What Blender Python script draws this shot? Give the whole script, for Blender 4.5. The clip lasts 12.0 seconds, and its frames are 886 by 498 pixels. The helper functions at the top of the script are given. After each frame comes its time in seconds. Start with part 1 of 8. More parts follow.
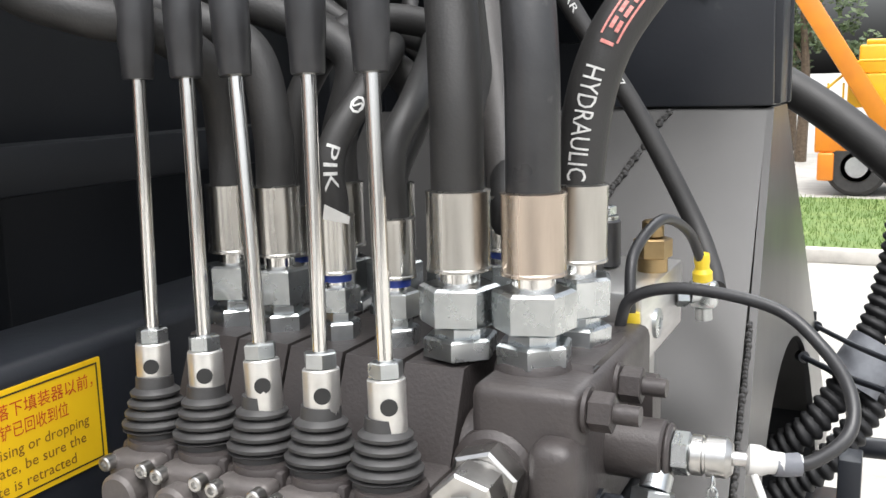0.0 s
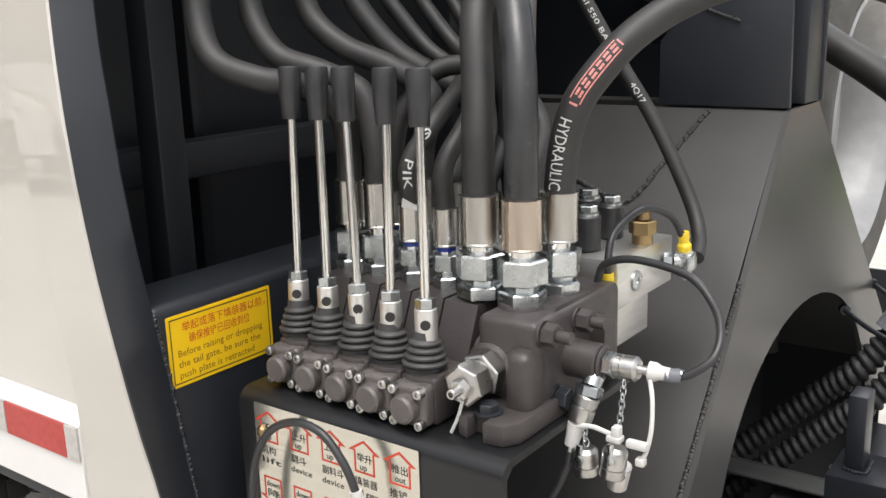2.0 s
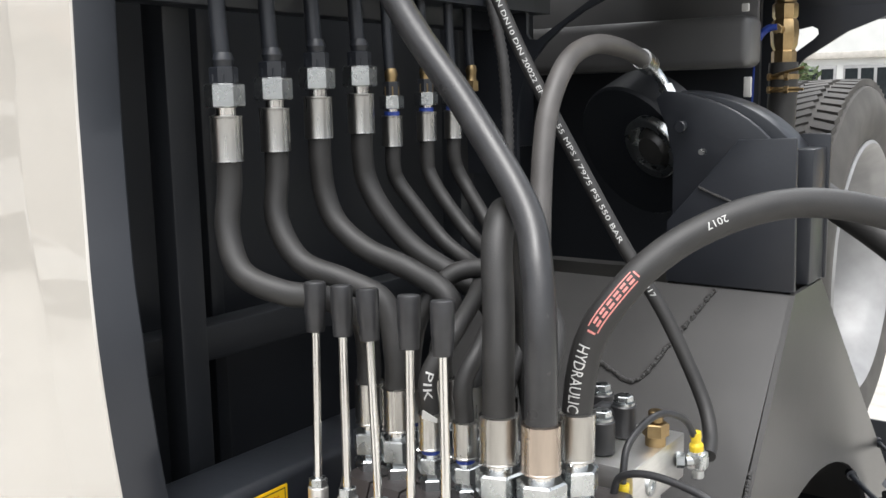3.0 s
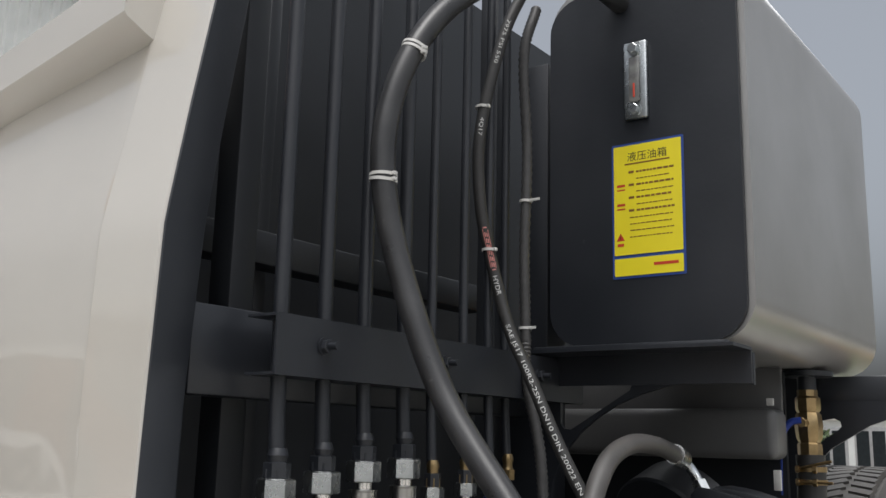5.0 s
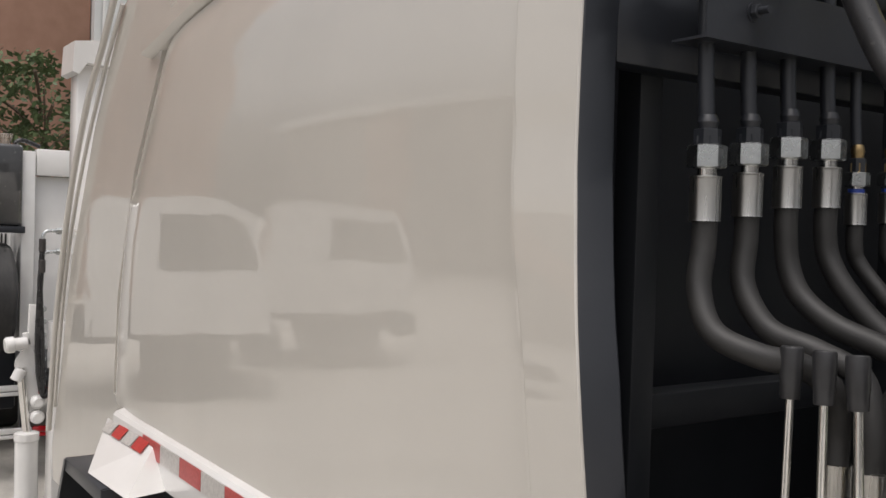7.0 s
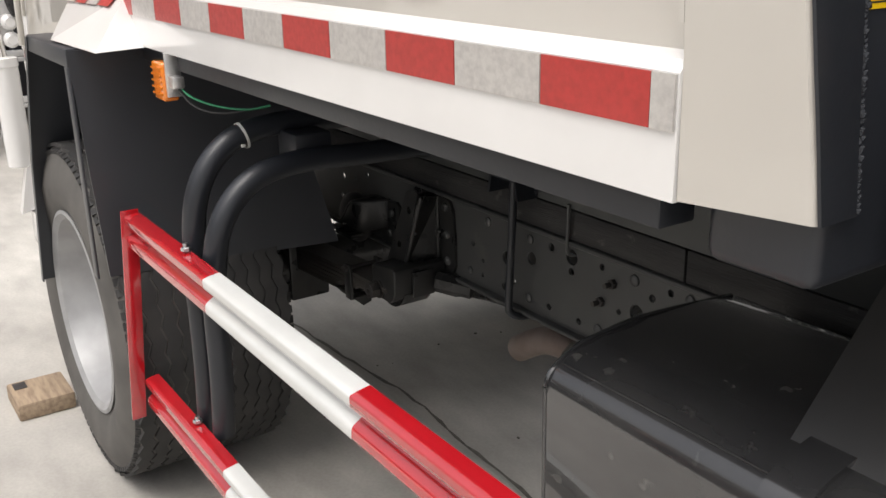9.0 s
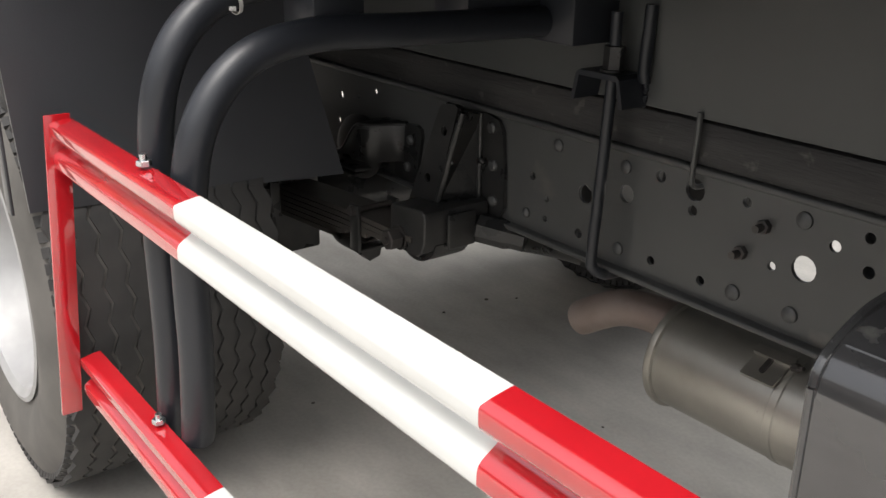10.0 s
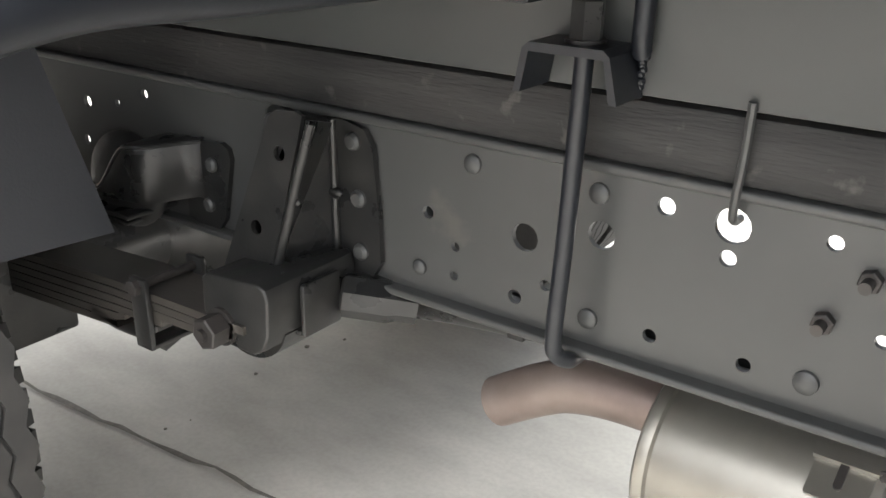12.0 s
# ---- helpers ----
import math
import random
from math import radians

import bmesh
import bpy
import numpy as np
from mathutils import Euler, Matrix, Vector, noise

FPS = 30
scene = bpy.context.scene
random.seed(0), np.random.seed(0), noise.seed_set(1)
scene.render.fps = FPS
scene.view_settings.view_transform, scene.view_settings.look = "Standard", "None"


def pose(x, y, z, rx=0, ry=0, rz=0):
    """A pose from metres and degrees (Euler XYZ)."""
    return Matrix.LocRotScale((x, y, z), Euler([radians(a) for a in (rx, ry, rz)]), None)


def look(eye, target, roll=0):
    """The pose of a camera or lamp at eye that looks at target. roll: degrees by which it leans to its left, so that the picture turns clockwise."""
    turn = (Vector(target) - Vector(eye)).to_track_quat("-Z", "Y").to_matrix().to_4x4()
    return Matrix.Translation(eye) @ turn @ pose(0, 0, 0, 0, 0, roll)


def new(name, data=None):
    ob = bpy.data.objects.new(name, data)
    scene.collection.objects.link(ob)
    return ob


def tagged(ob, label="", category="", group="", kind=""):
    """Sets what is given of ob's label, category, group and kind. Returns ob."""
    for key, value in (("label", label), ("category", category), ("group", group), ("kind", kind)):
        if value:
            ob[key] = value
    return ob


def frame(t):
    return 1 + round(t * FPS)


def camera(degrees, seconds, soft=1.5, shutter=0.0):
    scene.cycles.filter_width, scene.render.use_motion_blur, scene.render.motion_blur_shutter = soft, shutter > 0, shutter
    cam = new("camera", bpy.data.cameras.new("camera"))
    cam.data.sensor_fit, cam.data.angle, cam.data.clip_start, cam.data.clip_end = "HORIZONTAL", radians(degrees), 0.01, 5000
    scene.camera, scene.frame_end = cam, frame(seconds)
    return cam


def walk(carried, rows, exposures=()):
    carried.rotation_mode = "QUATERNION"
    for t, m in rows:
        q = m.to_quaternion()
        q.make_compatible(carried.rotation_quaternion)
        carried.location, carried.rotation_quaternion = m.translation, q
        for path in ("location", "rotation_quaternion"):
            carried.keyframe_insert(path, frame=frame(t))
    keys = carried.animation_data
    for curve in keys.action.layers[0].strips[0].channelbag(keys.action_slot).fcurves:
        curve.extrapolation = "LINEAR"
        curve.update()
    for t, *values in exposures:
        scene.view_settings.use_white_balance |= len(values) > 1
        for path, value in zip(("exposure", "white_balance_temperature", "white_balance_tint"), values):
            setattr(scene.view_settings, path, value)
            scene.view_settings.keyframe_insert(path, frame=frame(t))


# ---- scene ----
cam = camera(49.94, 12.0)
PATH = [
    (0.0, pose(0.7443, -0.3462, 1.7414, 80.046, 1.328, 25.043)),
    (0.2, pose(0.8041, -0.3590, 1.7590, 78.980, 1.420, 30.150)),
    (0.5, pose(0.8801, -0.3916, 1.7942, 78.037, 1.493, 33.925)),
    (1.0, pose(0.9814, -0.5030, 1.8359, 77.380, 1.534, 35.210)),
    (1.5, pose(1.0573, -0.5927, 1.8644, 77.091, 1.672, 35.885)),
    (2.0, pose(1.0923, -0.6338, 1.8735, 76.198, 1.676, 36.184)),
    (2.5, pose(1.0938, -0.6437, 1.9297, 76.533, 1.593, 36.357)),
    (2.7, pose(1.0858, -0.6505, 1.9777, 76.652, 1.293, 36.319)),
    (2.8, pose(1.0798, -0.6508, 1.9950, 77.189, 1.312, 36.269)),
    (2.9, pose(1.0687, -0.6476, 2.0193, 78.969, 1.063, 36.062)),
    (3.0, pose(1.0689, -0.6514, 2.0484, 81.195, 1.110, 35.962)),
    (3.2, pose(1.0581, -0.6589, 2.0903, 84.023, 1.131, 35.615)),
    (3.5, pose(1.0451, -0.6660, 2.0977, 87.742, 0.900, 35.368)),
    (3.7, pose(1.0447, -0.6578, 2.1241, 90.276, 0.451, 34.942)),
    (5.3, pose(1.0501, -0.7441, 2.1307, 102.725, -0.563, 37.839)),
    (5.5, pose(1.0467, -0.7580, 2.1133, 102.070, -0.747, 40.871)),
    (6.0, pose(1.0252, -0.7776, 2.0586, 97.697, -1.434, 47.079)),
    (6.5, pose(0.9870, -0.8098, 2.0117, 93.223, -1.546, 52.140)),
    (7.0, pose(0.9418, -0.8127, 1.9552, 88.677, -1.714, 55.346)),
    (7.5, pose(0.8440, -0.7424, 1.8256, 83.594, -1.049, 57.640)),
    (7.7, pose(0.7936, -0.7224, 1.7817, 81.172, -1.200, 58.506)),
    (9.3, pose(0.4272, -0.5788, 1.3934, 70.215, 1.067, 55.567)),
    (9.5, pose(0.3148, -0.5662, 1.3378, 70.056, 1.000, 55.342)),
    (10.0, pose(-0.0409, -0.4427, 1.2106, 69.184, -0.691, 52.942)),
    (10.2, pose(-0.1397, -0.3989, 1.1739, 68.795, -2.275, 48.379)),
    (10.5, pose(-0.2610, -0.3068, 1.1411, 68.794, -2.333, 40.635)),
    (11.0, pose(-0.4312, -0.2522, 1.1510, 68.160, -1.275, 35.945)),
    (11.5, pose(-0.5121, -0.2099, 1.1464, 68.271, -0.761, 36.094)),
    (12.0, pose(-0.6390, -0.1324, 1.1001, 67.898, -0.289, 36.688)),
]
walk(cam, PATH, exposures=[
    (0.0, 1.08, 6250, 9), (1.0, 0.95, 6400, 10), (1.5, 0.75, 6400, 10), (2.5, 0.8, 6350, 9), (3.0, 0.95, 6250, 9), (3.5, 0.97, 6250, 9), (5.5, 0.04, 6250, 9),
    (6.0, 0.17, 6500, 13), (6.5, 0.08, 6650, 14), (7.0, 0.05, 6500, 12), (7.5, -0.18, 6500, 10), (9.5, 0.75, 6500, 11), (10.0, 1.0, 6500, 10), (10.5, 1.95, 6500, 9),
    (11.0, 2.35, 6400, 8), (12.0, 2.6, 6350, 8)])

# ---- light ----
world = bpy.data.worlds.new("sky")
scene.world = world
world.use_nodes = True
wn = world.node_tree
wn.nodes.clear()
sky = wn.nodes.new("ShaderNodeTexSky")
sky.sky_type = 'NISHITA'
sky.sun_disc = False
sky.sun_elevation = radians(68)
sky.sun_rotation = radians(150)
sky.dust_density = 9.0
sky.air_density = 1.0
hsv = wn.nodes.new("ShaderNodeHueSaturation")
hsv.inputs["Saturation"].default_value = 0.30
wbg = wn.nodes.new("ShaderNodeBackground")
wbg.inputs["Strength"].default_value = 0.15
wout = wn.nodes.new("ShaderNodeOutputWorld")
wn.links.new(sky.outputs[0], hsv.inputs["Color"])
wn.links.new(hsv.outputs[0], wbg.inputs["Color"])
wn.links.new(wbg.outputs[0], wout.inputs["Surface"])
sun_data = bpy.data.lights.new("sun", 'SUN')
sun_data.energy = 1.0
sun_data.angle = radians(40)
sun_data.color = (1.0, 0.98, 0.95)
sun = new("sun", sun_data)
sun.matrix_world = look((-1.2, 6.6, 7.4), (0, 0, 0))


# ---- materials ----
def material(name, a, b=None, rough=0.5, metal=0.0, scale=12.0, bump=0.0, bscale=150.0, rvar=0.1, coat=0.0, stretch=(1, 1, 1), mixlo=0.35, mixhi=0.7, spots=None):
    m = bpy.data.materials.new(name)
    m.use_nodes = True
    nt = m.node_tree
    p = nt.nodes["Principled BSDF"]
    tc = nt.nodes.new("ShaderNodeTexCoord")
    mp = nt.nodes.new("ShaderNodeMapping")
    mp.inputs["Scale"].default_value = stretch
    nt.links.new(tc.outputs["Object"], mp.inputs["Vector"])
    n1 = nt.nodes.new("ShaderNodeTexNoise")
    n1.inputs["Scale"].default_value = scale
    n1.inputs["Detail"].default_value = 6
    nt.links.new(mp.outputs[0], n1.inputs["Vector"])
    rp = nt.nodes.new("ShaderNodeMapRange")
    rp.inputs["From Min"].default_value = mixlo
    rp.inputs["From Max"].default_value = mixhi
    nt.links.new(n1.outputs["Fac"], rp.inputs["Value"])
    mx = nt.nodes.new("ShaderNodeMix")
    mx.data_type = 'RGBA'
    b = b or tuple(c * 0.75 for c in a)
    mx.inputs["A"].default_value = (*a, 1)
    mx.inputs["B"].default_value = (*b, 1)
    nt.links.new(rp.outputs[0], mx.inputs["Factor"])
    col = mx.outputs["Result"]
    n2 = nt.nodes.new("ShaderNodeTexNoise")
    n2.inputs["Scale"].default_value = bscale
    n2.inputs["Detail"].default_value = 4
    nt.links.new(mp.outputs[0], n2.inputs["Vector"])
    if spots:
        # spots: colour, threshold, scale
        n3 = nt.nodes.new("ShaderNodeTexNoise")
        n3.inputs["Scale"].default_value = spots[2]
        n3.inputs["Detail"].default_value = 8
        nt.links.new(tc.outputs["Object"], n3.inputs["Vector"])
        r3 = nt.nodes.new("ShaderNodeMapRange")
        r3.inputs["From Min"].default_value = spots[1]
        r3.inputs["From Max"].default_value = spots[1] + 0.08
        nt.links.new(n3.outputs["Fac"], r3.inputs["Value"])
        m3 = nt.nodes.new("ShaderNodeMix")
        m3.data_type = 'RGBA'
        m3.inputs["B"].default_value = (*spots[0], 1)
        nt.links.new(col, m3.inputs["A"])
        nt.links.new(r3.outputs[0], m3.inputs["Factor"])
        col = m3.outputs["Result"]
    nt.links.new(col, p.inputs["Base Color"])
    rr = nt.nodes.new("ShaderNodeMapRange")
    rr.inputs["To Min"].default_value = max(0.02, rough - rvar)
    rr.inputs["To Max"].default_value = min(1, rough + rvar)
    nt.links.new(n1.outputs["Fac"], rr.inputs["Value"])
    nt.links.new(rr.outputs[0], p.inputs["Roughness"])
    p.inputs["Metallic"].default_value = metal
    if coat:
        p.inputs["Coat Weight"].default_value = coat
        p.inputs["Coat Roughness"].default_value = 0.03
        p.inputs["Coat IOR"].default_value = 1.85
        n4 = nt.nodes.new("ShaderNodeTexNoise")
        n4.inputs["Scale"].default_value = 3.5
        n4.inputs["Detail"].default_value = 2
        nt.links.new(tc.outputs["Object"], n4.inputs["Vector"])
        b4 = nt.nodes.new("ShaderNodeBump")
        b4.inputs["Strength"].default_value = 0.5
        b4.inputs["Distance"].default_value = 0.004
        nt.links.new(n4.outputs["Fac"], b4.inputs["Height"])
        nt.links.new(b4.outputs[0], p.inputs["Coat Normal"])
    if bump:
        bp = nt.nodes.new("ShaderNodeBump")
        bp.inputs["Strength"].default_value = bump
        bp.inputs["Distance"].default_value = 0.002
        nt.links.new(n2.outputs["Fac"], bp.inputs["Height"])
        nt.links.new(bp.outputs[0], p.inputs["Normal"])
    return m


M_CREAM = material("cream_paint", (0.515, 0.487, 0.437), (0.49, 0.463, 0.416), rough=0.34, scale=3, bump=0.02, bscale=14, rvar=0.05, coat=1.0)
M_WHITE = material("white_paint", (0.72, 0.71, 0.69), (0.67, 0.66, 0.64), rough=0.2, scale=6, bump=0.03, bscale=30, rvar=0.05, coat=0.4)
M_BLACK = material("black_frame_paint", (0.014, 0.016, 0.020), (0.020, 0.022, 0.027), rough=0.38, scale=5, bump=0.12, bscale=90, rvar=0.1, spots=((0.05, 0.05, 0.052), 0.72, 30))
M_STAND = material("glossy_black_stand_paint", (0.0065, 0.0068, 0.0075), (0.010, 0.0105, 0.0115), rough=0.34, scale=5, bump=0.10, bscale=80, rvar=0.1, spots=((0.03, 0.03, 0.03), 0.72, 30))
M_DARK = material("black_inner_paint", (0.0125, 0.0142, 0.0172), (0.017, 0.019, 0.0225), rough=0.45, scale=4, bump=0.08, bscale=60)
M_GREYP = material("grey_black_satin_paint", (0.060, 0.059, 0.058), (0.075, 0.073, 0.071), rough=0.33, scale=4, bump=0.05, bscale=120, metal=0.35, rvar=0.08)
M_GREYX = material("light_grey_frame_paint", (0.125, 0.125, 0.125), (0.10, 0.10, 0.10), rough=0.42, scale=4, bump=0.05, bscale=80, metal=0.1)
M_HOSE = material("hose_rubber", (0.020, 0.0195, 0.019), (0.028, 0.027, 0.026), rough=0.54, scale=25, bump=0.15, bscale=400, rvar=0.12)
M_HOSE_S = material("shiny_hose_rubber", (0.014, 0.014, 0.015), (0.020, 0.020, 0.021), rough=0.27, scale=25, bump=0.12, bscale=300, rvar=0.1)
M_HOSE_G = material("grey_worn_hose_rubber", (0.060, 0.056, 0.053), (0.085, 0.080, 0.076), rough=0.5, scale=20, bump=0.15, bscale=300, rvar=0.12, spots=((0.15, 0.14, 0.13), 0.70, 60))
M_HOSE_B = material("scuffed_hose_rubber", (0.024, 0.024, 0.025), (0.038, 0.038, 0.039), rough=0.32, scale=18, bump=0.12, bscale=250, rvar=0.12, spots=((0.075, 0.073, 0.07), 0.70, 45))
M_ZINC = material("zinc_plated_steel", (0.62, 0.645, 0.65), (0.44, 0.46, 0.465), rough=0.28, metal=1.0, scale=35, bump=0.04, bscale=250, rvar=0.12)
M_CRIMP = material("crimped_steel", (0.66, 0.65, 0.62), (0.40, 0.385, 0.36), rough=0.27, metal=1.0, scale=30, bump=0.08, bscale=80, rvar=0.1, stretch=(1, 1, 0.15))
M_CRIMP_W = material("warm_tinted_crimped_steel", (0.68, 0.58, 0.49), (0.44, 0.375, 0.32), rough=0.27, metal=1.0, scale=30, bump=0.08, bscale=80, rvar=0.1, stretch=(1, 1, 0.15))
M_ROD = material("polished_rod_steel", (0.88, 0.87, 0.84), (0.74, 0.72, 0.69), rough=0.15, metal=1.0, scale=60, rvar=0.06, stretch=(1, 1, 0.1))
M_KNOB = material("black_knob_plastic", (0.022, 0.022, 0.023), (0.032, 0.032, 0.034), rough=0.38, scale=40, bump=0.05, bscale=300)
M_BELLOWS = material("bellows_rubber", (0.035, 0.034, 0.034), (0.05, 0.049, 0.048), rough=0.5, scale=60, bump=0.06, bscale=300)
M_CAST = material("painted_cast_iron", (0.054, 0.047, 0.045), (0.044, 0.038, 0.037), rough=0.44, scale=30, bump=0.22, bscale=330, rvar=0.1, metal=0.1)
M_CAP = material("bare_cast_caps", (0.135, 0.122, 0.116), (0.10, 0.09, 0.085), rough=0.45, scale=30, bump=0.25, bscale=300, metal=0.35)
M_SATIN = material("satin_turned_steel", (0.74, 0.73, 0.70), (0.60, 0.58, 0.55), rough=0.36, metal=0.8, scale=50)
M_ALU = material("milled_aluminium", (0.74, 0.73, 0.71), (0.64, 0.63, 0.61), rough=0.34, metal=0.9, scale=20, bump=0.05, bscale=200, stretch=(1, 1, 6))
M_BRASS = material("brass", (0.40, 0.29, 0.15), (0.28, 0.20, 0.10), rough=0.36, metal=1.0, scale=40)
M_YEL = material("yellow_plastic", (0.85, 0.62, 0.03), (0.75, 0.54, 0.03), rough=0.35, scale=30)
M_BLUE = material("blue_plastic_ring", (0.02, 0.05, 0.32), (0.03, 0.06, 0.25), rough=0.4)
M_STK = material("yellow_sticker_film", (0.86, 0.55, 0.012), (0.80, 0.50, 0.012), rough=0.3, scale=8)
M_STK2 = material("pale_yellow_sticker_film", (0.80, 0.68, 0.02), (0.74, 0.62, 0.02), rough=0.4, scale=8)
M_INK = material("black_ink", (0.02, 0.02, 0.02), rough=0.5)
M_REDINK = material("red_ink", (0.55, 0.05, 0.02), (0.45, 0.04, 0.02), rough=0.45)
M_WINK = material("white_print", (0.62, 0.62, 0.60), (0.45, 0.45, 0.44), rough=0.6, scale=400)
M_PINK = material("pink_red_print", (0.60, 0.25, 0.22), (0.45, 0.14, 0.12), rough=0.6, scale=300)
M_BLUEFILM = material("blue_film_border", (0.03, 0.07, 0.28), rough=0.4)
M_PLACARD = material("brushed_placard_steel", (0.74, 0.71, 0.62), (0.68, 0.65, 0.57), rough=0.17, metal=0.9, scale=15, stretch=(1, 1, 12))
M_CHROME = material("plated_coupling_steel", (0.60, 0.59, 0.57), (0.44, 0.43, 0.41), rough=0.3, metal=1.0, scale=50, rvar=0.08)
M_TIE = material("white_nylon", (0.58, 0.575, 0.55), (0.50, 0.49, 0.47), rough=0.4, scale=40)
M_RED = material("red_guard_paint", (0.44, 0.010, 0.016), (0.36, 0.008, 0.013), rough=0.16, scale=8, bump=0.04, bscale=40, rvar=0.05, coat=1.0)
M_GWHITE = material("white_guard_paint", (0.60, 0.605, 0.585), (0.55, 0.555, 0.535), rough=0.2, scale=8, bump=0.03, bscale=60, rvar=0.05, coat=0.3)
M_TYRE = material("tyre_rubber", (0.024, 0.0235, 0.023), (0.042, 0.040, 0.038), rough=0.75, scale=14, bump=0.15, bscale=120)
M_TYRE_D = material("grey_dusty_sidewall_rubber", (0.075, 0.071, 0.065), (0.115, 0.108, 0.098), rough=0.8, scale=10, bump=0.15, bscale=120)
M_TYRE_OLD = material("dusty_tyre_rubber", (0.065, 0.062, 0.058), (0.11, 0.104, 0.097), rough=0.8, scale=10, bump=0.15, bscale=120)
M_RIM = material("silver_rim_paint", (0.36, 0.36, 0.36), (0.29, 0.29, 0.288), rough=0.5, metal=0.25, scale=12, bump=0.04, bscale=120)
M_RAIL = material("grey_chassis_paint", (0.073, 0.074, 0.072), (0.056, 0.057, 0.056), rough=0.40, scale=3.5, bump=0.05, bscale=80, rvar=0.1, metal=0.1, spots=((0.095, 0.092, 0.085), 0.66, 12))
M_SUBF = material("grey_subframe_paint", (0.060, 0.063, 0.062), (0.050, 0.053, 0.052), rough=0.4, scale=3, bump=0.04, bscale=60, metal=0.05)
M_WOOD = material("black_stained_timber", (0.030, 0.029, 0.028), (0.011, 0.011, 0.011), rough=0.62, scale=7, bump=0.7, bscale=70, stretch=(0.5, 1, 5), spots=((0.065, 0.061, 0.056), 0.62, 30))
M_BLOCK = material("worn_timber_block", (0.36, 0.27, 0.18), (0.22, 0.16, 0.11), rough=0.8, scale=12, bump=0.5, bscale=70, stretch=(1, 6, 6))
M_MUFF = material("aluminised_steel", (0.40, 0.385, 0.345), (0.27, 0.255, 0.225), rough=0.40, metal=0.8, scale=5, bump=0.08, bscale=60, rvar=0.12, spots=((0.16, 0.145, 0.12), 0.66, 16))
M_PIPE = material("heat_stained_pipe", (0.33, 0.27, 0.24), (0.22, 0.17, 0.15), rough=0.5, metal=0.6, scale=10, bump=0.1, bscale=120)
M_TANK = material("glossy_black_tank", (0.034, 0.034, 0.035), (0.052, 0.051, 0.050), rough=0.2, scale=7, bump=0.06, bscale=60, rvar=0.1, coat=0.6, spots=((0.10, 0.098, 0.092), 0.62, 22))
M_SPRING = material("worn_spring_steel", (0.050, 0.046, 0.042), (0.090, 0.080, 0.070), rough=0.42, metal=0.2, scale=9, bump=0.15, bscale=90, stretch=(0.3, 1, 1))
M_RUSTY = material("oily_steel", (0.05, 0.046, 0.044), (0.072, 0.064, 0.059), rough=0.5, metal=0.4, scale=18, bump=0.2, bscale=120)
M_AMBER = material("amber_lens", (0.75, 0.22, 0.015), (0.65, 0.17, 0.01), rough=0.15, scale=60, coat=0.5)
M_TANKS = material("grey_oil_tank_paint", (0.36, 0.355, 0.345), (0.30, 0.295, 0.285), rough=0.33, metal=0.5, scale=3, bump=0.06, bscale=20)
M_SILVERTAPE = material("silver_reflective_tape", (0.52, 0.50, 0.47), (0.42, 0.40, 0.38), rough=0.35, scale=120, metal=0.2)
M_REDTAPE = material("red_reflective_tape", (0.42, 0.035, 0.03), (0.34, 0.03, 0.025), rough=0.35, scale=120)
M_GLASS = material("dark_glass", (0.02, 0.025, 0.028), rough=0.05)

M_FEND = material("satin_dark_fender_paint", (0.034, 0.036, 0.041), (0.042, 0.044, 0.049), rough=0.36, scale=3, bump=0.10, bscale=260, rvar=0.06)
M_OILY = material("oily_dark_steel", (0.022, 0.0225, 0.0225), (0.038, 0.037, 0.035), rough=0.30, metal=0.15, scale=16, bump=0.12, bscale=120, rvar=0.12)
M_BROWNINK = material("brown_black_ink", (0.22, 0.10, 0.02), rough=0.5)
M_GAUGEW = material("cloudy_gauge_window", (0.22, 0.22, 0.21), (0.10, 0.10, 0.10), rough=0.15, scale=40)
M_COIL = material("coiled_hose_plastic", (0.010, 0.010, 0.011), (0.014, 0.014, 0.015), rough=0.62, scale=40)
M_TAPEG = material("grey_cloth_tape", (0.20, 0.21, 0.23), (0.12, 0.125, 0.14), rough=0.5, scale=30, bump=0.4, bscale=90)
M_GREENW = material("green_wire", (0.02, 0.22, 0.10), rough=0.4)
M_CRACK = material("dirt_filled_crack", (0.10, 0.092, 0.08), (0.16, 0.15, 0.13), rough=0.9, scale=60)


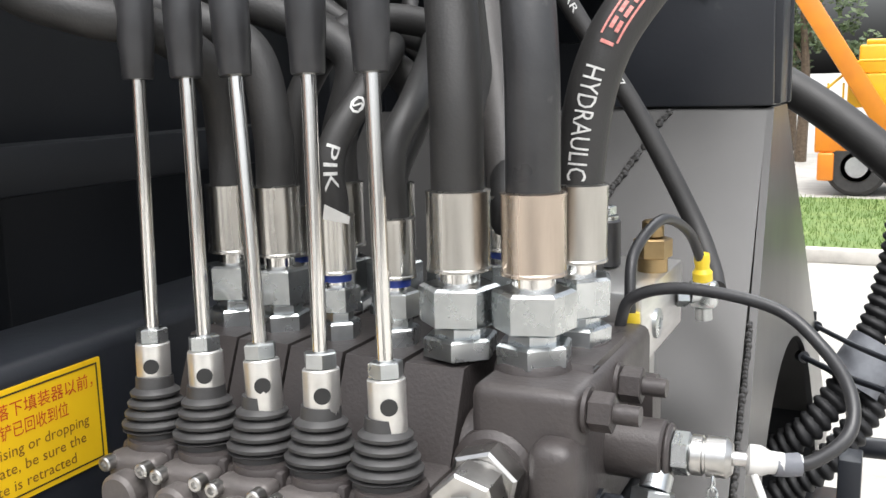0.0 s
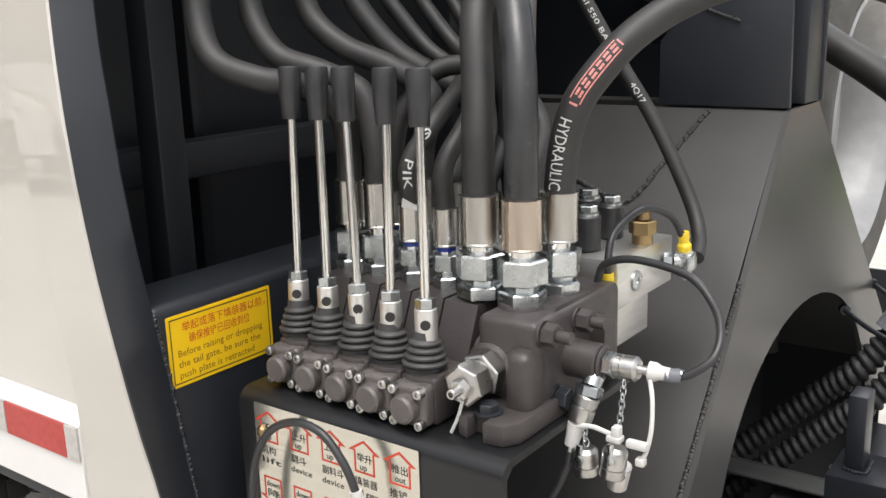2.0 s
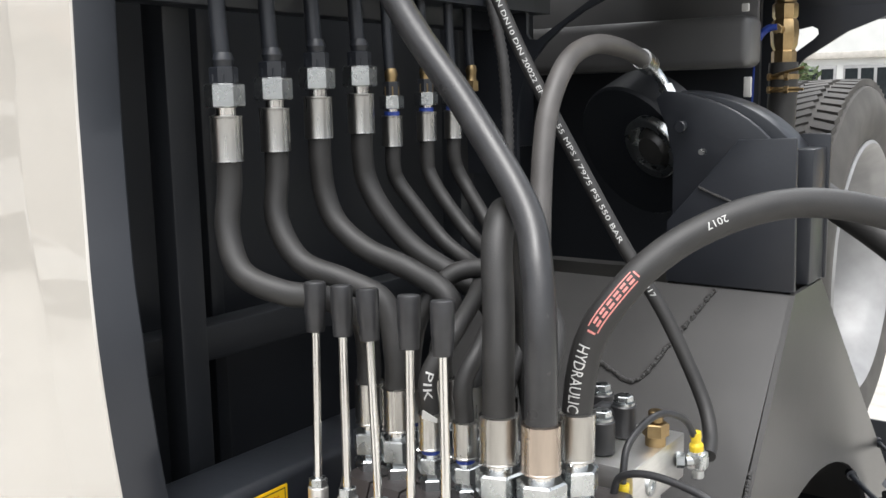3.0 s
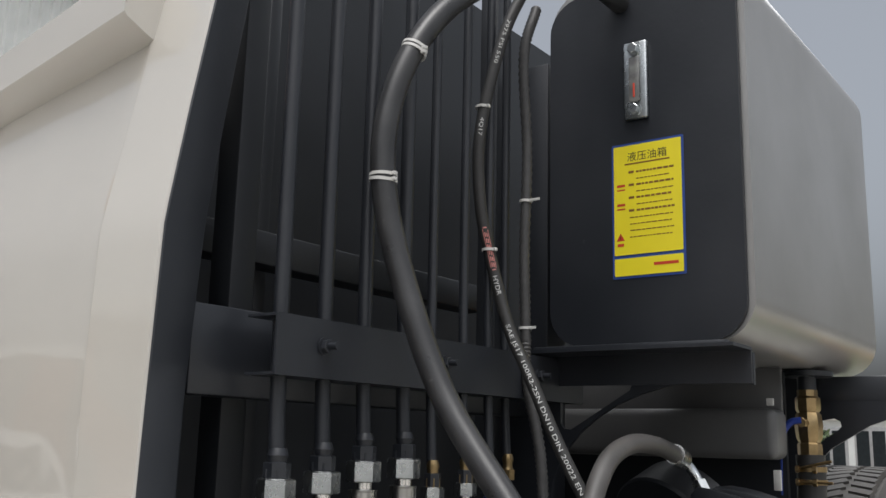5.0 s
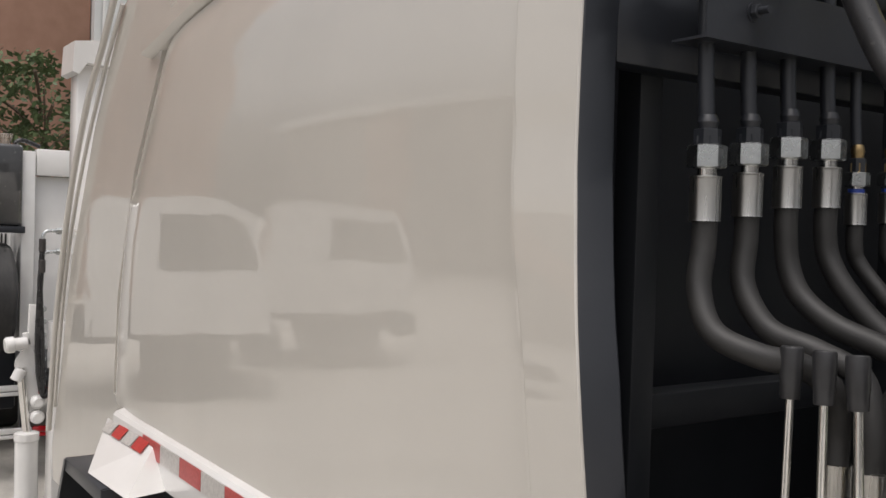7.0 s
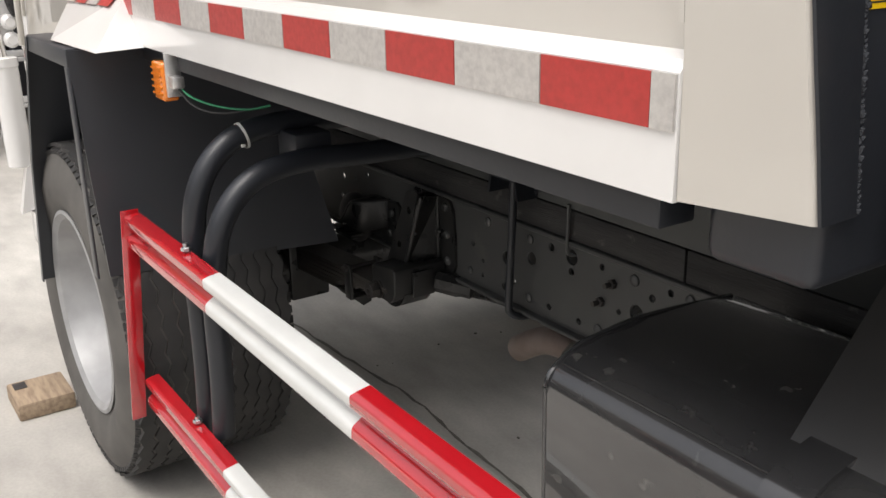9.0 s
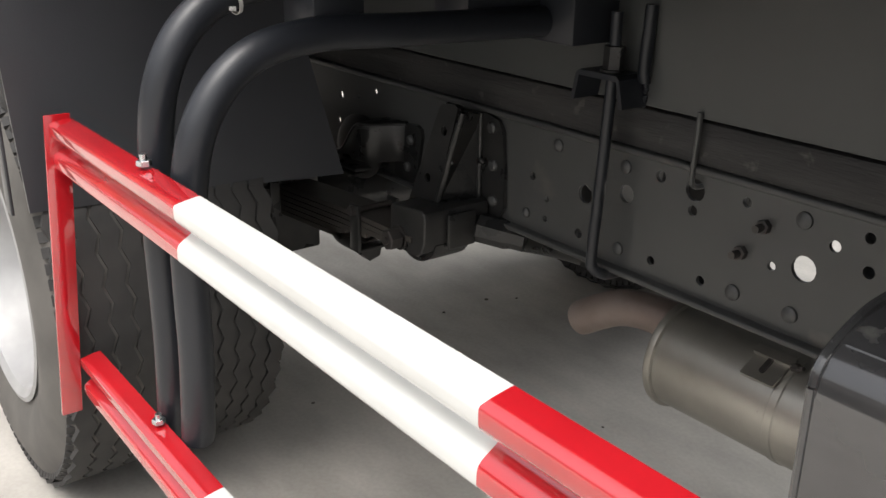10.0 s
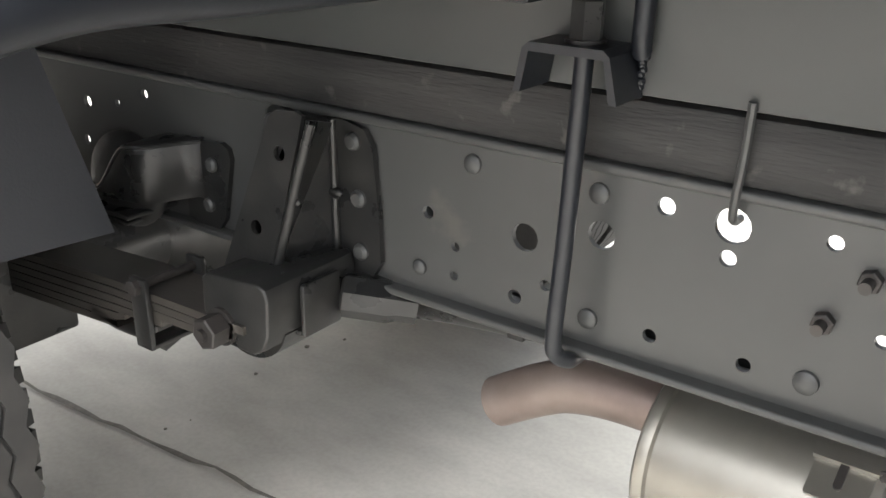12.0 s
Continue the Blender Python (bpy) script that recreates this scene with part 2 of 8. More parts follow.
def concrete():
    m = bpy.data.materials.new("yard_concrete")
    m.use_nodes = True
    nt = m.node_tree
    p = nt.nodes["Principled BSDF"]
    tc = nt.nodes.new("ShaderNodeTexCoord")
    def noise_node(s, d=8):
        n = nt.nodes.new("ShaderNodeTexNoise")
        n.inputs["Scale"].default_value = s
        n.inputs["Detail"].default_value = d
        nt.links.new(tc.outputs["Object"], n.inputs["Vector"])
        return n
    big, mid, fine = noise_node(0.9), noise_node(6), noise_node(90, 5)
    r1 = nt.nodes.new("ShaderNodeValToRGB")
    st = nt.nodes.new("ShaderNodeMapping")
    st.inputs["Rotation"].default_value = (0, 0, 0.35)
    st.inputs["Scale"].default_value = (0.65, 1.25, 1)
    nt.links.new(tc.outputs["Object"], st.inputs["Vector"])
    nt.links.new(st.outputs[0], mid.inputs["Vector"])
    r1.color_ramp.elements[0].position, r1.color_ramp.elements[0].color = 0.35, (0.30, 0.285, 0.258, 1)
    r1.color_ramp.elements[1].position, r1.color_ramp.elements[1].color = 0.65, (0.47, 0.45, 0.41, 1)
    add = nt.nodes.new("ShaderNodeMath")
    add.operation = 'MULTIPLY_ADD'
    add.inputs[1].default_value = 0.55
    nt.links.new(mid.outputs["Fac"], add.inputs[0])
    half = nt.nodes.new("ShaderNodeMath")
    half.operation = 'MULTIPLY'
    half.inputs[1].default_value = 0.45
    nt.links.new(big.outputs["Fac"], half.inputs[0])
    nt.links.new(half.outputs[0], add.inputs[2])
    nt.links.new(add.outputs[0], r1.inputs["Fac"])
    sp = nt.nodes.new("ShaderNodeMapRange")
    sp.inputs["From Min"].default_value = 0.35
    sp.inputs["From Max"].default_value = 0.62
    sp.inputs["To Min"].default_value = 0.95
    sp.inputs["To Max"].default_value = 1.03
    nt.links.new(fine.outputs["Fac"], sp.inputs["Value"])
    mul = nt.nodes.new("ShaderNodeVectorMath")
    mul.operation = 'SCALE'
    nt.links.new(r1.outputs[0], mul.inputs[0])
    nt.links.new(sp.outputs[0], mul.inputs["Scale"])
    nt.links.new(mul.outputs[0], p.inputs["Base Color"])
    p.inputs["Roughness"].default_value = 0.72
    bp = nt.nodes.new("ShaderNodeBump")
    bp.inputs["Strength"].default_value = 0.15
    bp.inputs["Distance"].default_value = 0.003
    nt.links.new(fine.outputs["Fac"], bp.inputs["Height"])
    nt.links.new(bp.outputs[0], p.inputs["Normal"])
    return m


M_CONC = concrete()
M_GRASS = material("grass", (0.09, 0.16, 0.03), (0.16, 0.22, 0.06), rough=0.8, scale=3, bump=0.5, bscale=40)
M_KERB = material("kerb_stone", (0.50, 0.48, 0.44), (0.40, 0.38, 0.35), rough=0.8, scale=8, bump=0.2, bscale=60)
M_LEAF = material("leaf_green", (0.05, 0.085, 0.03), (0.09, 0.12, 0.045), rough=0.6, scale=5)
M_BARK = material("bark", (0.12, 0.09, 0.06), (0.07, 0.05, 0.035), rough=0.9, scale=20, bump=0.5)
M_SHEET = material("white_profiled_sheet", (0.66, 0.67, 0.66), (0.60, 0.61, 0.60), rough=0.45, scale=2)
M_BROWN = material("brown_wall_render", (0.30, 0.17, 0.12), (0.26, 0.145, 0.10), rough=0.8, scale=3)
M_HALL = material("dull_hall_render", (0.20, 0.19, 0.175), (0.15, 0.14, 0.13), rough=0.85, scale=0.4)
M_ORANGE = material("orange_machine_paint", (0.70, 0.24, 0.02), (0.62, 0.20, 0.02), rough=0.35, scale=4)
M_YELLOWP = material("yellow_machine_paint", (0.75, 0.45, 0.02), (0.66, 0.38, 0.02), rough=0.35, scale=4)


# ---- mesh helpers ----
def thing(name, label, category, loc=(0, 0, 0), group="", kind=""):
    ob = new(name)
    ob.location = loc
    ob.empty_display_size = 0.05
    return tagged(ob, label, category, group, kind)


def root_of(ob):
    while ob.parent:
        ob = ob.parent
    return ob


def finish(bm, name, mat_, angle=32):
    bmesh.ops.recalc_face_normals(bm, faces=bm.faces)
    me = bpy.data.meshes.new(name)
    bm.to_mesh(me)
    bm.free()
    me.materials.append(mat_)
    me.polygons.foreach_set("use_smooth", [True] * len(me.polygons))
    me.set_sharp_from_angle(angle=radians(angle))
    return me


def part(name, bm, mat_, parent, label="", angle=32):
    """bm is in world places; links it as one mesh under parent."""
    r = root_of(parent)
    bmesh.ops.translate(bm, verts=bm.verts, vec=-Vector(r.location))
    ob = new(name, finish(bm, name, mat_, angle))
    ob.parent = parent
    if label:
        ob["label"] = label
    return ob


def solo(name, bm, mat_, label, category, group="", kind="", angle=32):
    c = Vector((0, 0, 0))
    for v in bm.verts:
        c += v.co
    c /= max(1, len(bm.verts))
    c.z = min(v.co.z for v in bm.verts)
    bmesh.ops.translate(bm, verts=bm.verts, vec=-c)
    ob = new(name, finish(bm, name, mat_, angle))
    ob.location = c
    return tagged(ob, label, category, group, kind)


def B():
    return bmesh.new()


def box(bm, lo, hi, bevel=0.0, seg=2, m=None):
    lo, hi = Vector(lo), Vector(hi)
    mm = Matrix.Translation((lo + hi) / 2) @ Matrix.Diagonal((*(hi - lo), 1))
    if m:
        mm = m @ mm
    g = bmesh.ops.create_cube(bm, size=1, matrix=mm)
    if bevel:
        es = {e for v in g["verts"] for e in v.link_edges}
        bmesh.ops.bevel(bm, geom=list(es), offset=bevel, segments=seg, profile=0.5, affect='EDGES')
    return bm


def frame_z(p0, p1):
    d = Vector(p1) - Vector(p0)
    return Matrix.Translation(p0) @ d.to_track_quat('Z', 'Y').to_matrix().to_4x4(), d.length


def lathe(bm, p0, p1, prof, seg=24, turn=0.0, caps=True):
    """prof: (height along p0-p1 in metres, radius)."""
    m, _ = frame_z(p0, p1)
    rings = []
    for h, r in prof:
        if r < 1e-5:
            rings.append([bm.verts.new(m @ Vector((0, 0, h)))])
        else:
            rings.append([bm.verts.new(m @ Vector((r * math.cos(turn + 2 * math.pi * i / seg), r * math.sin(turn + 2 * math.pi * i / seg), h))) for i in range(seg)])
    for a, b in zip(rings, rings[1:]):
        if len(a) == 1 and len(b) == 1:
            continue
        for i in range(seg):
            j = (i + 1) % seg
            if len(a) == 1:
                bm.faces.new((a[0], b[i], b[j]))
            elif len(b) == 1:
                bm.faces.new((a[i], a[j], b[0]))
            else:
                bm.faces.new((a[i], a[j], b[j], b[i]))
    for r in (rings[0], rings[-1]):
        if len(r) > 2 and caps:
            bm.faces.new(r)
    return bm


def cyl(bm, p0, p1, r, r2=None, seg=20, ch=0.0):
    _, L = frame_z(p0, p1)
    r2 = r if r2 is None else r2
    if ch:
        prof = [(0, r - ch), (ch, r), (L - ch, r2), (L, r2 - ch)]
    else:
        prof = [(0, r), (L, r2)]
    return lathe(bm, p0, p1, prof, seg)


def hexnut(bm, p0, p1, r, turn=0.3, ch=0.12):
    _, L = frame_z(p0, p1)
    c = r * ch
    return lathe(bm, p0, p1, [(0, r - c), (c * 0.6, r), (L - c * 0.6, r), (L, r - c)], 6, turn)


def curve_pts(pts, n=10):
    """Smooth points through the given ones."""
    P = [Vector(p) for p in pts]
    P = [P[0] * 2 - P[1]] + P + [P[-1] * 2 - P[-2]]
    out = []
    for i in range(1, len(P) - 2):
        a, b, c, d = P[i - 1:i + 3]
        for k in range(n):
            t = k / n
            out.append(0.5 * ((2 * b) + (c - a) * t + (2 * a - 5 * b + 4 * c - d) * t * t + (3 * b - a - 3 * c + d) * t ** 3))
    out.append(P[-2])
    return out


def frames(path):
    """Tangent and normal along a path, carried without twist."""
    T = [(path[min(i + 1, len(path) - 1)] - path[max(i - 1, 0)]).normalized() for i in range(len(path))]
    n = T[0].orthogonal().normalized()
    out = []
    for i, t in enumerate(T):
        n = (n - t * n.dot(t)).normalized()
        out.append((path[i], t, n, t.cross(n)))
    return out


def tube(bm, pts, r, n=10, seg=16, smooth=True, ridge=0.0, caps=True):
    path = curve_pts(pts, n) if smooth else [Vector(p) for p in pts]
    rings = []
    for i, (p, t, u, v) in enumerate(frames(path)):
        rr = r + (ridge if i % 2 else 0)
        rings.append([bm.verts.new(p + (u * math.cos(2 * math.pi * k / seg) + v * math.sin(2 * math.pi * k / seg)) * rr) for k in range(seg)])
    for a, b in zip(rings, rings[1:]):
        for i in range(seg):
            j = (i + 1) % seg
            bm.faces.new((a[i], a[j], b[j], b[i]))
    if caps:
        bm.faces.new(rings[0])
        bm.faces.new(rings[-1])
    return bm


def plate(bm, outer, holes, m, thick):
    """A flat plate from 2D outlines, in the pose m, thick along its z."""
    loops = [outer] + list(holes)
    es = []
    for lp in loops:
        vs = [bm.verts.new(m @ Vector((x, y, 0))) for x, y in lp]
        es += [bm.edges.new((vs[i], vs[(i + 1) % len(vs)])) for i in range(len(vs))]
    g = bmesh.ops.triangle_fill(bm, use_beauty=True, edges=es)
    fs = [f for f in g["geom"] if isinstance(f, bmesh.types.BMFace)]
    r = bmesh.ops.extrude_face_region(bm, geom=fs)
    vs = [v for v in r["geom"] if isinstance(v, bmesh.types.BMVert)]
    bmesh.ops.translate(bm, verts=vs, vec=m.to_3x3() @ Vector((0, 0, thick)))
    return bm


def ring2(cx, cy, r, n=14):
    return [(cx + r * math.cos(2 * math.pi * i / n), cy + r * math.sin(2 * math.pi * i / n)) for i in range(n)]


def round_rect(x0, y0, x1, y1, r, n=6):
    out = []
    for cx, cy, a in ((x1 - r, y1 - r, 0), (x0 + r, y1 - r, 90), (x0 + r, y0 + r, 180), (x1 - r, y0 + r, 270)):
        for i in range(n + 1):
            t = radians(a + 90 * i / n)
            out.append((cx + r * math.cos(t), cy + r * math.sin(t)))
    return out


def axes(o, x, y):
    """A pose with its x along x and y towards y."""
    x = Vector(x).normalized()
    z = x.cross(Vector(y)).normalized()
    y = z.cross(x)
    return Matrix(((x.x, y.x, z.x, o[0]), (x.y, y.y, z.y, o[1]), (x.z, y.z, z.z, o[2]), (0, 0, 0, 1)))


def extrude_profile(bm, prof, p0, p1, up=(0, 0, 1)):
    """A closed 2D outline (across, up) carried from p0 to p1."""
    p0, p1, up = Vector(p0), Vector(p1), Vector(up)
    t = (p1 - p0).normalized()
    side = up.cross(t).normalized()
    up = t.cross(side)
    a = [bm.verts.new(p0 + side * x + up * y) for x, y in prof]
    b = [bm.verts.new(p1 + side * x + up * y) for x, y in prof]
    n = len(prof)
    for i in range(n):
        j = (i + 1) % n
        bm.faces.new((a[i], a[j], b[j], b[i]))
    bm.faces.new(a)
    bm.faces.new(b)
    return bm


def glyphs(text, size, width=None):
    """A flat mesh of the writing, in metres, from its lower left."""
    cu = bpy.data.curves.new("writing", 'FONT')
    cu.body = text
    cu.size = size
    cu.resolution_u = 2
    ob = new("writing", cu)
    dg = bpy.context.evaluated_depsgraph_get()
    me = bpy.data.meshes.new_from_object(ob.evaluated_get(dg))
    bpy.data.objects.remove(ob)
    bm = bmesh.new()
    bm.from_mesh(me)
    bpy.data.meshes.remove(me)
    bpy.data.curves.remove(cu)
    if width and bm.verts:
        w = max(v.co.x for v in bm.verts)
        bmesh.ops.scale(bm, vec=(width / w, 1, 1), verts=bm.verts)
    return bm


def write(parent, text, size, m, mat_, width=None, name="lettering"):
    bm = glyphs(text, size, width)
    bmesh.ops.transform(bm, matrix=m, verts=bm.verts)
    return part(name, bm, mat_, parent)


def write_on_tube(parent, text, size, pts, r, s0, ang, mat_, n=10, flip=False, width=None, name="lettering"):
    """Writing along a hose, from s0 metres on, at an angle about it."""
    bm = glyphs(text, size, width) if isinstance(text, str) else text
    bmesh.ops.triangulate(bm, faces=bm.faces)
    for _ in range(3):
        es = [e for e in bm.edges if e.calc_length() > 0.0035]
        if es:
            bmesh.ops.subdivide_edges(bm, edges=es, cuts=1)
            bmesh.ops.triangulate(bm, faces=bm.faces)
    path = curve_pts(pts, n)
    F = frames(path)
    S = [0.0]
    for a, b in zip(path, path[1:]):
        S.append(S[-1] + (b - a).length)
    for v in bm.verts:
        s = s0 + (-v.co.x if flip else v.co.x)
        k = max(0, min(len(S) - 2, int(np.searchsorted(S, s)) - 1))
        u = (s - S[k]) / max(1e-6, S[k + 1] - S[k])
        p = F[k][0].lerp(F[k + 1][0], u)
        e1 = F[k][2].lerp(F[k + 1][2], u).normalized()
        e2 = F[k][3].lerp(F[k + 1][3], u).normalized()
        a = ang + (1 if flip else -1) * (v.co.y - size * 0.35) / r
        v.co = p + (e1 * math.cos(a) + e2 * math.sin(a)) * (r + 0.0007)
    return part(name, bm, mat_, parent)


def bars(rects):
    """Plain flat bars (x0, y0, x1, y1) for writing too small to read."""
    bm = B()
    for x0, y0, x1, y1 in rects:
        nx = max(1, int((x1 - x0) / 0.004))
        for i in range(nx):
            a, b = x0 + (x1 - x0) * i / nx, x0 + (x1 - x0) * (i + 1) / nx
            bm.faces.new([bm.verts.new((x, y, 0)) for x, y in ((a, y0), (b, y0), (b, y1), (a, y1))])
    return bm


def weld(bm, pts, r=0.006, step=0.007, seed=1, squash=0.7):
    """A weld bead: overlapping lumps along a path."""
    rnd = random.Random(seed)
    path = curve_pts(pts, 40)
    step *= 0.6
    r *= squash
    S = 0.0
    for a, b in zip(path, path[1:]):
        L = (b - a).length
        S += L
        while S >= step:
            S -= step
            q = b + Vector((rnd.uniform(-1, 1), rnd.uniform(-1, 1), rnd.uniform(-1, 1))) * r * 0.25
            bmesh.ops.create_icosphere(bm, subdivisions=1, radius=r * rnd.uniform(0.8, 1.15), matrix=Matrix.Translation(q))
    return bm


# ---- ground ----
def ground():
    bm = B()
    n = 24
    xs = [-4000, -1000, -300, -120, -40] + [-20 + 40 * i / n for i in range(n + 1)] + [40, 120, 300, 1000, 4000]
    vs = [[bm.verts.new((x, y, 0)) for y in xs] for x in xs]
    for i in range(len(xs) - 1):
        for j in range(len(xs) - 1):
            bm.faces.new((vs[i][j], vs[i + 1][j], vs[i + 1][j + 1], vs[i][j + 1]))
    me = finish(bm, "ground", M_CONC)
    return tagged(new("ground", me), "pale worn concrete yard with cracks and dust", "ground", kind="structure")


ground()


# ---- refuse body ----
PROFILE = [(1.20, 0.168), (1.30, 0.146), (1.50, 0.106), (1.70, 0.075), (1.95, 0.053), (2.15, 0.047), (2.42, 0.055), (2.80, 0.126), (3.05, 0.176), (3.7, 0.30)]


def side_y(z):
    P = PROFILE
    z = max(P[0][0], min(P[-1][0], z))
    return float(np.interp(z, [p[0] for p in P], [p[1] for p in P]))


def panel_y(z):
    """The side panel stands nearly upright and leans in above its shoulder."""
    return float(np.interp(z, (1.2, 1.42, 1.6, 1.9, 2.2, 2.42, 2.8, 3.7), (0.056, 0.054, 0.052, 0.051, 0.050, 0.060, 0.128, 0.30)))


def rear_x(z):
    """The slanting, slightly bowed joint with the tailgate."""
    return float(np.interp(z, (1.2, 1.36, 1.70, 2.05, 2.22, 2.40, 2.60), (-2.34, -2.31, -2.25, -2.15, -2.02, -1.90, -1.78)))


def crease_x(z):
    """Where the panel begins to roll back towards the joint."""
    return float(np.interp(z, (1.2, 1.42, 1.60, 1.90, 2.06, 2.20, 2.40, 2.60), (-1.78, -1.83, -1.89, -1.875, -1.78, -1.67, -1.56, -1.46)))


def rail_z(x):
    return 2.744 + 0.169 * x


BODY = thing("refuse_body", "cream painted refuse truck body with barrelled side, white skirt", "truck body", (-1.0, 1.0, 1.2))


def body_side():
    bm = B()
    cols = []
    nu, nz = 30, 34
    for i in range(nu + 1):
        u = i / nu
        col = []
        for k in range(nz + 1):
            w = k / nz
            za = 1.36 + w * 1.1
            xc, xr = crease_x(za), rear_x(za)
            a = max(0.0, (u - 0.6) / 0.4) * math.pi / 2
            xf = at_height(FOOT, za)[0] - 0.112
            x = xf + (xc - xf) * (u / 0.6) if u < 0.6 else xc + (xr - xc) * math.sin(a)
            z = 1.36 + w * (rail_z(x) - 1.36)
            col.append(bm.verts.new((x, panel_y(z) - 0.006 + 0.085 * (1 - math.cos(a)), z)))
        cols.append(col)
    for a, b in zip(cols, cols[1:]):
        for k in range(nz):
            bm.faces.new((a[k], b[k], b[k + 1], a[k + 1]))
    r = bmesh.ops.extrude_face_region(bm, geom=list(bm.faces))
    bmesh.ops.translate(bm, verts=[v for v in r["geom"] if isinstance(v, bmesh.types.BMVert)], vec=(0, 0.02, 0))
    part("side_panel", bm, M_CREAM, BODY, angle=60)



# front corner: where the cream flange meets the black column, by height
FOOT = ((1.06, 0.110, 0.088), (1.30, 0.106, 0.047), (1.36, 0.105, 0.035), (1.42, 0.102, 0.026), (1.50, 0.098, 0.016), (1.57, 0.091, 0.010), (1.64, 0.083, 0.007),
        (1.70, 0.076, 0.006), (1.77, 0.064, 0.009), (1.84, 0.048, 0.017), (1.92, 0.030, 0.029), (2.05, 0.009, 0.043), (2.18, 0.0, 0.052), (2.42, -0.004, 0.061),
        (2.60, -0.004, 0.089), (2.80, -0.004, 0.123), (3.7, -0.004, 0.29))
INNER = ((1.06, 0.112, 0.135), (1.30, 0.109, 0.104), (1.435, 0.109, 0.086), (1.53, 0.108, 0.071), (1.60, 0.104, 0.063), (1.70, 0.095, 0.059), (1.77, 0.085, 0.062),
         (1.84, 0.068, 0.068), (1.92, 0.050, 0.079), (2.05, 0.025, 0.096), (2.18, 0.010, 0.109), (2.31, 0.002, 0.122), (2.43, -0.003, 0.133), (2.60, -0.004, 0.156),
         (2.80, -0.004, 0.186), (3.7, -0.004, 0.35))


def at_height(table, z):
    """x and y of a corner line at a height."""
    zs = [p[0] for p in table]
    return float(np.interp(z, zs, [p[1] for p in table])), float(np.interp(z, zs, [p[2] for p in table]))


body_side()


def seam_y(z):
    """The flange's rear edge leaves the side panel and meets the skirt's face at its foot."""
    return side_y(z) - 0.009 - 0.083 * min(1.0, max(0.0, (2.1 - z) / 0.66)) if z > 1.436 else 0.027


def loft(rows, bm):
    """Closed skin over rings of points."""
    rings = [[bm.verts.new(p) for p in r] for r in rows]
    n = len(rings[0])
    for a, b in zip(rings, rings[1:]):
        for i in range(n):
            bm.faces.new((a[i], a[(i + 1) % n], b[(i + 1) % n], b[i]))
    bm.faces.new(rings[0])
    bm.faces.new(rings[-1])
    return bm


rows = []
rows_seam = []
for i in range(80):
    z = 1.236 + 0.031 * i
    xb, yb = at_height(FOOT, z)
    ys = seam_y(z)
    xs = xb - 0.121
    yi = max(ys + 0.03, panel_y(z) + 0.004)
    rows.append(((xs, ys, z), (xb - 0.004, yb - 0.001, z), (xb - 0.001, yb + 0.003, z), (xb - 0.004, yb + 0.02, z), (xs, yi, z)))
    if z > 1.38:
        rows_seam.append(((xs - 0.008, ys + 0.001, z), (xs - 0.001, ys + 0.0005, z), (xs - 0.001, yi, z), (xs - 0.008, yi, z)))
part("front_flange", loft(rows, B()), M_CREAM, BODY, angle=40)
part("flange_seam", loft(rows_seam, B()), M_CREAM, BODY)
rows = []
for x in (-0.122, -1.90):
    lo, hi, root = 2.764 + 0.1725 * x, 2.852 + 0.192 * x, rail_z(x)
    rows.append(((x, 0.047, lo + 0.006), (x, 0.047, hi - 0.006), (x, 0.053, hi), (x, 0.16, hi + 0.012), (x, 0.16, root), (x, 0.098, root), (x, 0.052, lo)))
bm = loft(rows, B())
part("top_rail", bm, M_CREAM, BODY)
# skirt: ledge, face and lower lip
bm = B()
extrude_profile(bm, [(0.0, 0.0), (0.0, 0.115), (-0.008, 0.126), (-0.115, 0.160), (-0.115, 0.145), (-0.02, 0.112), (-0.012, 0.0)], (-0.016, 0.024, 1.234), (-2.02, 0.024, 1.234), up=(0, 0, 1))
part("skirt", bm, M_WHITE, BODY)
bm = B()
box(bm, (-1.60, 0.045, 1.196), (-0.05, 0.095, 1.2335), 0.003)
part("under_rail", bm, M_BLACK, BODY, "black rail under the skirt")
# tape along the skirt
x = -0.047
k = 0
xs = []
while x > -1.62:
    bm = B()
    box(bm, (x - 0.15, 0.0205, 1.298), (x, 0.0232, 1.348), 0)
    part("tape", bm, M_REDTAPE if k % 2 == 0 else M_SILVERTAPE, BODY)
    x -= 0.152
    k += 1
bm = B()
box(bm, (-0.046, 0.0205, 1.298), (-0.018, 0.0232, 1.348))
part("tape", bm, M_SILVERTAPE, BODY)
# roof, far side, floor and rear so that the body is closed
bm = B()
box(bm, (-2.2, 0.16, 1.236), (-0.30, 2.05, 1.30))
part("floor", bm, M_BLACK, BODY, "black underside")
bm = B()
for xa, xb in ((-1.86, -0.10),):
    vs = [bm.verts.new(p) for p in ((xa, 0.11, rail_z(xa) + 0.055), (xb - 0.27, 0.13, rail_z(xb - 0.27) + 0.075), (xb - 0.27, 2.0, rail_z(xb) + 0.22), (xa, 2.0, rail_z(xa) + 0.2))]
    bm.faces.new(vs)
    r = bmesh.ops.extrude_face_region(bm, geom=list(bm.faces))
    bmesh.ops.translate(bm, verts=[v for v in r["geom"] if isinstance(v, bmesh.types.BMVert)], vec=(0, 0, -0.02))
part("roof", bm, M_CREAM, BODY)
bm = B()
box(bm, (-2.2, 2.03, 1.24), (-0.3, 2.06, 2.7))
part("far_side", bm, M_CREAM, BODY)
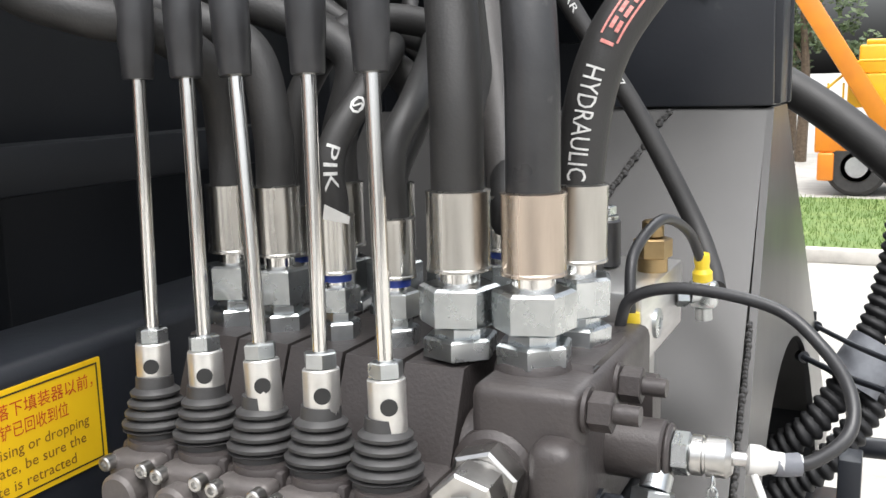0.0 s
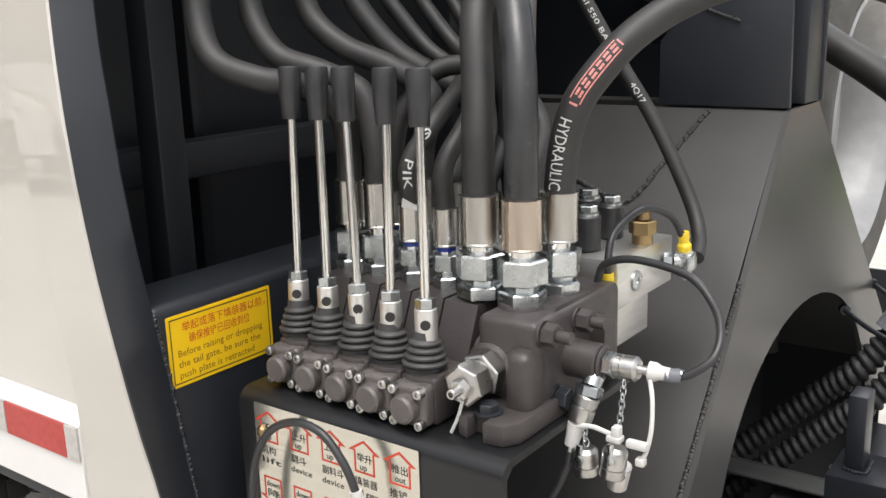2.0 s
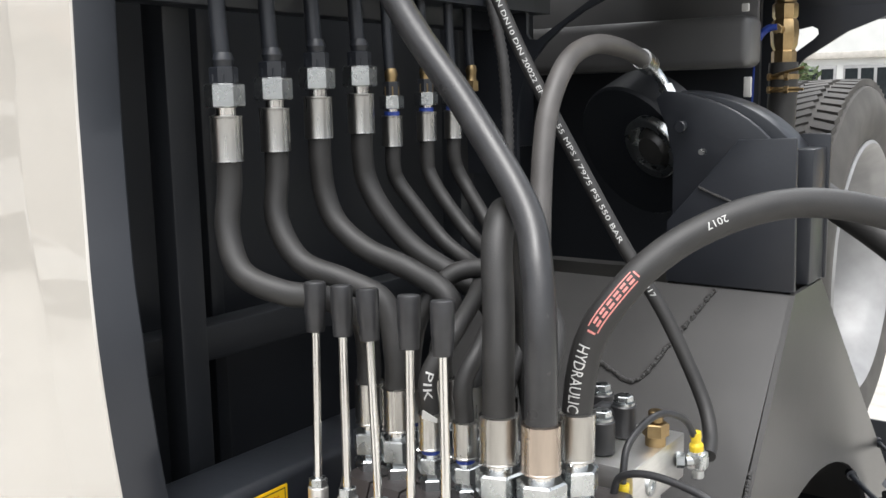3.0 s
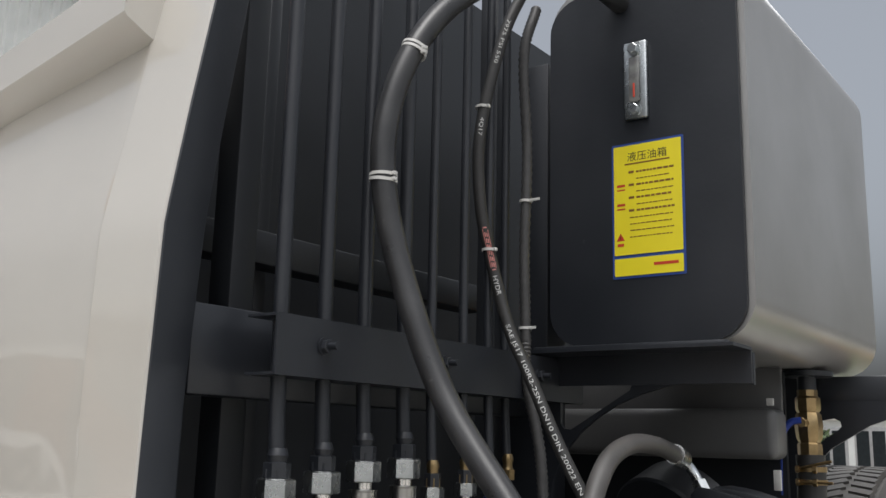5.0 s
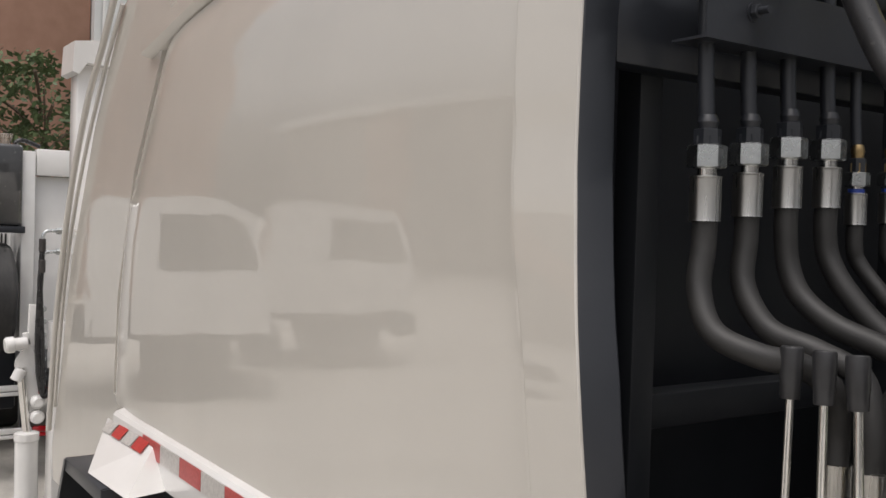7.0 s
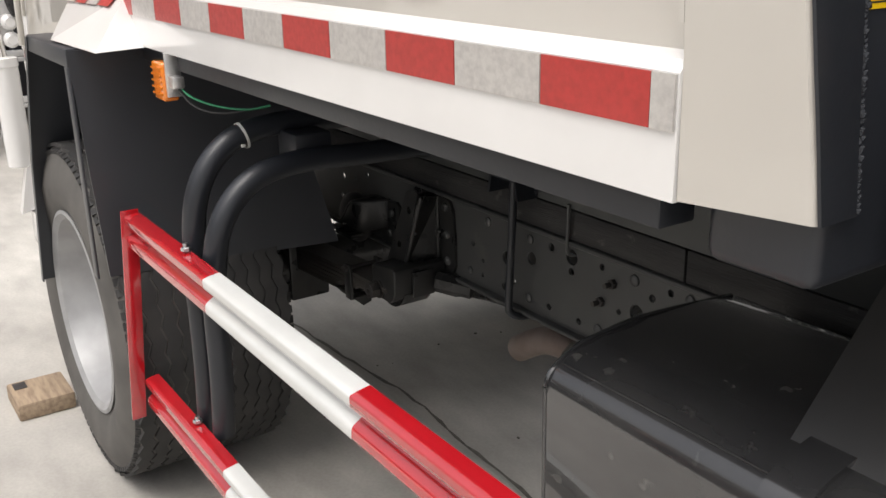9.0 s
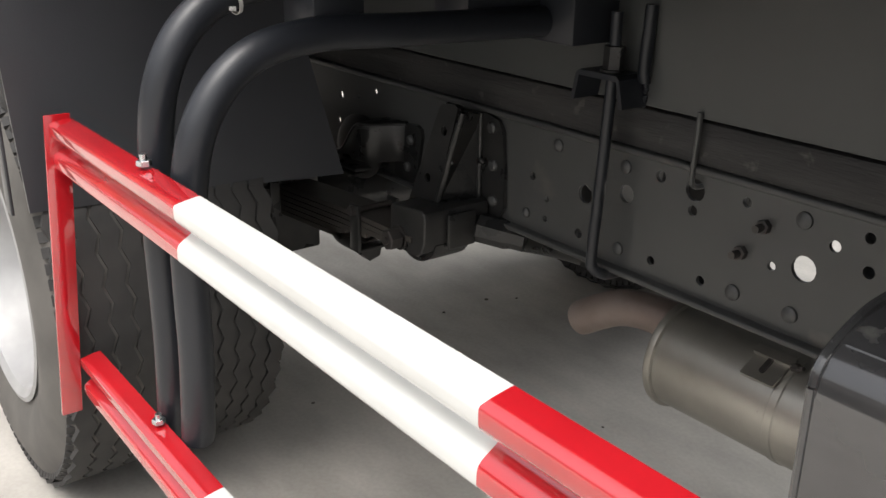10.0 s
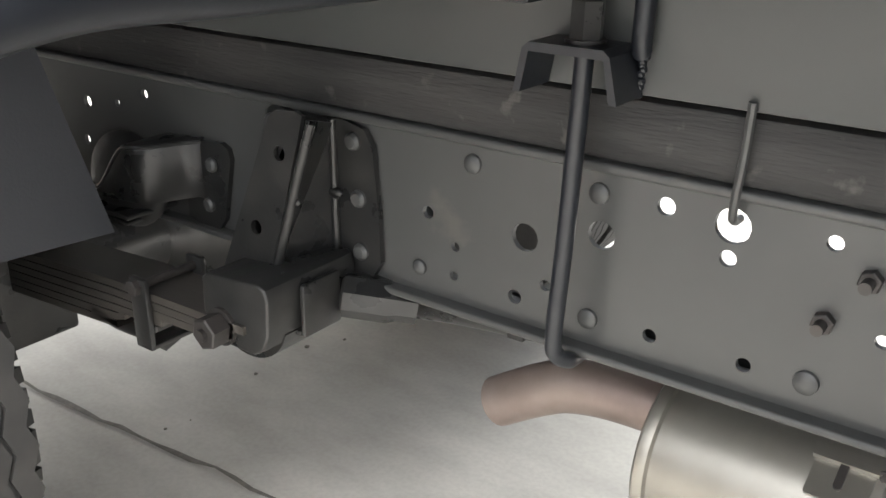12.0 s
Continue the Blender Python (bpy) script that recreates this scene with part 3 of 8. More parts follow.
# small triangular lamp housing over the wheel
bm = B()
vs = [(-1.635, 0.03, 1.338), (-2.10, 0.03, 1.324), (-2.12, 0.03, 1.222), (-1.53, 0.03, 1.232), (-1.50, -0.085, 1.232), (-1.80, -0.105, 1.236)]
v = [bm.verts.new(p) for p in vs]
for f in ((0, 1, 5, 4), (0, 4, 3), (1, 2, 5), (3, 4, 5, 2), (0, 3, 2, 1)):
    bm.faces.new([v[i] for i in f])
part("gusset_hood", bm, M_WHITE, BODY)
for i in range(4):
    bm = B()
    xa = -1.66 - 0.10 * i
    p = [(xa, 0.029, 1.337 - 0.003 * i), (xa - 0.095, 0.029, 1.334 - 0.003 * i), (xa - 0.068 + 0.004 * i, -0.006, 1.309 - 0.002 * i), (xa + 0.022, -0.006, 1.311 - 0.002 * i)]
    bm.faces.new([bm.verts.new(q) for q in p])
    bmesh.ops.translate(bm, verts=bm.verts, vec=(0, -0.004, 0.003))
    part("tape", bm, M_SILVERTAPE if i % 2 else M_REDTAPE, BODY)

# tailgate beyond the slanting joint
TAIL = thing("tailgate", "cream painted tailgate of the refuse body with a slanting joint", "tailgate", (-2.3, 1.0, 1.0))
bm = B()
prof = [(-1.72, 2.60), (-1.75, 2.68), (-1.975, 2.733), (-2.21, 2.63), (-2.52, 2.265), (-2.81, 1.78), (-2.96, 1.30), (-3.07, 1.02), (-3.04, 0.90), (-2.50, 0.90), (-2.26, 1.0), (-2.06, 1.215), (-2.06, 1.36), (-2.22, 1.38), (-2.20, 1.7), (-2.05, 2.1), (-1.80, 2.45)]
plate(bm, prof, [], axes((0, 0.080, 0), (1, 0, 0), (0, 0, 1)), -1.9)
part("side_plate", bm, M_CREAM, TAIL)


# ---- black front frame of the body ----
FRAME = thing("front_frame", "black painted steel frame across the front of the body", "frame", (0.0, 0.6, 1.0))
rows = []
for i in range(80):
    z = 1.236 + 0.031 * i
    xb, yb = at_height(FOOT, z)
    xr, yr = at_height(INNER, z)
    rows.append(((xb + 0.001, yb, z), (xb + 0.003, yb + 0.002, z), (xr - 0.0015, yr - 0.003, z), (xr - 0.003, yr, z), (xr - 0.02, yr, z), (xb - 0.02, yb + 0.022, z), (xb - 0.002, yb + 0.0045, z)))
part("corner_column", loft(rows, B()), M_BLACK, FRAME, angle=40)
bm = B()
box(bm, (-0.05, 0.12, 2.188), (-0.002, 1.15, 2.315), 0.004)
part("cross_bar", bm, M_BLACK, FRAME)
bm = B()
plate(bm, [(0.16, 1.245), (2.03, 1.245), (2.03, 3.3), (0.42, 3.3), (0.2, 2.62), (0.1, 2.3), (0.1, 1.9)], [], axes((-0.345, 0, 0), (0, 1, 0), (0, 0, 1)), 0.015)
part("bulkhead", bm, M_DARK, FRAME)
for y, w, x in ((0.24, 0.05, -0.07), (0.46, 0.03, -0.26), (1.02, 0.05, -0.1)):
    bm = B()
    box(bm, (x - 0.05, y, 1.245), (x, y + w, 3.7), 0.004)
    part("post", bm, M_DARK, FRAME)
for z in (2.43, 1.62):
    bm = B()
    box(bm, (-0.24, 0.13, z), (-0.18, 1.1, z + 0.06), 0.004)
    part("rib", bm, M_DARK, FRAME)
bm = B()
rows = []
for z in [1.245 + 0.08 * i for i in range(18)]:
    y = side_y(z) + 0.03
    rows.append([bm.verts.new(p) for p in ((-0.33, y, z), (-0.05, y, z), (-0.05, y + 0.012, z), (-0.33, y + 0.012, z))])
for a, b in zip(rows, rows[1:]):
    for i in range(4):
        bm.faces.new((a[i], a[(i + 1) % 4], b[(i + 1) % 4], b[i]))
part("return_plate", bm, M_DARK, FRAME)
# sill beam that carries the sticker
bm = B()
box(bm, (-0.02, 0.072, 1.17), (0.10, 0.62, 1.520), 0.014, 3)
part("sill_beam", bm, M_BLACK, FRAME)
bm = B()
weld(bm, [(0.106, 0.074, 1.515), (0.106, 0.097, 1.36), (0.106, 0.112, 1.24)], 0.0055, 0.006)
part("weld_bead", bm, M_BLACK, FRAME)


# ---- clamp channel with bolts ----
CHANNEL = thing("pipe_clamp_channel", "black folded channel that clamps the row of steel pipes", "clamp channel", (0.05, 0.6, 2.2))
bm = B()
prof = [(0, 0), (0.0, 0.085), (-0.06, 0.085), (-0.06, 0.081), (-0.004, 0.081), (-0.004, 0.004), (-0.06, 0.004), (-0.06, 0)]
extrude_profile(bm, [(-x_, z_) for x_, z_ in prof], (0.097, 0.185, 2.217), (0.097, 1.06, 2.217))
part("channel", bm, M_BLACK, CHANNEL)
for y in (0.278, 0.572, 0.88):
    bm = B()
    cyl(bm, (0.097, y, 2.263), (0.100, y, 2.263), 0.013, seg=20)
    hexnut(bm, (0.100, y, 2.263), (0.109, y, 2.263), 0.0105)
    cyl(bm, (0.109, y, 2.263), (0.125, y, 2.263), 0.0055, seg=12)
    part("bolt", bm, M_BLACK, CHANNEL)


# ---- valve stand ----
STAND = thing("valve_stand", "black folded steel stand box under the control valve", "stand", (0.38, 0.4, 1.0))
bm = B()
# folded cover: front, top and a lip
prof = []
r = 0.022
for a in range(0, 91, 15):
    t = radians(180 - a)
    prof.append((0.150 + r + r * math.cos(t), 1.402 - r + r * math.sin(t)))
outer = [(0.150, 1.05)] + prof + [(0.50, 1.402)]
inner = [(0.50, 1.392), (0.150 + r, 1.392), (0.160, 1.402 - r), (0.160, 1.05)]
plate(bm, outer + inner, [], axes((0.165, 0, 0), (0, 1, 0), (0, 0, 1)), 0.415)
part("cover", bm, M_STAND, STAND)
bm = B()
box(bm, (0.175, 0.165, 1.05), (0.183, 0.49, 1.39))
part("end_plate", bm, M_STAND, STAND)


# ---- oil tank ----
OIL = thing("hydraulic_oil_tank", "grey steel hydraulic oil tank with a black rounded end plate", "oil tank", (0.25, 1.4, 2.33))
bm = B()
plate(bm, round_rect(0.040, 2.330, 0.475, 3.13, 0.085, 8), [], axes((0, 1.03, 0), (1, 0, 0), (0, 0, 1)), -0.95)
part("shell", bm, M_TANKS, OIL)
bm = B()
plate(bm, round_rect(0.042, 2.332, 0.462, 3.105, 0.075, 8), [], axes((0, 1.03, 0), (1, 0, 0), (0, 0, 1)), 0.012)
part("end_plate", bm, M_BLACK, OIL)
SHELF = thing("tank_shelf", "black angle iron shelf with curved braces under the oil tank", "shelf bracket", (0.25, 1.2, 2.2))
bm = B()
extrude_profile(bm, [(0, 0), (0.006, 0), (0.006, 0.058), (0.095, 0.058), (0.095, 0.064), (0, 0.064)], (0.485, 0.965, 2.248), (-0.06, 0.965, 2.248))
part("angle", bm, M_BLACK, SHELF)
bm = B()
box(bm, (0.02, 0.985, 2.3125), (0.43, 1.015, 2.331), 0.003)
part("packing_strip", bm, M_BLACK, SHELF)
bm = B()
arc = [(0.478, 2.247), (0.44, 2.255)] + [(0.42 - 0.36 * math.sin(radians(a)), 2.02 + 0.238 * math.cos(radians(a))) for a in range(0, 91, 9)] + [(0.06, 1.9), (-0.06, 1.9), (-0.06, 2.305), (0.478, 2.305)]
hole = [(0.088, 2.255), (0.083, 2.249), (0.083, 2.176), (0.090, 2.166), (0.107, 2.164), (0.236, 2.240), (0.240, 2.250), (0.234, 2.258)]
plate(bm, arc, [hole], axes((0, 1.0, 0), (1, 0, 0), (0, 0, 1)), 0.01)
part("brace", bm, M_BLACK, SHELF)
# plate added to block the bright view behind the shelf
bm = B()
box(bm, (-0.33, 1.63, 1.25), (0.335, 1.645, 2.32))
part("dark_backing", bm, M_DARK, SHELF)
bm = B()
box(bm, (-0.32, 1.608, 2.19), (0.336, 1.622, 2.33), 0.003)
part("tie_plate", bm, M_GREYX, SHELF)
bm = B()
box(bm, (-0.06, 1.08, 1.95), (0.0, 1.16, 3.0), 0.004)
part("upright", bm, M_BLACK, SHELF)

# ---- bracket with an arched cut-out behind the valve ----
BRKT = thing("arm_bracket", "satin grey-black tower bracket with weld seams and an arched cut-out", "bracket", (0.3, 1.2, 0.6))


def edge_y(z):
    """The bracket's near edge, which spreads downwards."""
    return 1.060 - 0.96 * (1.695 - z)


bm = B()
mS = axes((0, edge_y(0.9), 0.9), (1, 0, 0), (0, edge_y(1.695) - edge_y(0.9), 0.795))
hS = 0.795 * math.hypot(1, 0.96)
plate(bm, [(-0.05, -0.05), (0.622, -0.05), (0.586, hS), (-0.05, hS)], [], mS, -0.010)
part("side_plate", bm, M_GREYP, BRKT)
bm = B()
mB = axes((0.633, 0, 0.9), (0, 1, 0), (-0.048, 0, 0.795))
arch = [(1.13 + (0.50 if a < 90 else 0.49) * math.cos(radians(a)), 0.0 + 0.432 * math.sin(radians(a)) ** 0.85) for a in range(6, 175, 7)]
plate(bm, [(0.297, 0.0), (1.060, 0.797), (1.235, 0.797), (2.02, 0.0), (1.64, 0.0)] + arch + [(0.62, 0.0)], [], mB, 0.010)
part("front_plate", bm, M_GREYP, BRKT)
bm = B()
mF = axes((0, 2.02, 0.9), (1, 0, 0), (0, -0.785, 0.795))
plate(bm, [(-0.05, -0.05), (0.622, -0.05), (0.586, 1.117), (-0.05, 1.117)], [], mF, 0.010)
part("far_plate", bm, M_GREYP, BRKT)
# back plate and floor sheet are added to keep the arch black inside
bm = B()
box(bm, (0.0, 0.45, 0.62), (0.30, 1.75, 0.90))
plate(bm, [(0.45, 0.55), (1.95, 0.55), (1.95, 1.05), (1.30, 1.66), (1.07, 1.66), (0.45, 0.98)], [], axes((0.28, 0, 0), (0, 1, 0), (0, 0, 1)), 0.02)
box(bm, (0.30, 0.45, 0.55), (0.60, 1.62, 0.58))
part("arch_dark_lining", bm, M_DARK, BRKT)
bm = B()
weld(bm, [(x_, edge_y(z_) - 0.004, z_) for x_, z_ in ((0.225, 1.575), (0.30, 1.551), (0.36, 1.54), (0.40, 1.60), (0.45, 1.692))], 0.007, 0.008, 3)
part("weld_bead", bm, M_GREYP, BRKT)
bm = B()
weld(bm, [(0.612 - 0.04 * (z_ - 1.2), edge_y(z_) - 0.002, z_) for z_ in (1.45, 1.3, 1.15, 1.0)], 0.006, 0.008, 4)
part("weld_bead", bm, M_GREYP, BRKT)
bm = B()
weld(bm, [(0.640 - 0.06 * (z_ - 0.9), 1.235 + 0.987 * (1.695 - z_), z_) for z_ in (1.69, 1.5, 1.3, 1.1)], 0.0045, 0.007, 5)
part("weld_bead", bm, M_GREYP, BRKT)
# dark arm housing above it
ARM = thing("arm_housing", "black welded arm housing with a silver pivot ring", "arm housing", (0.3, 1.3, 1.69))
for y, d, th_ in ((1.08, 0.0, 0.012), (1.145, 0.012, 0.09)):
    bm = B()
    top = [(0.30 + 0.29 * math.sin(radians(a)) + d, 1.80 + 0.262 * math.cos(radians(a)) ** 0.8) for a in range(60, 4, -6)]
    plate(bm, [(0.352, 1.6985), (0.583 + d, 1.6985), (0.583 + d, 1.95)] + top + [(0.315, 2.045), (0.338, 1.99), (0.352, 1.93)], [], axes((0, y, 0), (1, 0, 0), (0, 0, 1)), -th_)
    bmesh.ops.bevel(bm, geom=[e for e in bm.edges if len(e.link_faces) == 2 and e.calc_face_angle(0) > 1.2], offset=0.003, segments=2, profile=0.5, affect='EDGES')
    part("cheek_plate", bm, M_BLACK, ARM)
bm = B()
plate(bm, [(0.352, 1.6985), (0.594, 1.6985), (0.588, 1.974), (0.486, 1.970), (0.412, 1.884), (0.352, 1.815)], [], axes((0, 1.056, 0), (1, 0, 0), (0, 0, 1)), -0.0115)
bmesh.ops.bevel(bm, geom=[e for e in bm.edges if len(e.link_faces) == 2 and e.calc_face_angle(0) > 1.2], offset=0.0025, segments=2, profile=0.5, affect='EDGES')
part("front_panel", bm, M_BLACK, ARM)
bm = B()
weld(bm, [(0.412, 1.053, 1.884), (0.45, 1.053, 1.868), (0.50, 1.053, 1.850)], 0.004, 0.006, 12)
part("weld_bead", bm, M_GREYP, ARM)
bm = B()
box(bm, (0.36, 1.0925, 1.70), (0.50, 1.1445, 1.93))
part("core", bm, M_DARK, ARM)
# drum whose end looks down and outwards, with the pivot bush in it
RC, RN = Vector((0.275, 1.16, 1.949)), Vector((-0.33, -0.85, -0.43)).normalized()
bm = B()
lathe(bm, RC - RN * 0.122 + Vector((-0.075, 0.02, -0.03)), RC + Vector((-0.075, 0.02, -0.03)), [(0, 0.15), (0.080, 0.15), (0.087, 0.145), (0.089, 0.0)], 48)
part("drum", bm, M_DARK, ARM, "large black drum end")
bm = B()
lathe(bm, RC - RN * 0.01, RC + RN, [(0, 0.067), (0.016, 0.067), (0.018, 0.064), (0.018, 0.050), (0.004, 0.047), (0.004, 0.04)], 40, caps=False)
part("pivot_ring", bm, M_ZINC, ARM, "worn silver pivot ring")
bm = B()
lathe(bm, RC - RN * 0.012 + Vector((0.008, 0, 0)), RC + RN + Vector((0.008, 0, 0)), [(0.0, 0.046), (0.010, 0.044), (0.030, 0.030), (0.032, 0.0)], 32)
part("hub", bm, M_OILY, ARM)
bm = B()
cyl(bm, (0.377, 1.062, 1.994), (0.376, 1.050, 1.993), 0.012, seg=18, ch=0.002)
part("pin_boss", bm, M_BLACK, ARM)
bm = B()
cyl(bm, (0.421, 1.06, 1.948), (0.421, 1.046, 1.948), 0.006, seg=10)
part("grease_nipple", bm, M_ZINC, ARM)
bm = B()
box(bm, (0.545, 1.237, 1.6985), (0.60, 1.247, 1.975), 0.003)
part("end_rib", bm, M_BLACK, ARM)

# ---- chassis ----
def rail_holes():
    hs = []
    for x, z, r in ((-0.83, 0.783, 0.008), (-0.684, 0.759, 0.009), (-0.637, 0.785, 0.008), (-0.725, 0.712, 0.020), (-0.776, 0.70, 0.007), (-0.631, 0.738, 0.009), (-0.592, 0.746, 0.010),
                    (-0.999, 0.637, 0.008), (-0.897, 0.636, 0.008), (-0.639, 0.637, 0.009), (-0.994, 0.783, 0.010), (-0.926, 0.744, 0.009), (-0.925, 0.778, 0.0185), (-1.063, 0.736, 0.016),
                    (-1.157, 0.711, 0.017), (-1.294, 0.711, 0.008), (-1.253, 0.676, 0.006), (-1.255, 0.638, 0.006), (-1.168, 0.635, 0.009), (-1.128, 0.66, 0.007), (-0.42, 0.70, 0.02), (-0.35, 0.76, 0.012),
                    (-1.972, 0.748, 0.010), (-1.894, 0.757, 0.006), (-1.824, 0.78, 0.008), (-1.986, 0.684, 0.008)):
        if r:
            hs.append(ring2(x, z, r, 14))
    return hs


RAIL = thing("chassis_rail", "dark grey painted steel chassis rail with punched holes and rivets", "chassis rail", (-0.8, 0.75, 0.6))
bm = B()
plate(bm, [(-3.4, 0.604), (1.6, 0.604), (1.6, 0.812), (-3.4, 0.812)], rail_holes(), axes((0, 0.72, 0), (1, 0, 0), (0, 0, 1)), -0.007)
part("web", bm, M_RAIL, RAIL)
for z0, z1 in ((0.598, 0.605), (0.812, 0.819)):
    bm = B()
    box(bm, (-3.4, 0.702, z0 - (0.003 if z0 < 0.7 else 0.002)), (1.6, 0.79, z1 + (0.002 if z0 > 0.7 else 0)), 0.004, 3)
    part("flange", bm, M_RAIL, RAIL)
for x, z, r in ((-1.229, 0.784, 0.012), (-1.068, 0.782, 0.012), (-1.072, 0.636, 0.012), (-1.306, 0.637, 0.010), (-0.734, 0.783, 0.013), (-0.835, 0.638, 0.013), (-0.735, 0.638, 0.013),
                (-0.589, 0.639, 0.012), (-0.587, 0.786, 0.012), (-0.539, 0.786, 0.012), (-0.49, 0.64, 0.012), (-0.42, 0.786, 0.012)):
    bm = B()
    lathe(bm, (x, 0.7205, z), (x, 0.6, z), [(0, r), (0.004, r * 0.95), (0.007, r * 0.6), (0.008, 0)], 16)
    part("rivet", bm, M_RAIL, RAIL)
for x, z in ((-0.794, 0.757), (-0.828, 0.706)):
    bm = B()
    hexnut(bm, (x, 0.7205, z), (x, 0.709, z), 0.011)
    cyl(bm, (x, 0.709, z), (x, 0.694, z), 0.006, seg=12)
    part("bolt", bm, M_RUSTY, RAIL)
RAIL2 = thing("chassis_rail", "dark grey painted steel chassis rail on the far side", "chassis rail", (-0.8, 1.45, 0.6))
bm = B()
box(bm, (-3.4, 1.46, 0.598), (1.6, 1.47, 0.819))
part("web", bm, M_RAIL, RAIL2)

def timber(x0, x1):
    bm = B()
    box(bm, (x0, 0.709, 0.8220), (x1, 0.79, 0.8885), 0.004)
    return solo("timber_packer", bm, M_WOOD, "black-stained rough timber packer between chassis and subframe", "timber", "timber packers on the chassis")


timber(-3.4, -0.598)
timber(-0.594, 0.12)
SUBF = thing("subframe", "grey painted subframe beam above the chassis rail", "subframe", (-0.8, 0.75, 0.89))
bm = B()
box(bm, (-3.4, 0.700, 0.8945), (0.12, 0.79, 1.234), 0.004)
part("beam", bm, M_SUBF, SUBF)
bm = B()
box(bm, (-2.2, 0.04, 1.2365), (-0.05, 0.70, 1.242))
part("underside", bm, M_BLACK, SUBF)

# ---- guard ----
GUARD = thing("side_guard", "red and white striped steel side guard of two ribbed bars", "side guard", (-0.6, -0.05, 0.35))


def bar_profile(h, d=0.034):
    """A rolled section with two ridges and a groove between them."""
    def depth(f):
        e = min(f, 1 - f) / 0.09
        edge = 1.0 if e >= 1 else 0.12 + 0.88 * math.sin(e * math.pi / 2)
        return d * edge * (1 - 0.60 * math.exp(-((f - 0.5) / 0.12) ** 2))
    fs = [i / 28 for i in range(29)]
    outer = [(-depth(f), h * f) for f in reversed(fs)]
    inner = [(-depth(f) + 0.004, h * (0.03 + 0.94 * f)) for f in fs if 0.05 < f < 0.95]
    return [(0, h)] + outer + [(0, 0), (0, 0.003)] + inner + [(0, h - 0.003)]



for z in (0.787, 0.383):
    x0 = -1.550
    k = 0
    while x0 < 1.2:
        x1 = -1.06 + 0.56 * k
        bm = B()
        extrude_profile(bm, bar_profile(0.082), (x0, -0.025, z), (x1, -0.025, z))
        part("bar_section", bm, M_RED if k % 2 == 0 else M_GWHITE, GUARD, "red section" if k % 2 == 0 else "white section", angle=50)
        x0 = x1
        k += 1
bm = B()
plate(bm, [(-0.064, 0.876), (-0.024, 0.876), (-0.066, 0.362), (-0.100, 0.362)], [], axes((-1.557, 0, 0), (0, 1, 0), (0, 0, 1)), 0.006)
bmesh.ops.bevel(bm, geom=[e for e in bm.edges if e.calc_face_angle(0) > 1], offset=0.0015, segments=2, profile=0.5, affect='EDGES')
part("end_strip", bm, M_RED, GUARD)
for x, z in ((-1.21, 0.872), (-1.26, 0.468)):
    bm = B()
    hexnut(bm, (x, -0.035, z), (x, -0.035, z + 0.008), 0.010)
    cyl(bm, (x, -0.035, z), (x, -0.035, z + 0.016), 0.005, seg=10)
    part("bolt", bm, M_ZINC, GUARD)

# hoops that carry the guard
def hoop(x, ztop, zb, yo, bend):
    pts = [(x - 0.04, yo, zb), (x - 0.02, yo, 0.6), (x - 0.01, yo, ztop - bend * 1.4), (x, yo + bend * 0.12, ztop - bend * 0.62), (x, yo + bend * 0.5, ztop - bend * 0.16), (x, yo + bend * 1.1, ztop), (x, 0.35, ztop - 0.004), (x, 0.60, ztop - 0.01)]
    return tube(B(), pts, 0.024, 8, 16)


HOOP = thing("guard_hoop", "black bent tube hoops that carry the side guard", "tube hoop", (-1.2, 0.3, 0.4))
part("outer_tube", hoop(-1.255, 1.088, 0.43, 0.0, 0.17), M_BLACK, HOOP)
part("inner_tube", hoop(-1.160, 1.026, 0.46, 0.0, 0.17), M_BLACK, HOOP)
for lo_, hi_ in (((-1.250, 0.195, 1.018), (-1.165, 0.275, 1.078)), ((-1.250, 0.455, 1.018), (-1.165, 0.60, 1.078))):
    bm = B()
    box(bm, lo_, hi_, 0.003)
    part("tie_plate", bm, M_BLACK, HOOP)
bm = B()
box(bm, (-1.29, 0.60, 0.985), (-1.09, 0.699, 1.13), 0.004)
part("mount_box", bm, M_BLACK, HOOP)
for x_, z_ in ((-1.245, 1.075), (-1.205, 1.07)):
    bm = B()
    cyl(bm, (x_, 0.60, z_), (x_, 0.585, z_), 0.007, seg=12)
    part("stud", bm, M_RUSTY, HOOP)

# ---- fender, wheels ----
FEND = thing("rear_fender", "satin black sheet metal fender over the rear wheels", "fender", (-1.9, 0.2, 0.7))
bm = B()
plate(bm, [(-0.112, 1.226), (0.40, 1.226), (0.44, 0.935), (0.517, 0.668), (0.2, 0.687), (-0.085, 0.70)], [], axes((-1.64, 0, 0), (0, 1, 0), (0, 0, 1)), 0.006)
part("front_panel", bm, M_FEND, FEND)
bm = B()
box(bm, (-2.03, -0.112, 1.222), (-1.64, 0.5, 1.23), 0.002)
part("top_panel", bm, M_FEND, FEND)
for (xa, za), (xb, zb) in (((-2.03, 1.226), (-2.222, 0.866)), ((-2.222, 0.866), (-2.348, 0.482))):
    bm = B()
    plate(bm, [(xa, za), (xb, zb), (xb - 0.006, zb), (xa - 0.006, za)], [], axes((0, -0.112, 0), (1, 0, 0), (0, 0, 1)), -0.61)
    part("rear_panel", bm, M_FEND, FEND)
    bm = B()
    plate(bm, [(xa, za), (xb, zb), (xb + 0.022, zb), (xa + 0.022, za)], [], axes((0, -0.113, 0), (1, 0, 0), (0, 0, 1)), 0.004)
    part("rear_lip", bm, M_FEND, FEND)
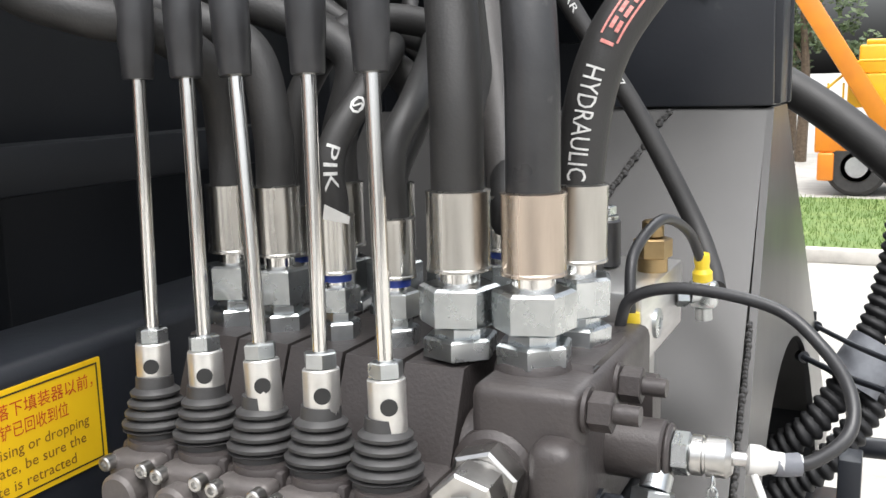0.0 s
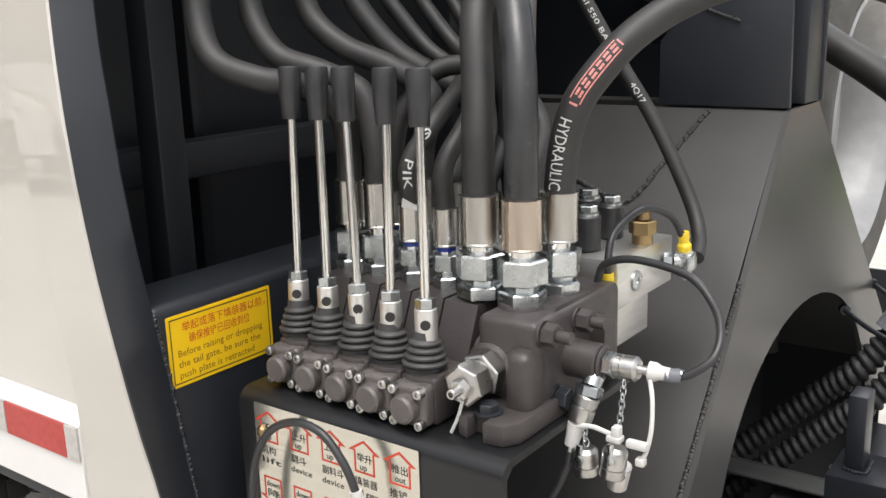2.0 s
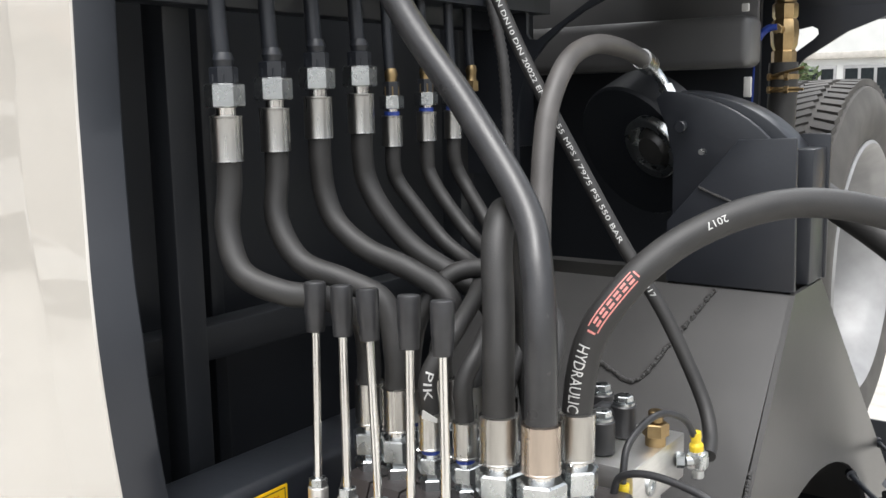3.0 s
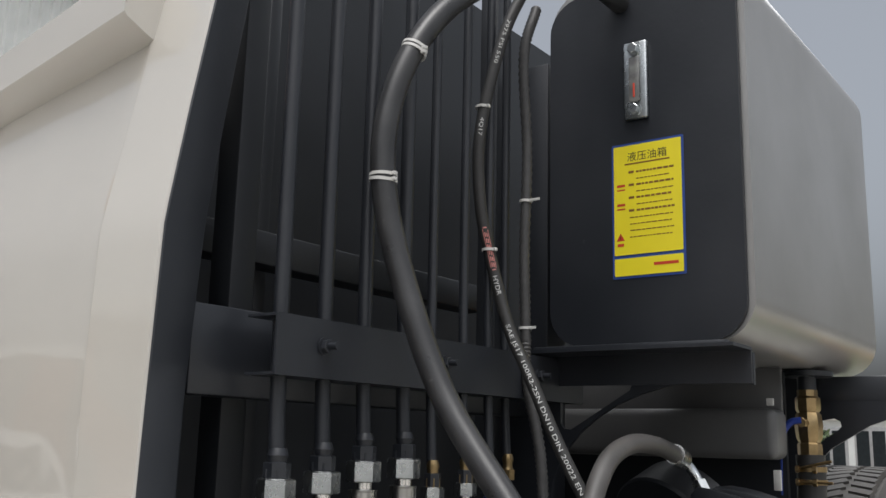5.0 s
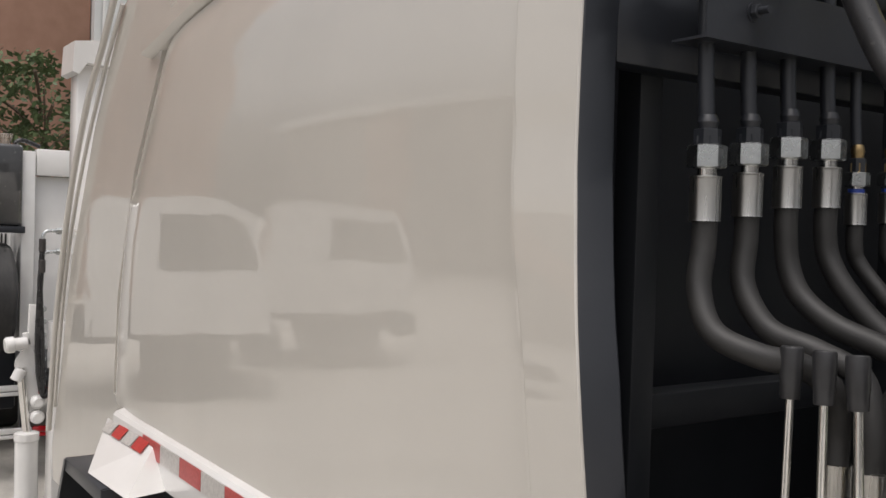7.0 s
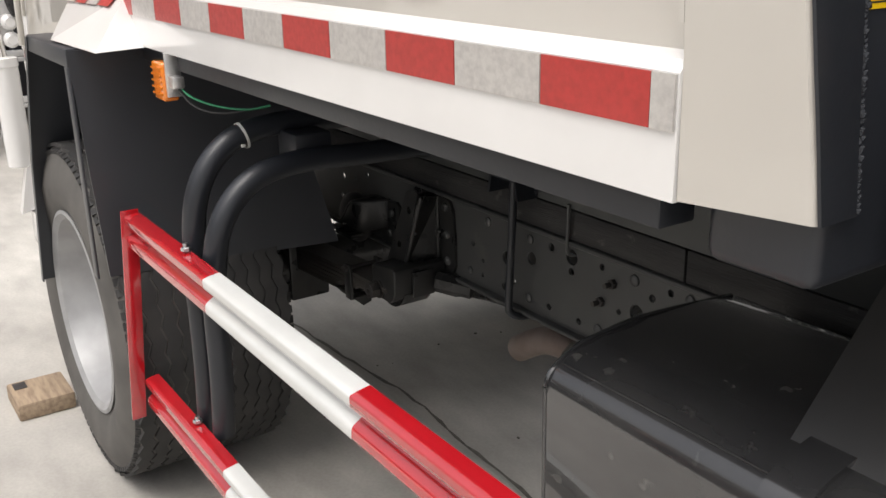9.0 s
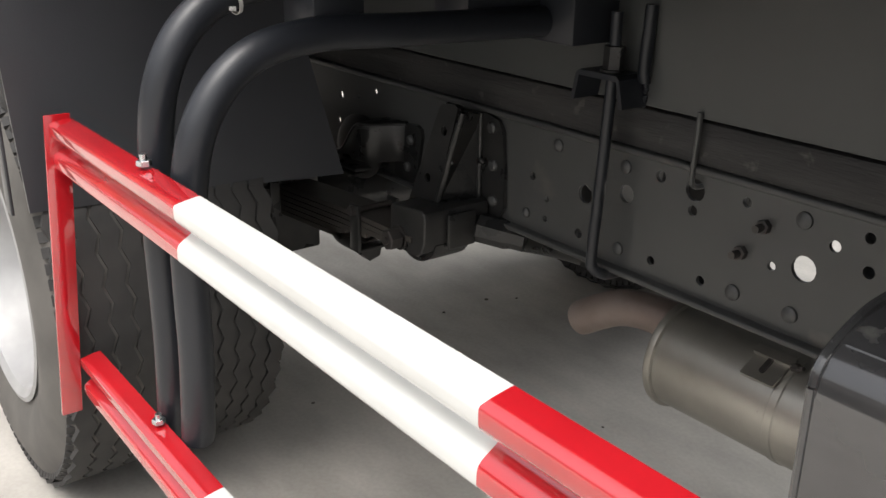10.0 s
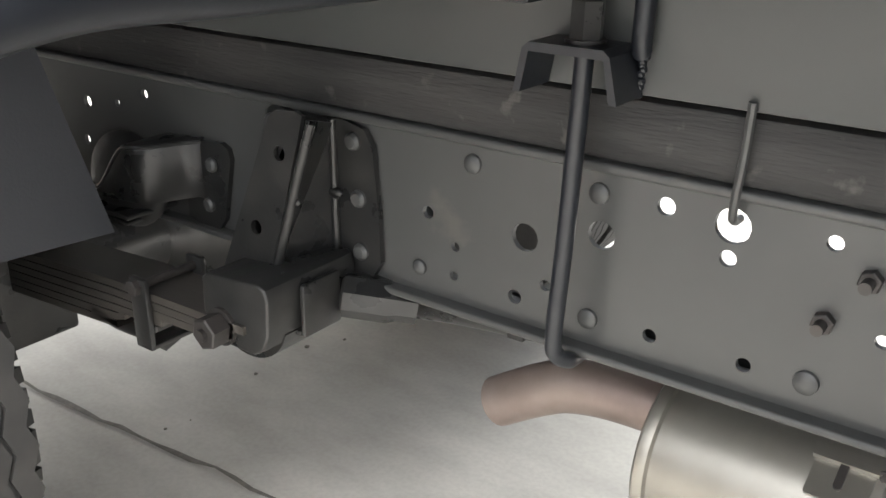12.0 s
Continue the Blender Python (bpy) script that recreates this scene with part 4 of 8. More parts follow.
for lo_, hi_ in (((-2.03, -0.114, 1.19), (-1.634, -0.108, 1.229)), ((-1.665, -0.114, 0.70), (-1.634, -0.108, 1.19))):
    bm = B()
    box(bm, lo_, hi_, 0.002)
    part("edge_lip", bm, M_FEND, FEND)
bm = B()
plate(bm, [(0.09, 1.20), (0.5, 1.20), (0.5, 0.40), (0.09, 0.40)], [], axes((-2.60, 0, 0), (0, 1, 0), (0, 0, 1)), 0.006)
part("mud_flap", bm, M_DARK, FEND)


def wheel(name, cx, cy, R, w, rim_r, mat_t, label, lugs=104, out=-1):
    th = thing(name, label, "wheel", (cx, cy, 0.0), "truck wheels")
    c0, c1 = (cx, cy, R), (cx, cy + out, R)
    bm = B()
    h = w / 2
    prof = [(-h * 0.86, rim_r + 0.008), (-h * 1.0, rim_r + 0.05), (-h * 1.06, (rim_r + R) / 2), (-h * 0.98, R - 0.055), (-h * 0.86, R - 0.018), (-h * 0.78, R - 0.006), (-h * 0.4, R), (h * 0.4, R), (h * 0.78, R - 0.006), (h * 0.86, R - 0.018), (h * 0.98, R - 0.055), (h * 1.06, (rim_r + R) / 2), (h, rim_r + 0.05), (h * 0.86, rim_r + 0.008)]
    lathe(bm, c0, c1, prof, 72, caps=False)
    ty = part("tyre", bm, mat_t, th, "dusty black rubber tyre")
    m, _ = frame_z(c0, c1)
    bm = B()
    for s in (-1, 1):
        for i in range(lugs):
            a = 2 * math.pi * i / lugs
            q = m @ Matrix.Rotation(a, 4, 'Z') @ Matrix.Translation((R - 0.022, 0, s * h * 0.79)) @ Matrix.Rotation(-s * 0.35, 4, 'Y')
            box(bm, (-0.034, -0.0095, -0.014), (0.012, 0.0095, 0.012), 0, m=q)
    part("shoulder_block_rest", bm, M_TYRE if mat_t is M_TYRE_D else mat_t, ty)["kind"] = "stuff"
    bm = B()
    for k in range(5):
        z0 = (k - 2) * h * 0.34
        n = 96
        prev = None
        for i in range(n + 1):
            a = 2 * math.pi * i / n
            zz = z0 + (0.0055 if i % 2 else -0.0055)
            ring = [m @ Vector((rr * math.cos(a), rr * math.sin(a), zz + dz)) for rr, dz in ((R - 0.005, -h * 0.150), (R + 0.004, -h * 0.142), (R + 0.004, h * 0.142), (R - 0.005, h * 0.150))]
            ring = [bm.verts.new(p) for p in ring]
            if prev:
                for q in range(3):
                    bm.faces.new((prev[q], prev[q + 1], ring[q + 1], ring[q]))
            prev = ring
    part("tread_ribs", bm, M_TYRE if mat_t is M_TYRE_D else mat_t, ty)
    bm = B()
    lathe(bm, c0, c1, [(-h * 0.8, rim_r * 0.93), (h * 0.3, rim_r * 0.9), (h * 0.7, rim_r * 0.95), (h * 0.86, rim_r + 0.010), (h * 0.93, rim_r + 0.014), (h * 0.95, rim_r + 0.004), (h * 0.86, rim_r - 0.012), (h * 0.5, rim_r * 0.90), (h * 0.34, rim_r * 0.86), (-h * 0.1, rim_r * 0.80), (-h * 0.2, rim_r * 0.62), (-h * 0.25, rim_r * 0.40), (h * 0.1, rim_r * 0.36), (h * 0.15, 0.0)], 48, caps=False)
    part("rim", bm, M_RIM, th, "silver painted steel rim")
    for i in range(8):
        bm = B()
        a = 2 * math.pi * i / 8
        p = m @ Vector((rim_r * 0.55 * math.cos(a), rim_r * 0.55 * math.sin(a), -h * 0.24))
        q = m @ Vector((rim_r * 0.55 * math.cos(a), rim_r * 0.55 * math.sin(a), -h * 0.24 + 0.03))
        hexnut(bm, p, q, 0.018)
        part("wheel_nut", bm, M_RUSTY, th)
    return th


wheel("dual_wheel", -2.05, 0.03, 0.468, 0.235, 0.275, M_TYRE_D, "outer dual rear wheel with a silver rim, standing on concrete")
wheel("dual_wheel", -2.05, 0.257, 0.468, 0.20, 0.275, M_TYRE, "inner dual rear wheel under the chassis")
wheel("dual_wheel", -2.05, 1.79, 0.468, 0.20, 0.275, M_TYRE, "inner dual rear wheel at the other axle end", out=1)
wheel("dual_wheel", -2.05, 2.02, 0.468, 0.235, 0.275, M_TYRE, "outer dual rear wheel at the other axle end", out=1)

# ---- fuel tank, muffler ----
FUEL = thing("fuel_tank", "glossy black rounded fuel tank with weld seams beside the chassis", "fuel tank", (0.0, 0.35, 0.5))
TANK_P = [(0.205, 0.46), (0.255, 0.42), (0.60, 0.42), (0.65, 0.46), (0.65, 0.83), (0.642, 0.862), (0.61, 0.886), (0.52, 0.897), (0.40, 0.900), (0.31, 0.894), (0.265, 0.887), (0.238, 0.877), (0.219, 0.863), (0.209, 0.848), (0.205, 0.83)]
bm = B()
plate(bm, TANK_P, [], axes((-0.405, 0, 0), (0, 1, 0), (0, 0, 1)), 1.3)
bmesh.ops.bevel(bm, geom=[e for e in bm.edges if len(e.link_faces) == 2 and e.calc_face_angle(0) > 0.5], offset=0.012, segments=3, profile=0.5, affect='EDGES')
part("shell", bm, M_TANK, FUEL)
MUFF = thing("muffler", "dull aluminised cylindrical muffler hung under the rail", "muffler", (-0.5, 0.85, 0.40))
bm = B()
lathe(bm, (-1.020, 0.85, 0.425), (0.2, 0.85, 0.425), [(0, 0.084), (0.001, 0.099), (0.005, 0.1045), (0.012, 0.1055), (0.018, 0.1035), (0.021, 0.0985), (0.247, 0.0985), (0.249, 0.1005), (0.262, 0.1005), (0.264, 0.0985), (0.95, 0.0985), (0.95, 0.0)], 48)
part("shell", bm, M_MUFF, MUFF)
bm = B()
tube(bm, [(-1.010, 0.85, 0.474), (-1.060, 0.85, 0.474), (-1.112, 0.85, 0.470), (-1.165, 0.85, 0.457), (-1.215, 0.85, 0.431), (-1.268, 0.85, 0.397)], 0.036, 8, 24, caps=False)
tube(bm, [(-1.10, 0.85, 0.472), (-1.165, 0.85, 0.457), (-1.215, 0.85, 0.431), (-1.268, 0.85, 0.397)], 0.033, 8, 24, caps=False)
part("tail_pipe", bm, M_PIPE, MUFF, "heat stained outlet pipe")
mC = axes((-0.830, 0.85 - 0.0995 * math.cos(radians(62)), 0.425 + 0.0995 * math.sin(radians(62))), (1, 0, 0), (0, math.sin(radians(62)), math.cos(radians(62))))
bm = B()
plate(bm, round_rect(0, -0.050, 0.062, 0.004, 0.003, 2), [], mC, 0.003)
hang = part("hanger_plate", bm, M_MUFF, MUFF)
bm = B()
plate(bm, round_rect(-0.004, -0.006, 0.068, 0.012, 0.003, 2), [], mC @ Matrix.Translation((0, 0, 0.003)), 0.007)
part("folded_lip", bm, M_MUFF, hang)
bm = B()
plate(bm, round_rect(0.026, -0.036, 0.035, 0.0, 0.004, 4), [], mC @ Matrix.Translation((0, 0, 0.0035)), 0.004)
part("hook", bm, M_RUSTY, hang, "brown steel hook")
bm = B()
lathe(bm, mC @ Vector((0.066, -0.002, 0.004)), mC @ Vector((0.09, -0.002, 0.012)), [(0, 0.007), (0.012, 0.007), (0.014, 0.004), (0.022, 0.004)], 6)
part("bolt", bm, M_RUSTY, hang)


# ---- control valve ----
VALVE = thing("control_valve", "grey-brown cast iron hydraulic control valve with five chrome levers", "control valve", (0.36, 0.33, 1.402))
for k in range(5):
    x = 0.216 + 0.0555 * k
    y = 0.0 - 0.004 * k
    # section casting
    bm = B()
    box(bm, (x - 0.0265, 0.205 + y, 1.404), (x + 0.0265, 0.47, 1.462), 0.006)
    plate(bm, [(0.262 + y, 1.44), (0.30 + y, 1.528), (0.445, 1.528), (0.47, 1.44)], [], axes((x - 0.026, 0, 0), (0, 1, 0), (0, 0, 1)), 0.050)
    sec = part("section", bm, M_CAST, VALVE)
    bm = B()
    lathe(bm, (x, 0.225 + y, 1.455), (x, 0.225 + y, 1.6), [(0, 0.027), (0.004, 0.0275), (0.008, 0.026)], 24)
    part("collar", bm, M_CAST, sec)
    # spool cap with its flange and screws
    bm = B()
    box(bm, (x - 0.0245, 0.186 + y, 1.406), (x + 0.0245, 0.209 + y, 1.458), 0.007, 3)
    cyl(bm, (x, 0.19 + y, 1.431), (x, 0.170 + y, 1.431), 0.0175, ch=0.003, seg=24)
    cap = part("spool_cap", bm, M_CAP, VALVE)
    for sx in (-1, 1):
        for sz in (-1, 1):
            bm = B()
            lathe(bm, (x + sx * 0.0185, 0.188 + y, 1.432 + sz * 0.0195), (x + sx * 0.0185, 0.1, 1.432 + sz * 0.0195), [(0, 0.0062), (0.009, 0.0062), (0.010, 0.005), (0.010, 0.003), (0.006, 0.003), (0.006, 0)], 12)
            part("cap_screw", bm, M_CHROME, cap)
    # lever
    bx, by, bz = x - 0.012 + 0.004 * k * 0.25, 0.236 - 0.004 * k, 1.549
    tops = ((0.199, 0.250), (0.246, 0.250), (0.290, 0.250), (0.361, 0.245), (0.415, 0.240))
    tx, ty = tops[k]
    base, top = Vector((bx, by, bz)), Vector((tx, ty, 1.815))
    foot = Vector((x - 0.008, 0.229 + y, 1.451))
    d = (top - base).normalized()
    bm = B()
    cyl(bm, base - d * 0.01, top - d * 0.06, 0.0058, seg=18)
    lev = part("lever", bm, M_ROD, VALVE, "polished chrome lever rod")
    bm = B()
    lathe(bm, top - d * 0.066, top, [(0, 0.0118), (0.002, 0.0125), (0.022, 0.0133), (0.026, 0.0142), (0.062, 0.0148), (0.0655, 0.0142), (0.067, 0.0125), (0.067, 0.0)], 28)
    part("knob", bm, M_KNOB, lev, "black plastic knob")
    bm = B()
    hexnut(bm, base - d * 0.012, base, 0.0128, 0.2 + 0.5 * k)
    part("lock_nut", bm, M_ZINC, lev)
    bm = B()
    lathe(bm, base - d * 0.052, base - d * 0.012, [(0, 0.0132), (0.001, 0.0138), (0.039, 0.0138), (0.040, 0.013)], 24)
    clev = part("clevis", bm, M_SATIN, lev, "turned steel clevis with a cross hole")
    # dark disc on the surface stands for the shade inside the cross hole
    bm = B()
    hp = base - d * 0.029
    hd = Vector((0.55, -0.83, 0)).normalized()
    lathe(bm, hp + hd * 0.0120, hp + hd * 0.03, [(0, 0.0062), (0.0024, 0.0062), (0.0024, 0.0)], 16)
    part("dark_hole_disc", bm, M_INK, clev)
    prof = [(0.0, 0.024), (0.026, 0.024), (0.028, 0.0275)]
    h = 0.028
    for q in range(4):
        r0 = 0.0270 - 0.0026 * q
        prof += [(h + 0.001, r0 - 0.004), (h + 0.003, r0 + 0.0005), (h + 0.0055, r0 + 0.001), (h + 0.0075, r0 - 0.001)]
        h += 0.0082
    prof += [(h + 0.001, 0.0155), (h + 0.010, 0.0150), (h + 0.011, 0.0)]
    bm = B()
    lathe(bm, foot - d * 0.012, foot + (base - foot).normalized() * 0.1, prof, 28)
    part("bellows", bm, M_BELLOWS, lev, "ribbed black rubber bellows")

# inlet section at the end of the bank
bm = B()
box(bm, (0.478, 0.255, 1.404), (0.562, 0.47, 1.528), 0.010, 3)
lathe(bm, (0.508, 0.312, 1.44), (0.508, 0.312, 1.6), [(0, 0.042), (0.03, 0.040), (0.09, 0.030), (0.094, 0.028)], 28)
lathe(bm, (0.522, 0.375, 1.44), (0.522, 0.375, 1.6), [(0, 0.038), (0.09, 0.028), (0.094, 0.026)], 28)
plate(bm, [(0.29, 1.49), (0.312, 1.533), (0.40, 1.533), (0.43, 1.49)], [], axes((0.50, 0, 0), (0, 1, 0), (0, 0, 1)), 0.055)
inlet = part("inlet_section", bm, M_CAST, VALVE)
bm = B()
box(bm, (0.528, 0.232, 1.415), (0.563, 0.28, 1.497), 0.013, 4)
part("lug", bm, M_CAST, inlet)
bm = B()
plate(bm, round_rect(0.385, 1.425, 0.415, 1.503, 0.014, 5), [], axes((0.560, 0, 0), (0, 1, 0), (0, 0, 1)), 0.022)
part("lug", bm, M_CAST, inlet)
bm = B()
lathe(bm, (0.497, 0.262, 1.462), (0.497, 0.1, 1.462), [(0, 0.034), (0.008, 0.033), (0.012, 0.028)], 28)
part("plug_boss", bm, M_CAST, inlet)
bm = B()
hexnut(bm, (0.497, 0.256, 1.462), (0.4975, 0.230, 1.4615), 0.0275, 0.3, 0.10)
cyl(bm, (0.4975, 0.230, 1.4615), (0.498, 0.222, 1.461), 0.0205, seg=24)
hexnut(bm, (0.498, 0.222, 1.461), (0.499, 0.194, 1.4605), 0.0255, 0.75, 0.10)
hexnut(bm, (0.499, 0.194, 1.46), (0.4995, 0.184, 1.459), 0.0125, 0.2)
lathe(bm, (0.4995, 0.184, 1.459), (0.500, 0.16, 1.459), [(0, 0.0065), (0.012, 0.0065), (0.014, 0.0055), (0.014, 0.0035), (0.004, 0.0035), (0.004, 0)], 14)
part("relief_plug", bm, M_CHROME, VALVE, "zinc plated hex relief plug")
bm = B()
cyl(bm, (0.556, 0.335, 1.465), (0.604, 0.335, 1.465), 0.0235, seg=28, ch=0.002)
cyl(bm, (0.604, 0.335, 1.465), (0.609, 0.335, 1.465), 0.0215, seg=28, ch=0.002)
part("pilot_boss", bm, M_CAST, VALVE)
for y, z in ((0.268, 1.514), (0.352, 1.508)):
    bm = B()
    cyl(bm, (0.562, y, z), (0.565, y, z), 0.0165, seg=22)
    hexnut(bm, (0.565, y, z), (0.582, y, z), 0.0142)
    cyl(bm, (0.582, y, z), (0.600, y, z), 0.0072, seg=14)
    part("tie_stud", bm, M_CAST, VALVE, "grey painted tie stud and nut")
bm = B()
cyl(bm, (0.562, 0.30, 1.425), (0.565, 0.30, 1.425), 0.0165, seg=22)
hexnut(bm, (0.565, 0.30, 1.425), (0.580, 0.30, 1.425), 0.0142)
part("tie_stud", bm, M_BLACK, VALVE)
bm = B()
plate(bm, [(0.487, 0.205), (0.497, 0.188), (0.512, 0.183), (0.512, 0.204), (0.532, 0.204), (0.532, 0.183), (0.558, 0.186), (0.570, 0.205), (0.572, 0.31), (0.487, 0.31)], [], axes((0, 0, 1.4025), (1, 0, 0), (0, 1, 0)), 0.026)
bmesh.ops.bevel(bm, geom=[e for e in bm.edges if len(e.link_faces) == 2 and e.calc_face_angle(0) > 1.2], offset=0.003, segments=2, profile=0.5, affect='EDGES')
part("foot", bm, M_CAST, VALVE)
bm = B()
hexnut(bm, (0.522, 0.212, 1.4285), (0.522, 0.212, 1.440), 0.0125)
cyl(bm, (0.522, 0.212, 1.4285), (0.522, 0.212, 1.4305), 0.018, seg=20)
part("foot_bolt", bm, M_BLACK, VALVE)
# test couplings at the pilot
def knurled(bm, a, b, r):
    """A plated coupling: collar, groove and knurled sleeve between two points."""
    _, L = frame_z(a, b)
    return lathe(bm, a, b, [(0, r * 0.93), (0.0015, r), (L * 0.30, r), (L * 0.32, r * 0.88), (L * 0.38, r * 0.88), (L * 0.40, r), (L * 0.86, r), (L * 0.90, r * 0.94), (L, r * 0.74), (L + 0.001, 0)], 26)


COUP = thing("test_coupling", "silver pressure test coupling with a white sleeve on the valve", "coupling", (0.63, 0.335, 1.45))
bm = B()
hexnut(bm, (0.609, 0.335, 1.4650), (0.622, 0.335, 1.4652), 0.0165)
part("nut", bm, M_ZINC, COUP)
bm = B()
knurled(bm, (0.622, 0.335, 1.4652), (0.652, 0.336, 1.4660), 0.0150)
cyl(bm, (0.650, 0.336, 1.4660), (0.664, 0.337, 1.4662), 0.0055, seg=14)
part("body", bm, M_CHROME, COUP)
bm = B()
lathe(bm, (0.661, 0.337, 1.4665), (0.700, 0.345, 1.4640), [(0, 0.006), (0.002, 0.0115), (0.010, 0.0115), (0.016, 0.0085), (0.026, 0.0080)], 18)
part("cap_sleeve", bm, M_TIE, COUP, "white nylon sleeve")
bm = B()
tube(bm, [(0.680, 0.340, 1.4645), (0.688, 0.344, 1.4635), (0.697, 0.348, 1.4640)], 0.0085, 5, 14)
part("shrink_sleeve", bm, M_TAPEG, COUP, "grey shrink sleeve")
bm = B()
tube(bm, [(0.668, 0.330, 1.458), (0.678, 0.315, 1.440), (0.682, 0.305, 1.41), (0.679, 0.300, 1.385), (0.674, 0.298, 1.372)], 0.0028, 8, 8)
box(bm, (0.668, 0.292, 1.366), (0.679, 0.303, 1.376), 0.002)
box(bm, (0.656, 0.291, 1.386), (0.682, 0.302, 1.396), 0.003)
part("strap", bm, M_TIE, COUP)
COUP2 = thing("test_coupling", "silver test coupling hanging under the pilot boss", "coupling", (0.595, 0.305, 1.38))
bm = B()
cyl(bm, (0.600, 0.325, 1.450), (0.599, 0.316, 1.440), 0.012, seg=20)
hexnut(bm, (0.599, 0.316, 1.442), (0.598, 0.312, 1.430), 0.0165)
part("nut", bm, M_ZINC, COUP2)
bm = B()
knurled(bm, (0.598, 0.312, 1.430), (0.590, 0.301, 1.396), 0.0150)
part("body", bm, M_CHROME, COUP2)
bm = B()
cyl(bm, (0.590, 0.300, 1.398), (0.584, 0.296, 1.370), 0.0115, 0.0085, seg=16)
part("cap_sleeve", bm, M_TIE, COUP2, "white nylon sleeve")
bm = B()
tube(bm, [(0.594, 0.292, 1.398), (0.612, 0.292, 1.402), (0.630, 0.292, 1.400), (0.646, 0.294, 1.396)], 0.0030, 6, 8)
box(bm, (0.634, 0.286, 1.390), (0.652, 0.300, 1.398), 0.002)
box(bm, (0.640, 0.287, 1.396), (0.650, 0.299, 1.410), 0.002)
part("strap", bm, M_TIE, COUP2, "white nylon cap strap")


def chain(p0, p1, n, name):
    th = thing(name, "fine steel link chain holding a coupling cap", "chain", p1, "cap chains")
    for i in range(n):
        a = Vector(p0).lerp(Vector(p1), i / (n - 1))
        bm = B()
        ring = [a + Vector((0.0034 * math.cos(t) * (1 if i % 2 else 0.1), 0.0034 * math.cos(t) * (0.1 if i % 2 else 1), 0.0060 * math.sin(t))) for t in [2 * math.pi * j / 10 for j in range(11)]]
        tube(bm, ring, 0.0010, 1, 6, smooth=False, caps=False)
        part("link", bm, M_ZINC, th)
    return th


chain((0.641, 0.318, 1.452), (0.644, 0.300, 1.400), 8, "cap_chain")
chain((0.600, 0.298, 1.398), (0.604, 0.296, 1.378), 4, "cap_chain")
for p, tip in (((0.643, 0.296, 1.383), (0.640, 0.292, 1.345)), ((0.603, 0.296, 1.372), (0.605, 0.296, 1.338))):
    cap = thing("coupling_cap", "knurled coupling cap hanging from its chain", "cap", tip, "coupling caps")
    bm = B()
    knurled(bm, tip, p, 0.0150)
    part("shell", bm, M_CHROME, cap)
    bm = B()
    box(bm, (p[0] - 0.004, p[1] - 0.016, p[2] - 0.014), (p[0] + 0.004, p[1] - 0.013, p[2] + 0.008), 0.001)
    lathe(bm, (p[0], p[1] - 0.013, p[2] - 0.012), (p[0], p[1] - 0.02, p[2] - 0.012), [(0, 0.006), (0.004, 0.006), (0.005, 0)], 14)
    part("link_plate", bm, M_ZINC, cap)
bm = B()
cyl(bm, (0.640, 0.315, 1.352), (0.634, 0.318, 1.318), 0.014, 0.012, seg=18, ch=0.002)
solo("pipe_end", bm, M_SATIN, "dull steel pipe end behind the hanging caps", "pipe end")

# ---- manifold block with solenoids ----
MANI = thing("manifold_block", "milled aluminium manifold block with solenoids and a brass fitting", "manifold block", (0.52, 0.55, 1.42))
bm = B()
box(bm, (0.47, 0.49, 1.478), (0.548, 0.672, 1.548), 0.003)
part("block", bm, M_ALU, MANI)
bm = B()
box(bm, (0.44, 0.46, 1.41), (0.528, 0.635, 1.4775), 0.003)
part("lower_block", bm, M_ALU, MANI)
bm = B()
box(bm, (0.40, 0.47, 1.47), (0.47, 0.665, 1.547), 0.003)
part("rear_block", bm, M_ALU, MANI)
bm = B()
lathe(bm, (0.5475, 0.545, 1.508), (0.6, 0.545, 1.508), [(0, 0.0145), (0.004, 0.0145), (0.005, 0.0125), (0.005, 0.006), (0.002, 0.006), (0.002, 0)], 24)
part("port_plug", bm, M_ZINC, MANI)
bm = B()
cyl(bm, (0.532, 0.600, 1.548), (0.532, 0.600, 1.562), 0.0150, seg=24)
hexnut(bm, (0.532, 0.600, 1.562), (0.532, 0.600, 1.582), 0.0195)
cyl(bm, (0.532, 0.600, 1.582), (0.532, 0.600, 1.600), 0.011, seg=20, ch=0.002)
part("brass_fitting", bm, M_BRASS, MANI, "brass hex fitting")
for i, (x, y) in enumerate(((0.482, 0.527), (0.478, 0.607), (0.425, 0.640))):
    bm = B()
    cyl(bm, (x, y, 1.549), (x, y, 1.598), 0.019, seg=22, ch=0.002)
    box(bm, (x - 0.045, y - 0.018, 1.556), (x, y + 0.018, 1.592), 0.003)
    sol = part("solenoid", bm, M_KNOB, MANI, "black solenoid coil")
    bm = B()
    cyl(bm, (x, y, 1.598), (x, y, 1.602), 0.0165, seg=20)
    hexnut(bm, (x, y, 1.602), (x, y, 1.612), 0.014)
    part("coil_nut", bm, M_ZINC, sol)
bm = B()
hexnut(bm, (0.548, 0.640, 1.515), (0.560, 0.645, 1.515), 0.012)
cyl(bm, (0.56, 0.645, 1.515), (0.572, 0.655, 1.515), 0.009, seg=14)
box(bm, (0.560, 0.645, 1.50), (0.588, 0.673, 1.528), 0.006)
part("elbow", bm, M_ZINC, MANI)

# ---- hose builder ----
PTS_OF = {}


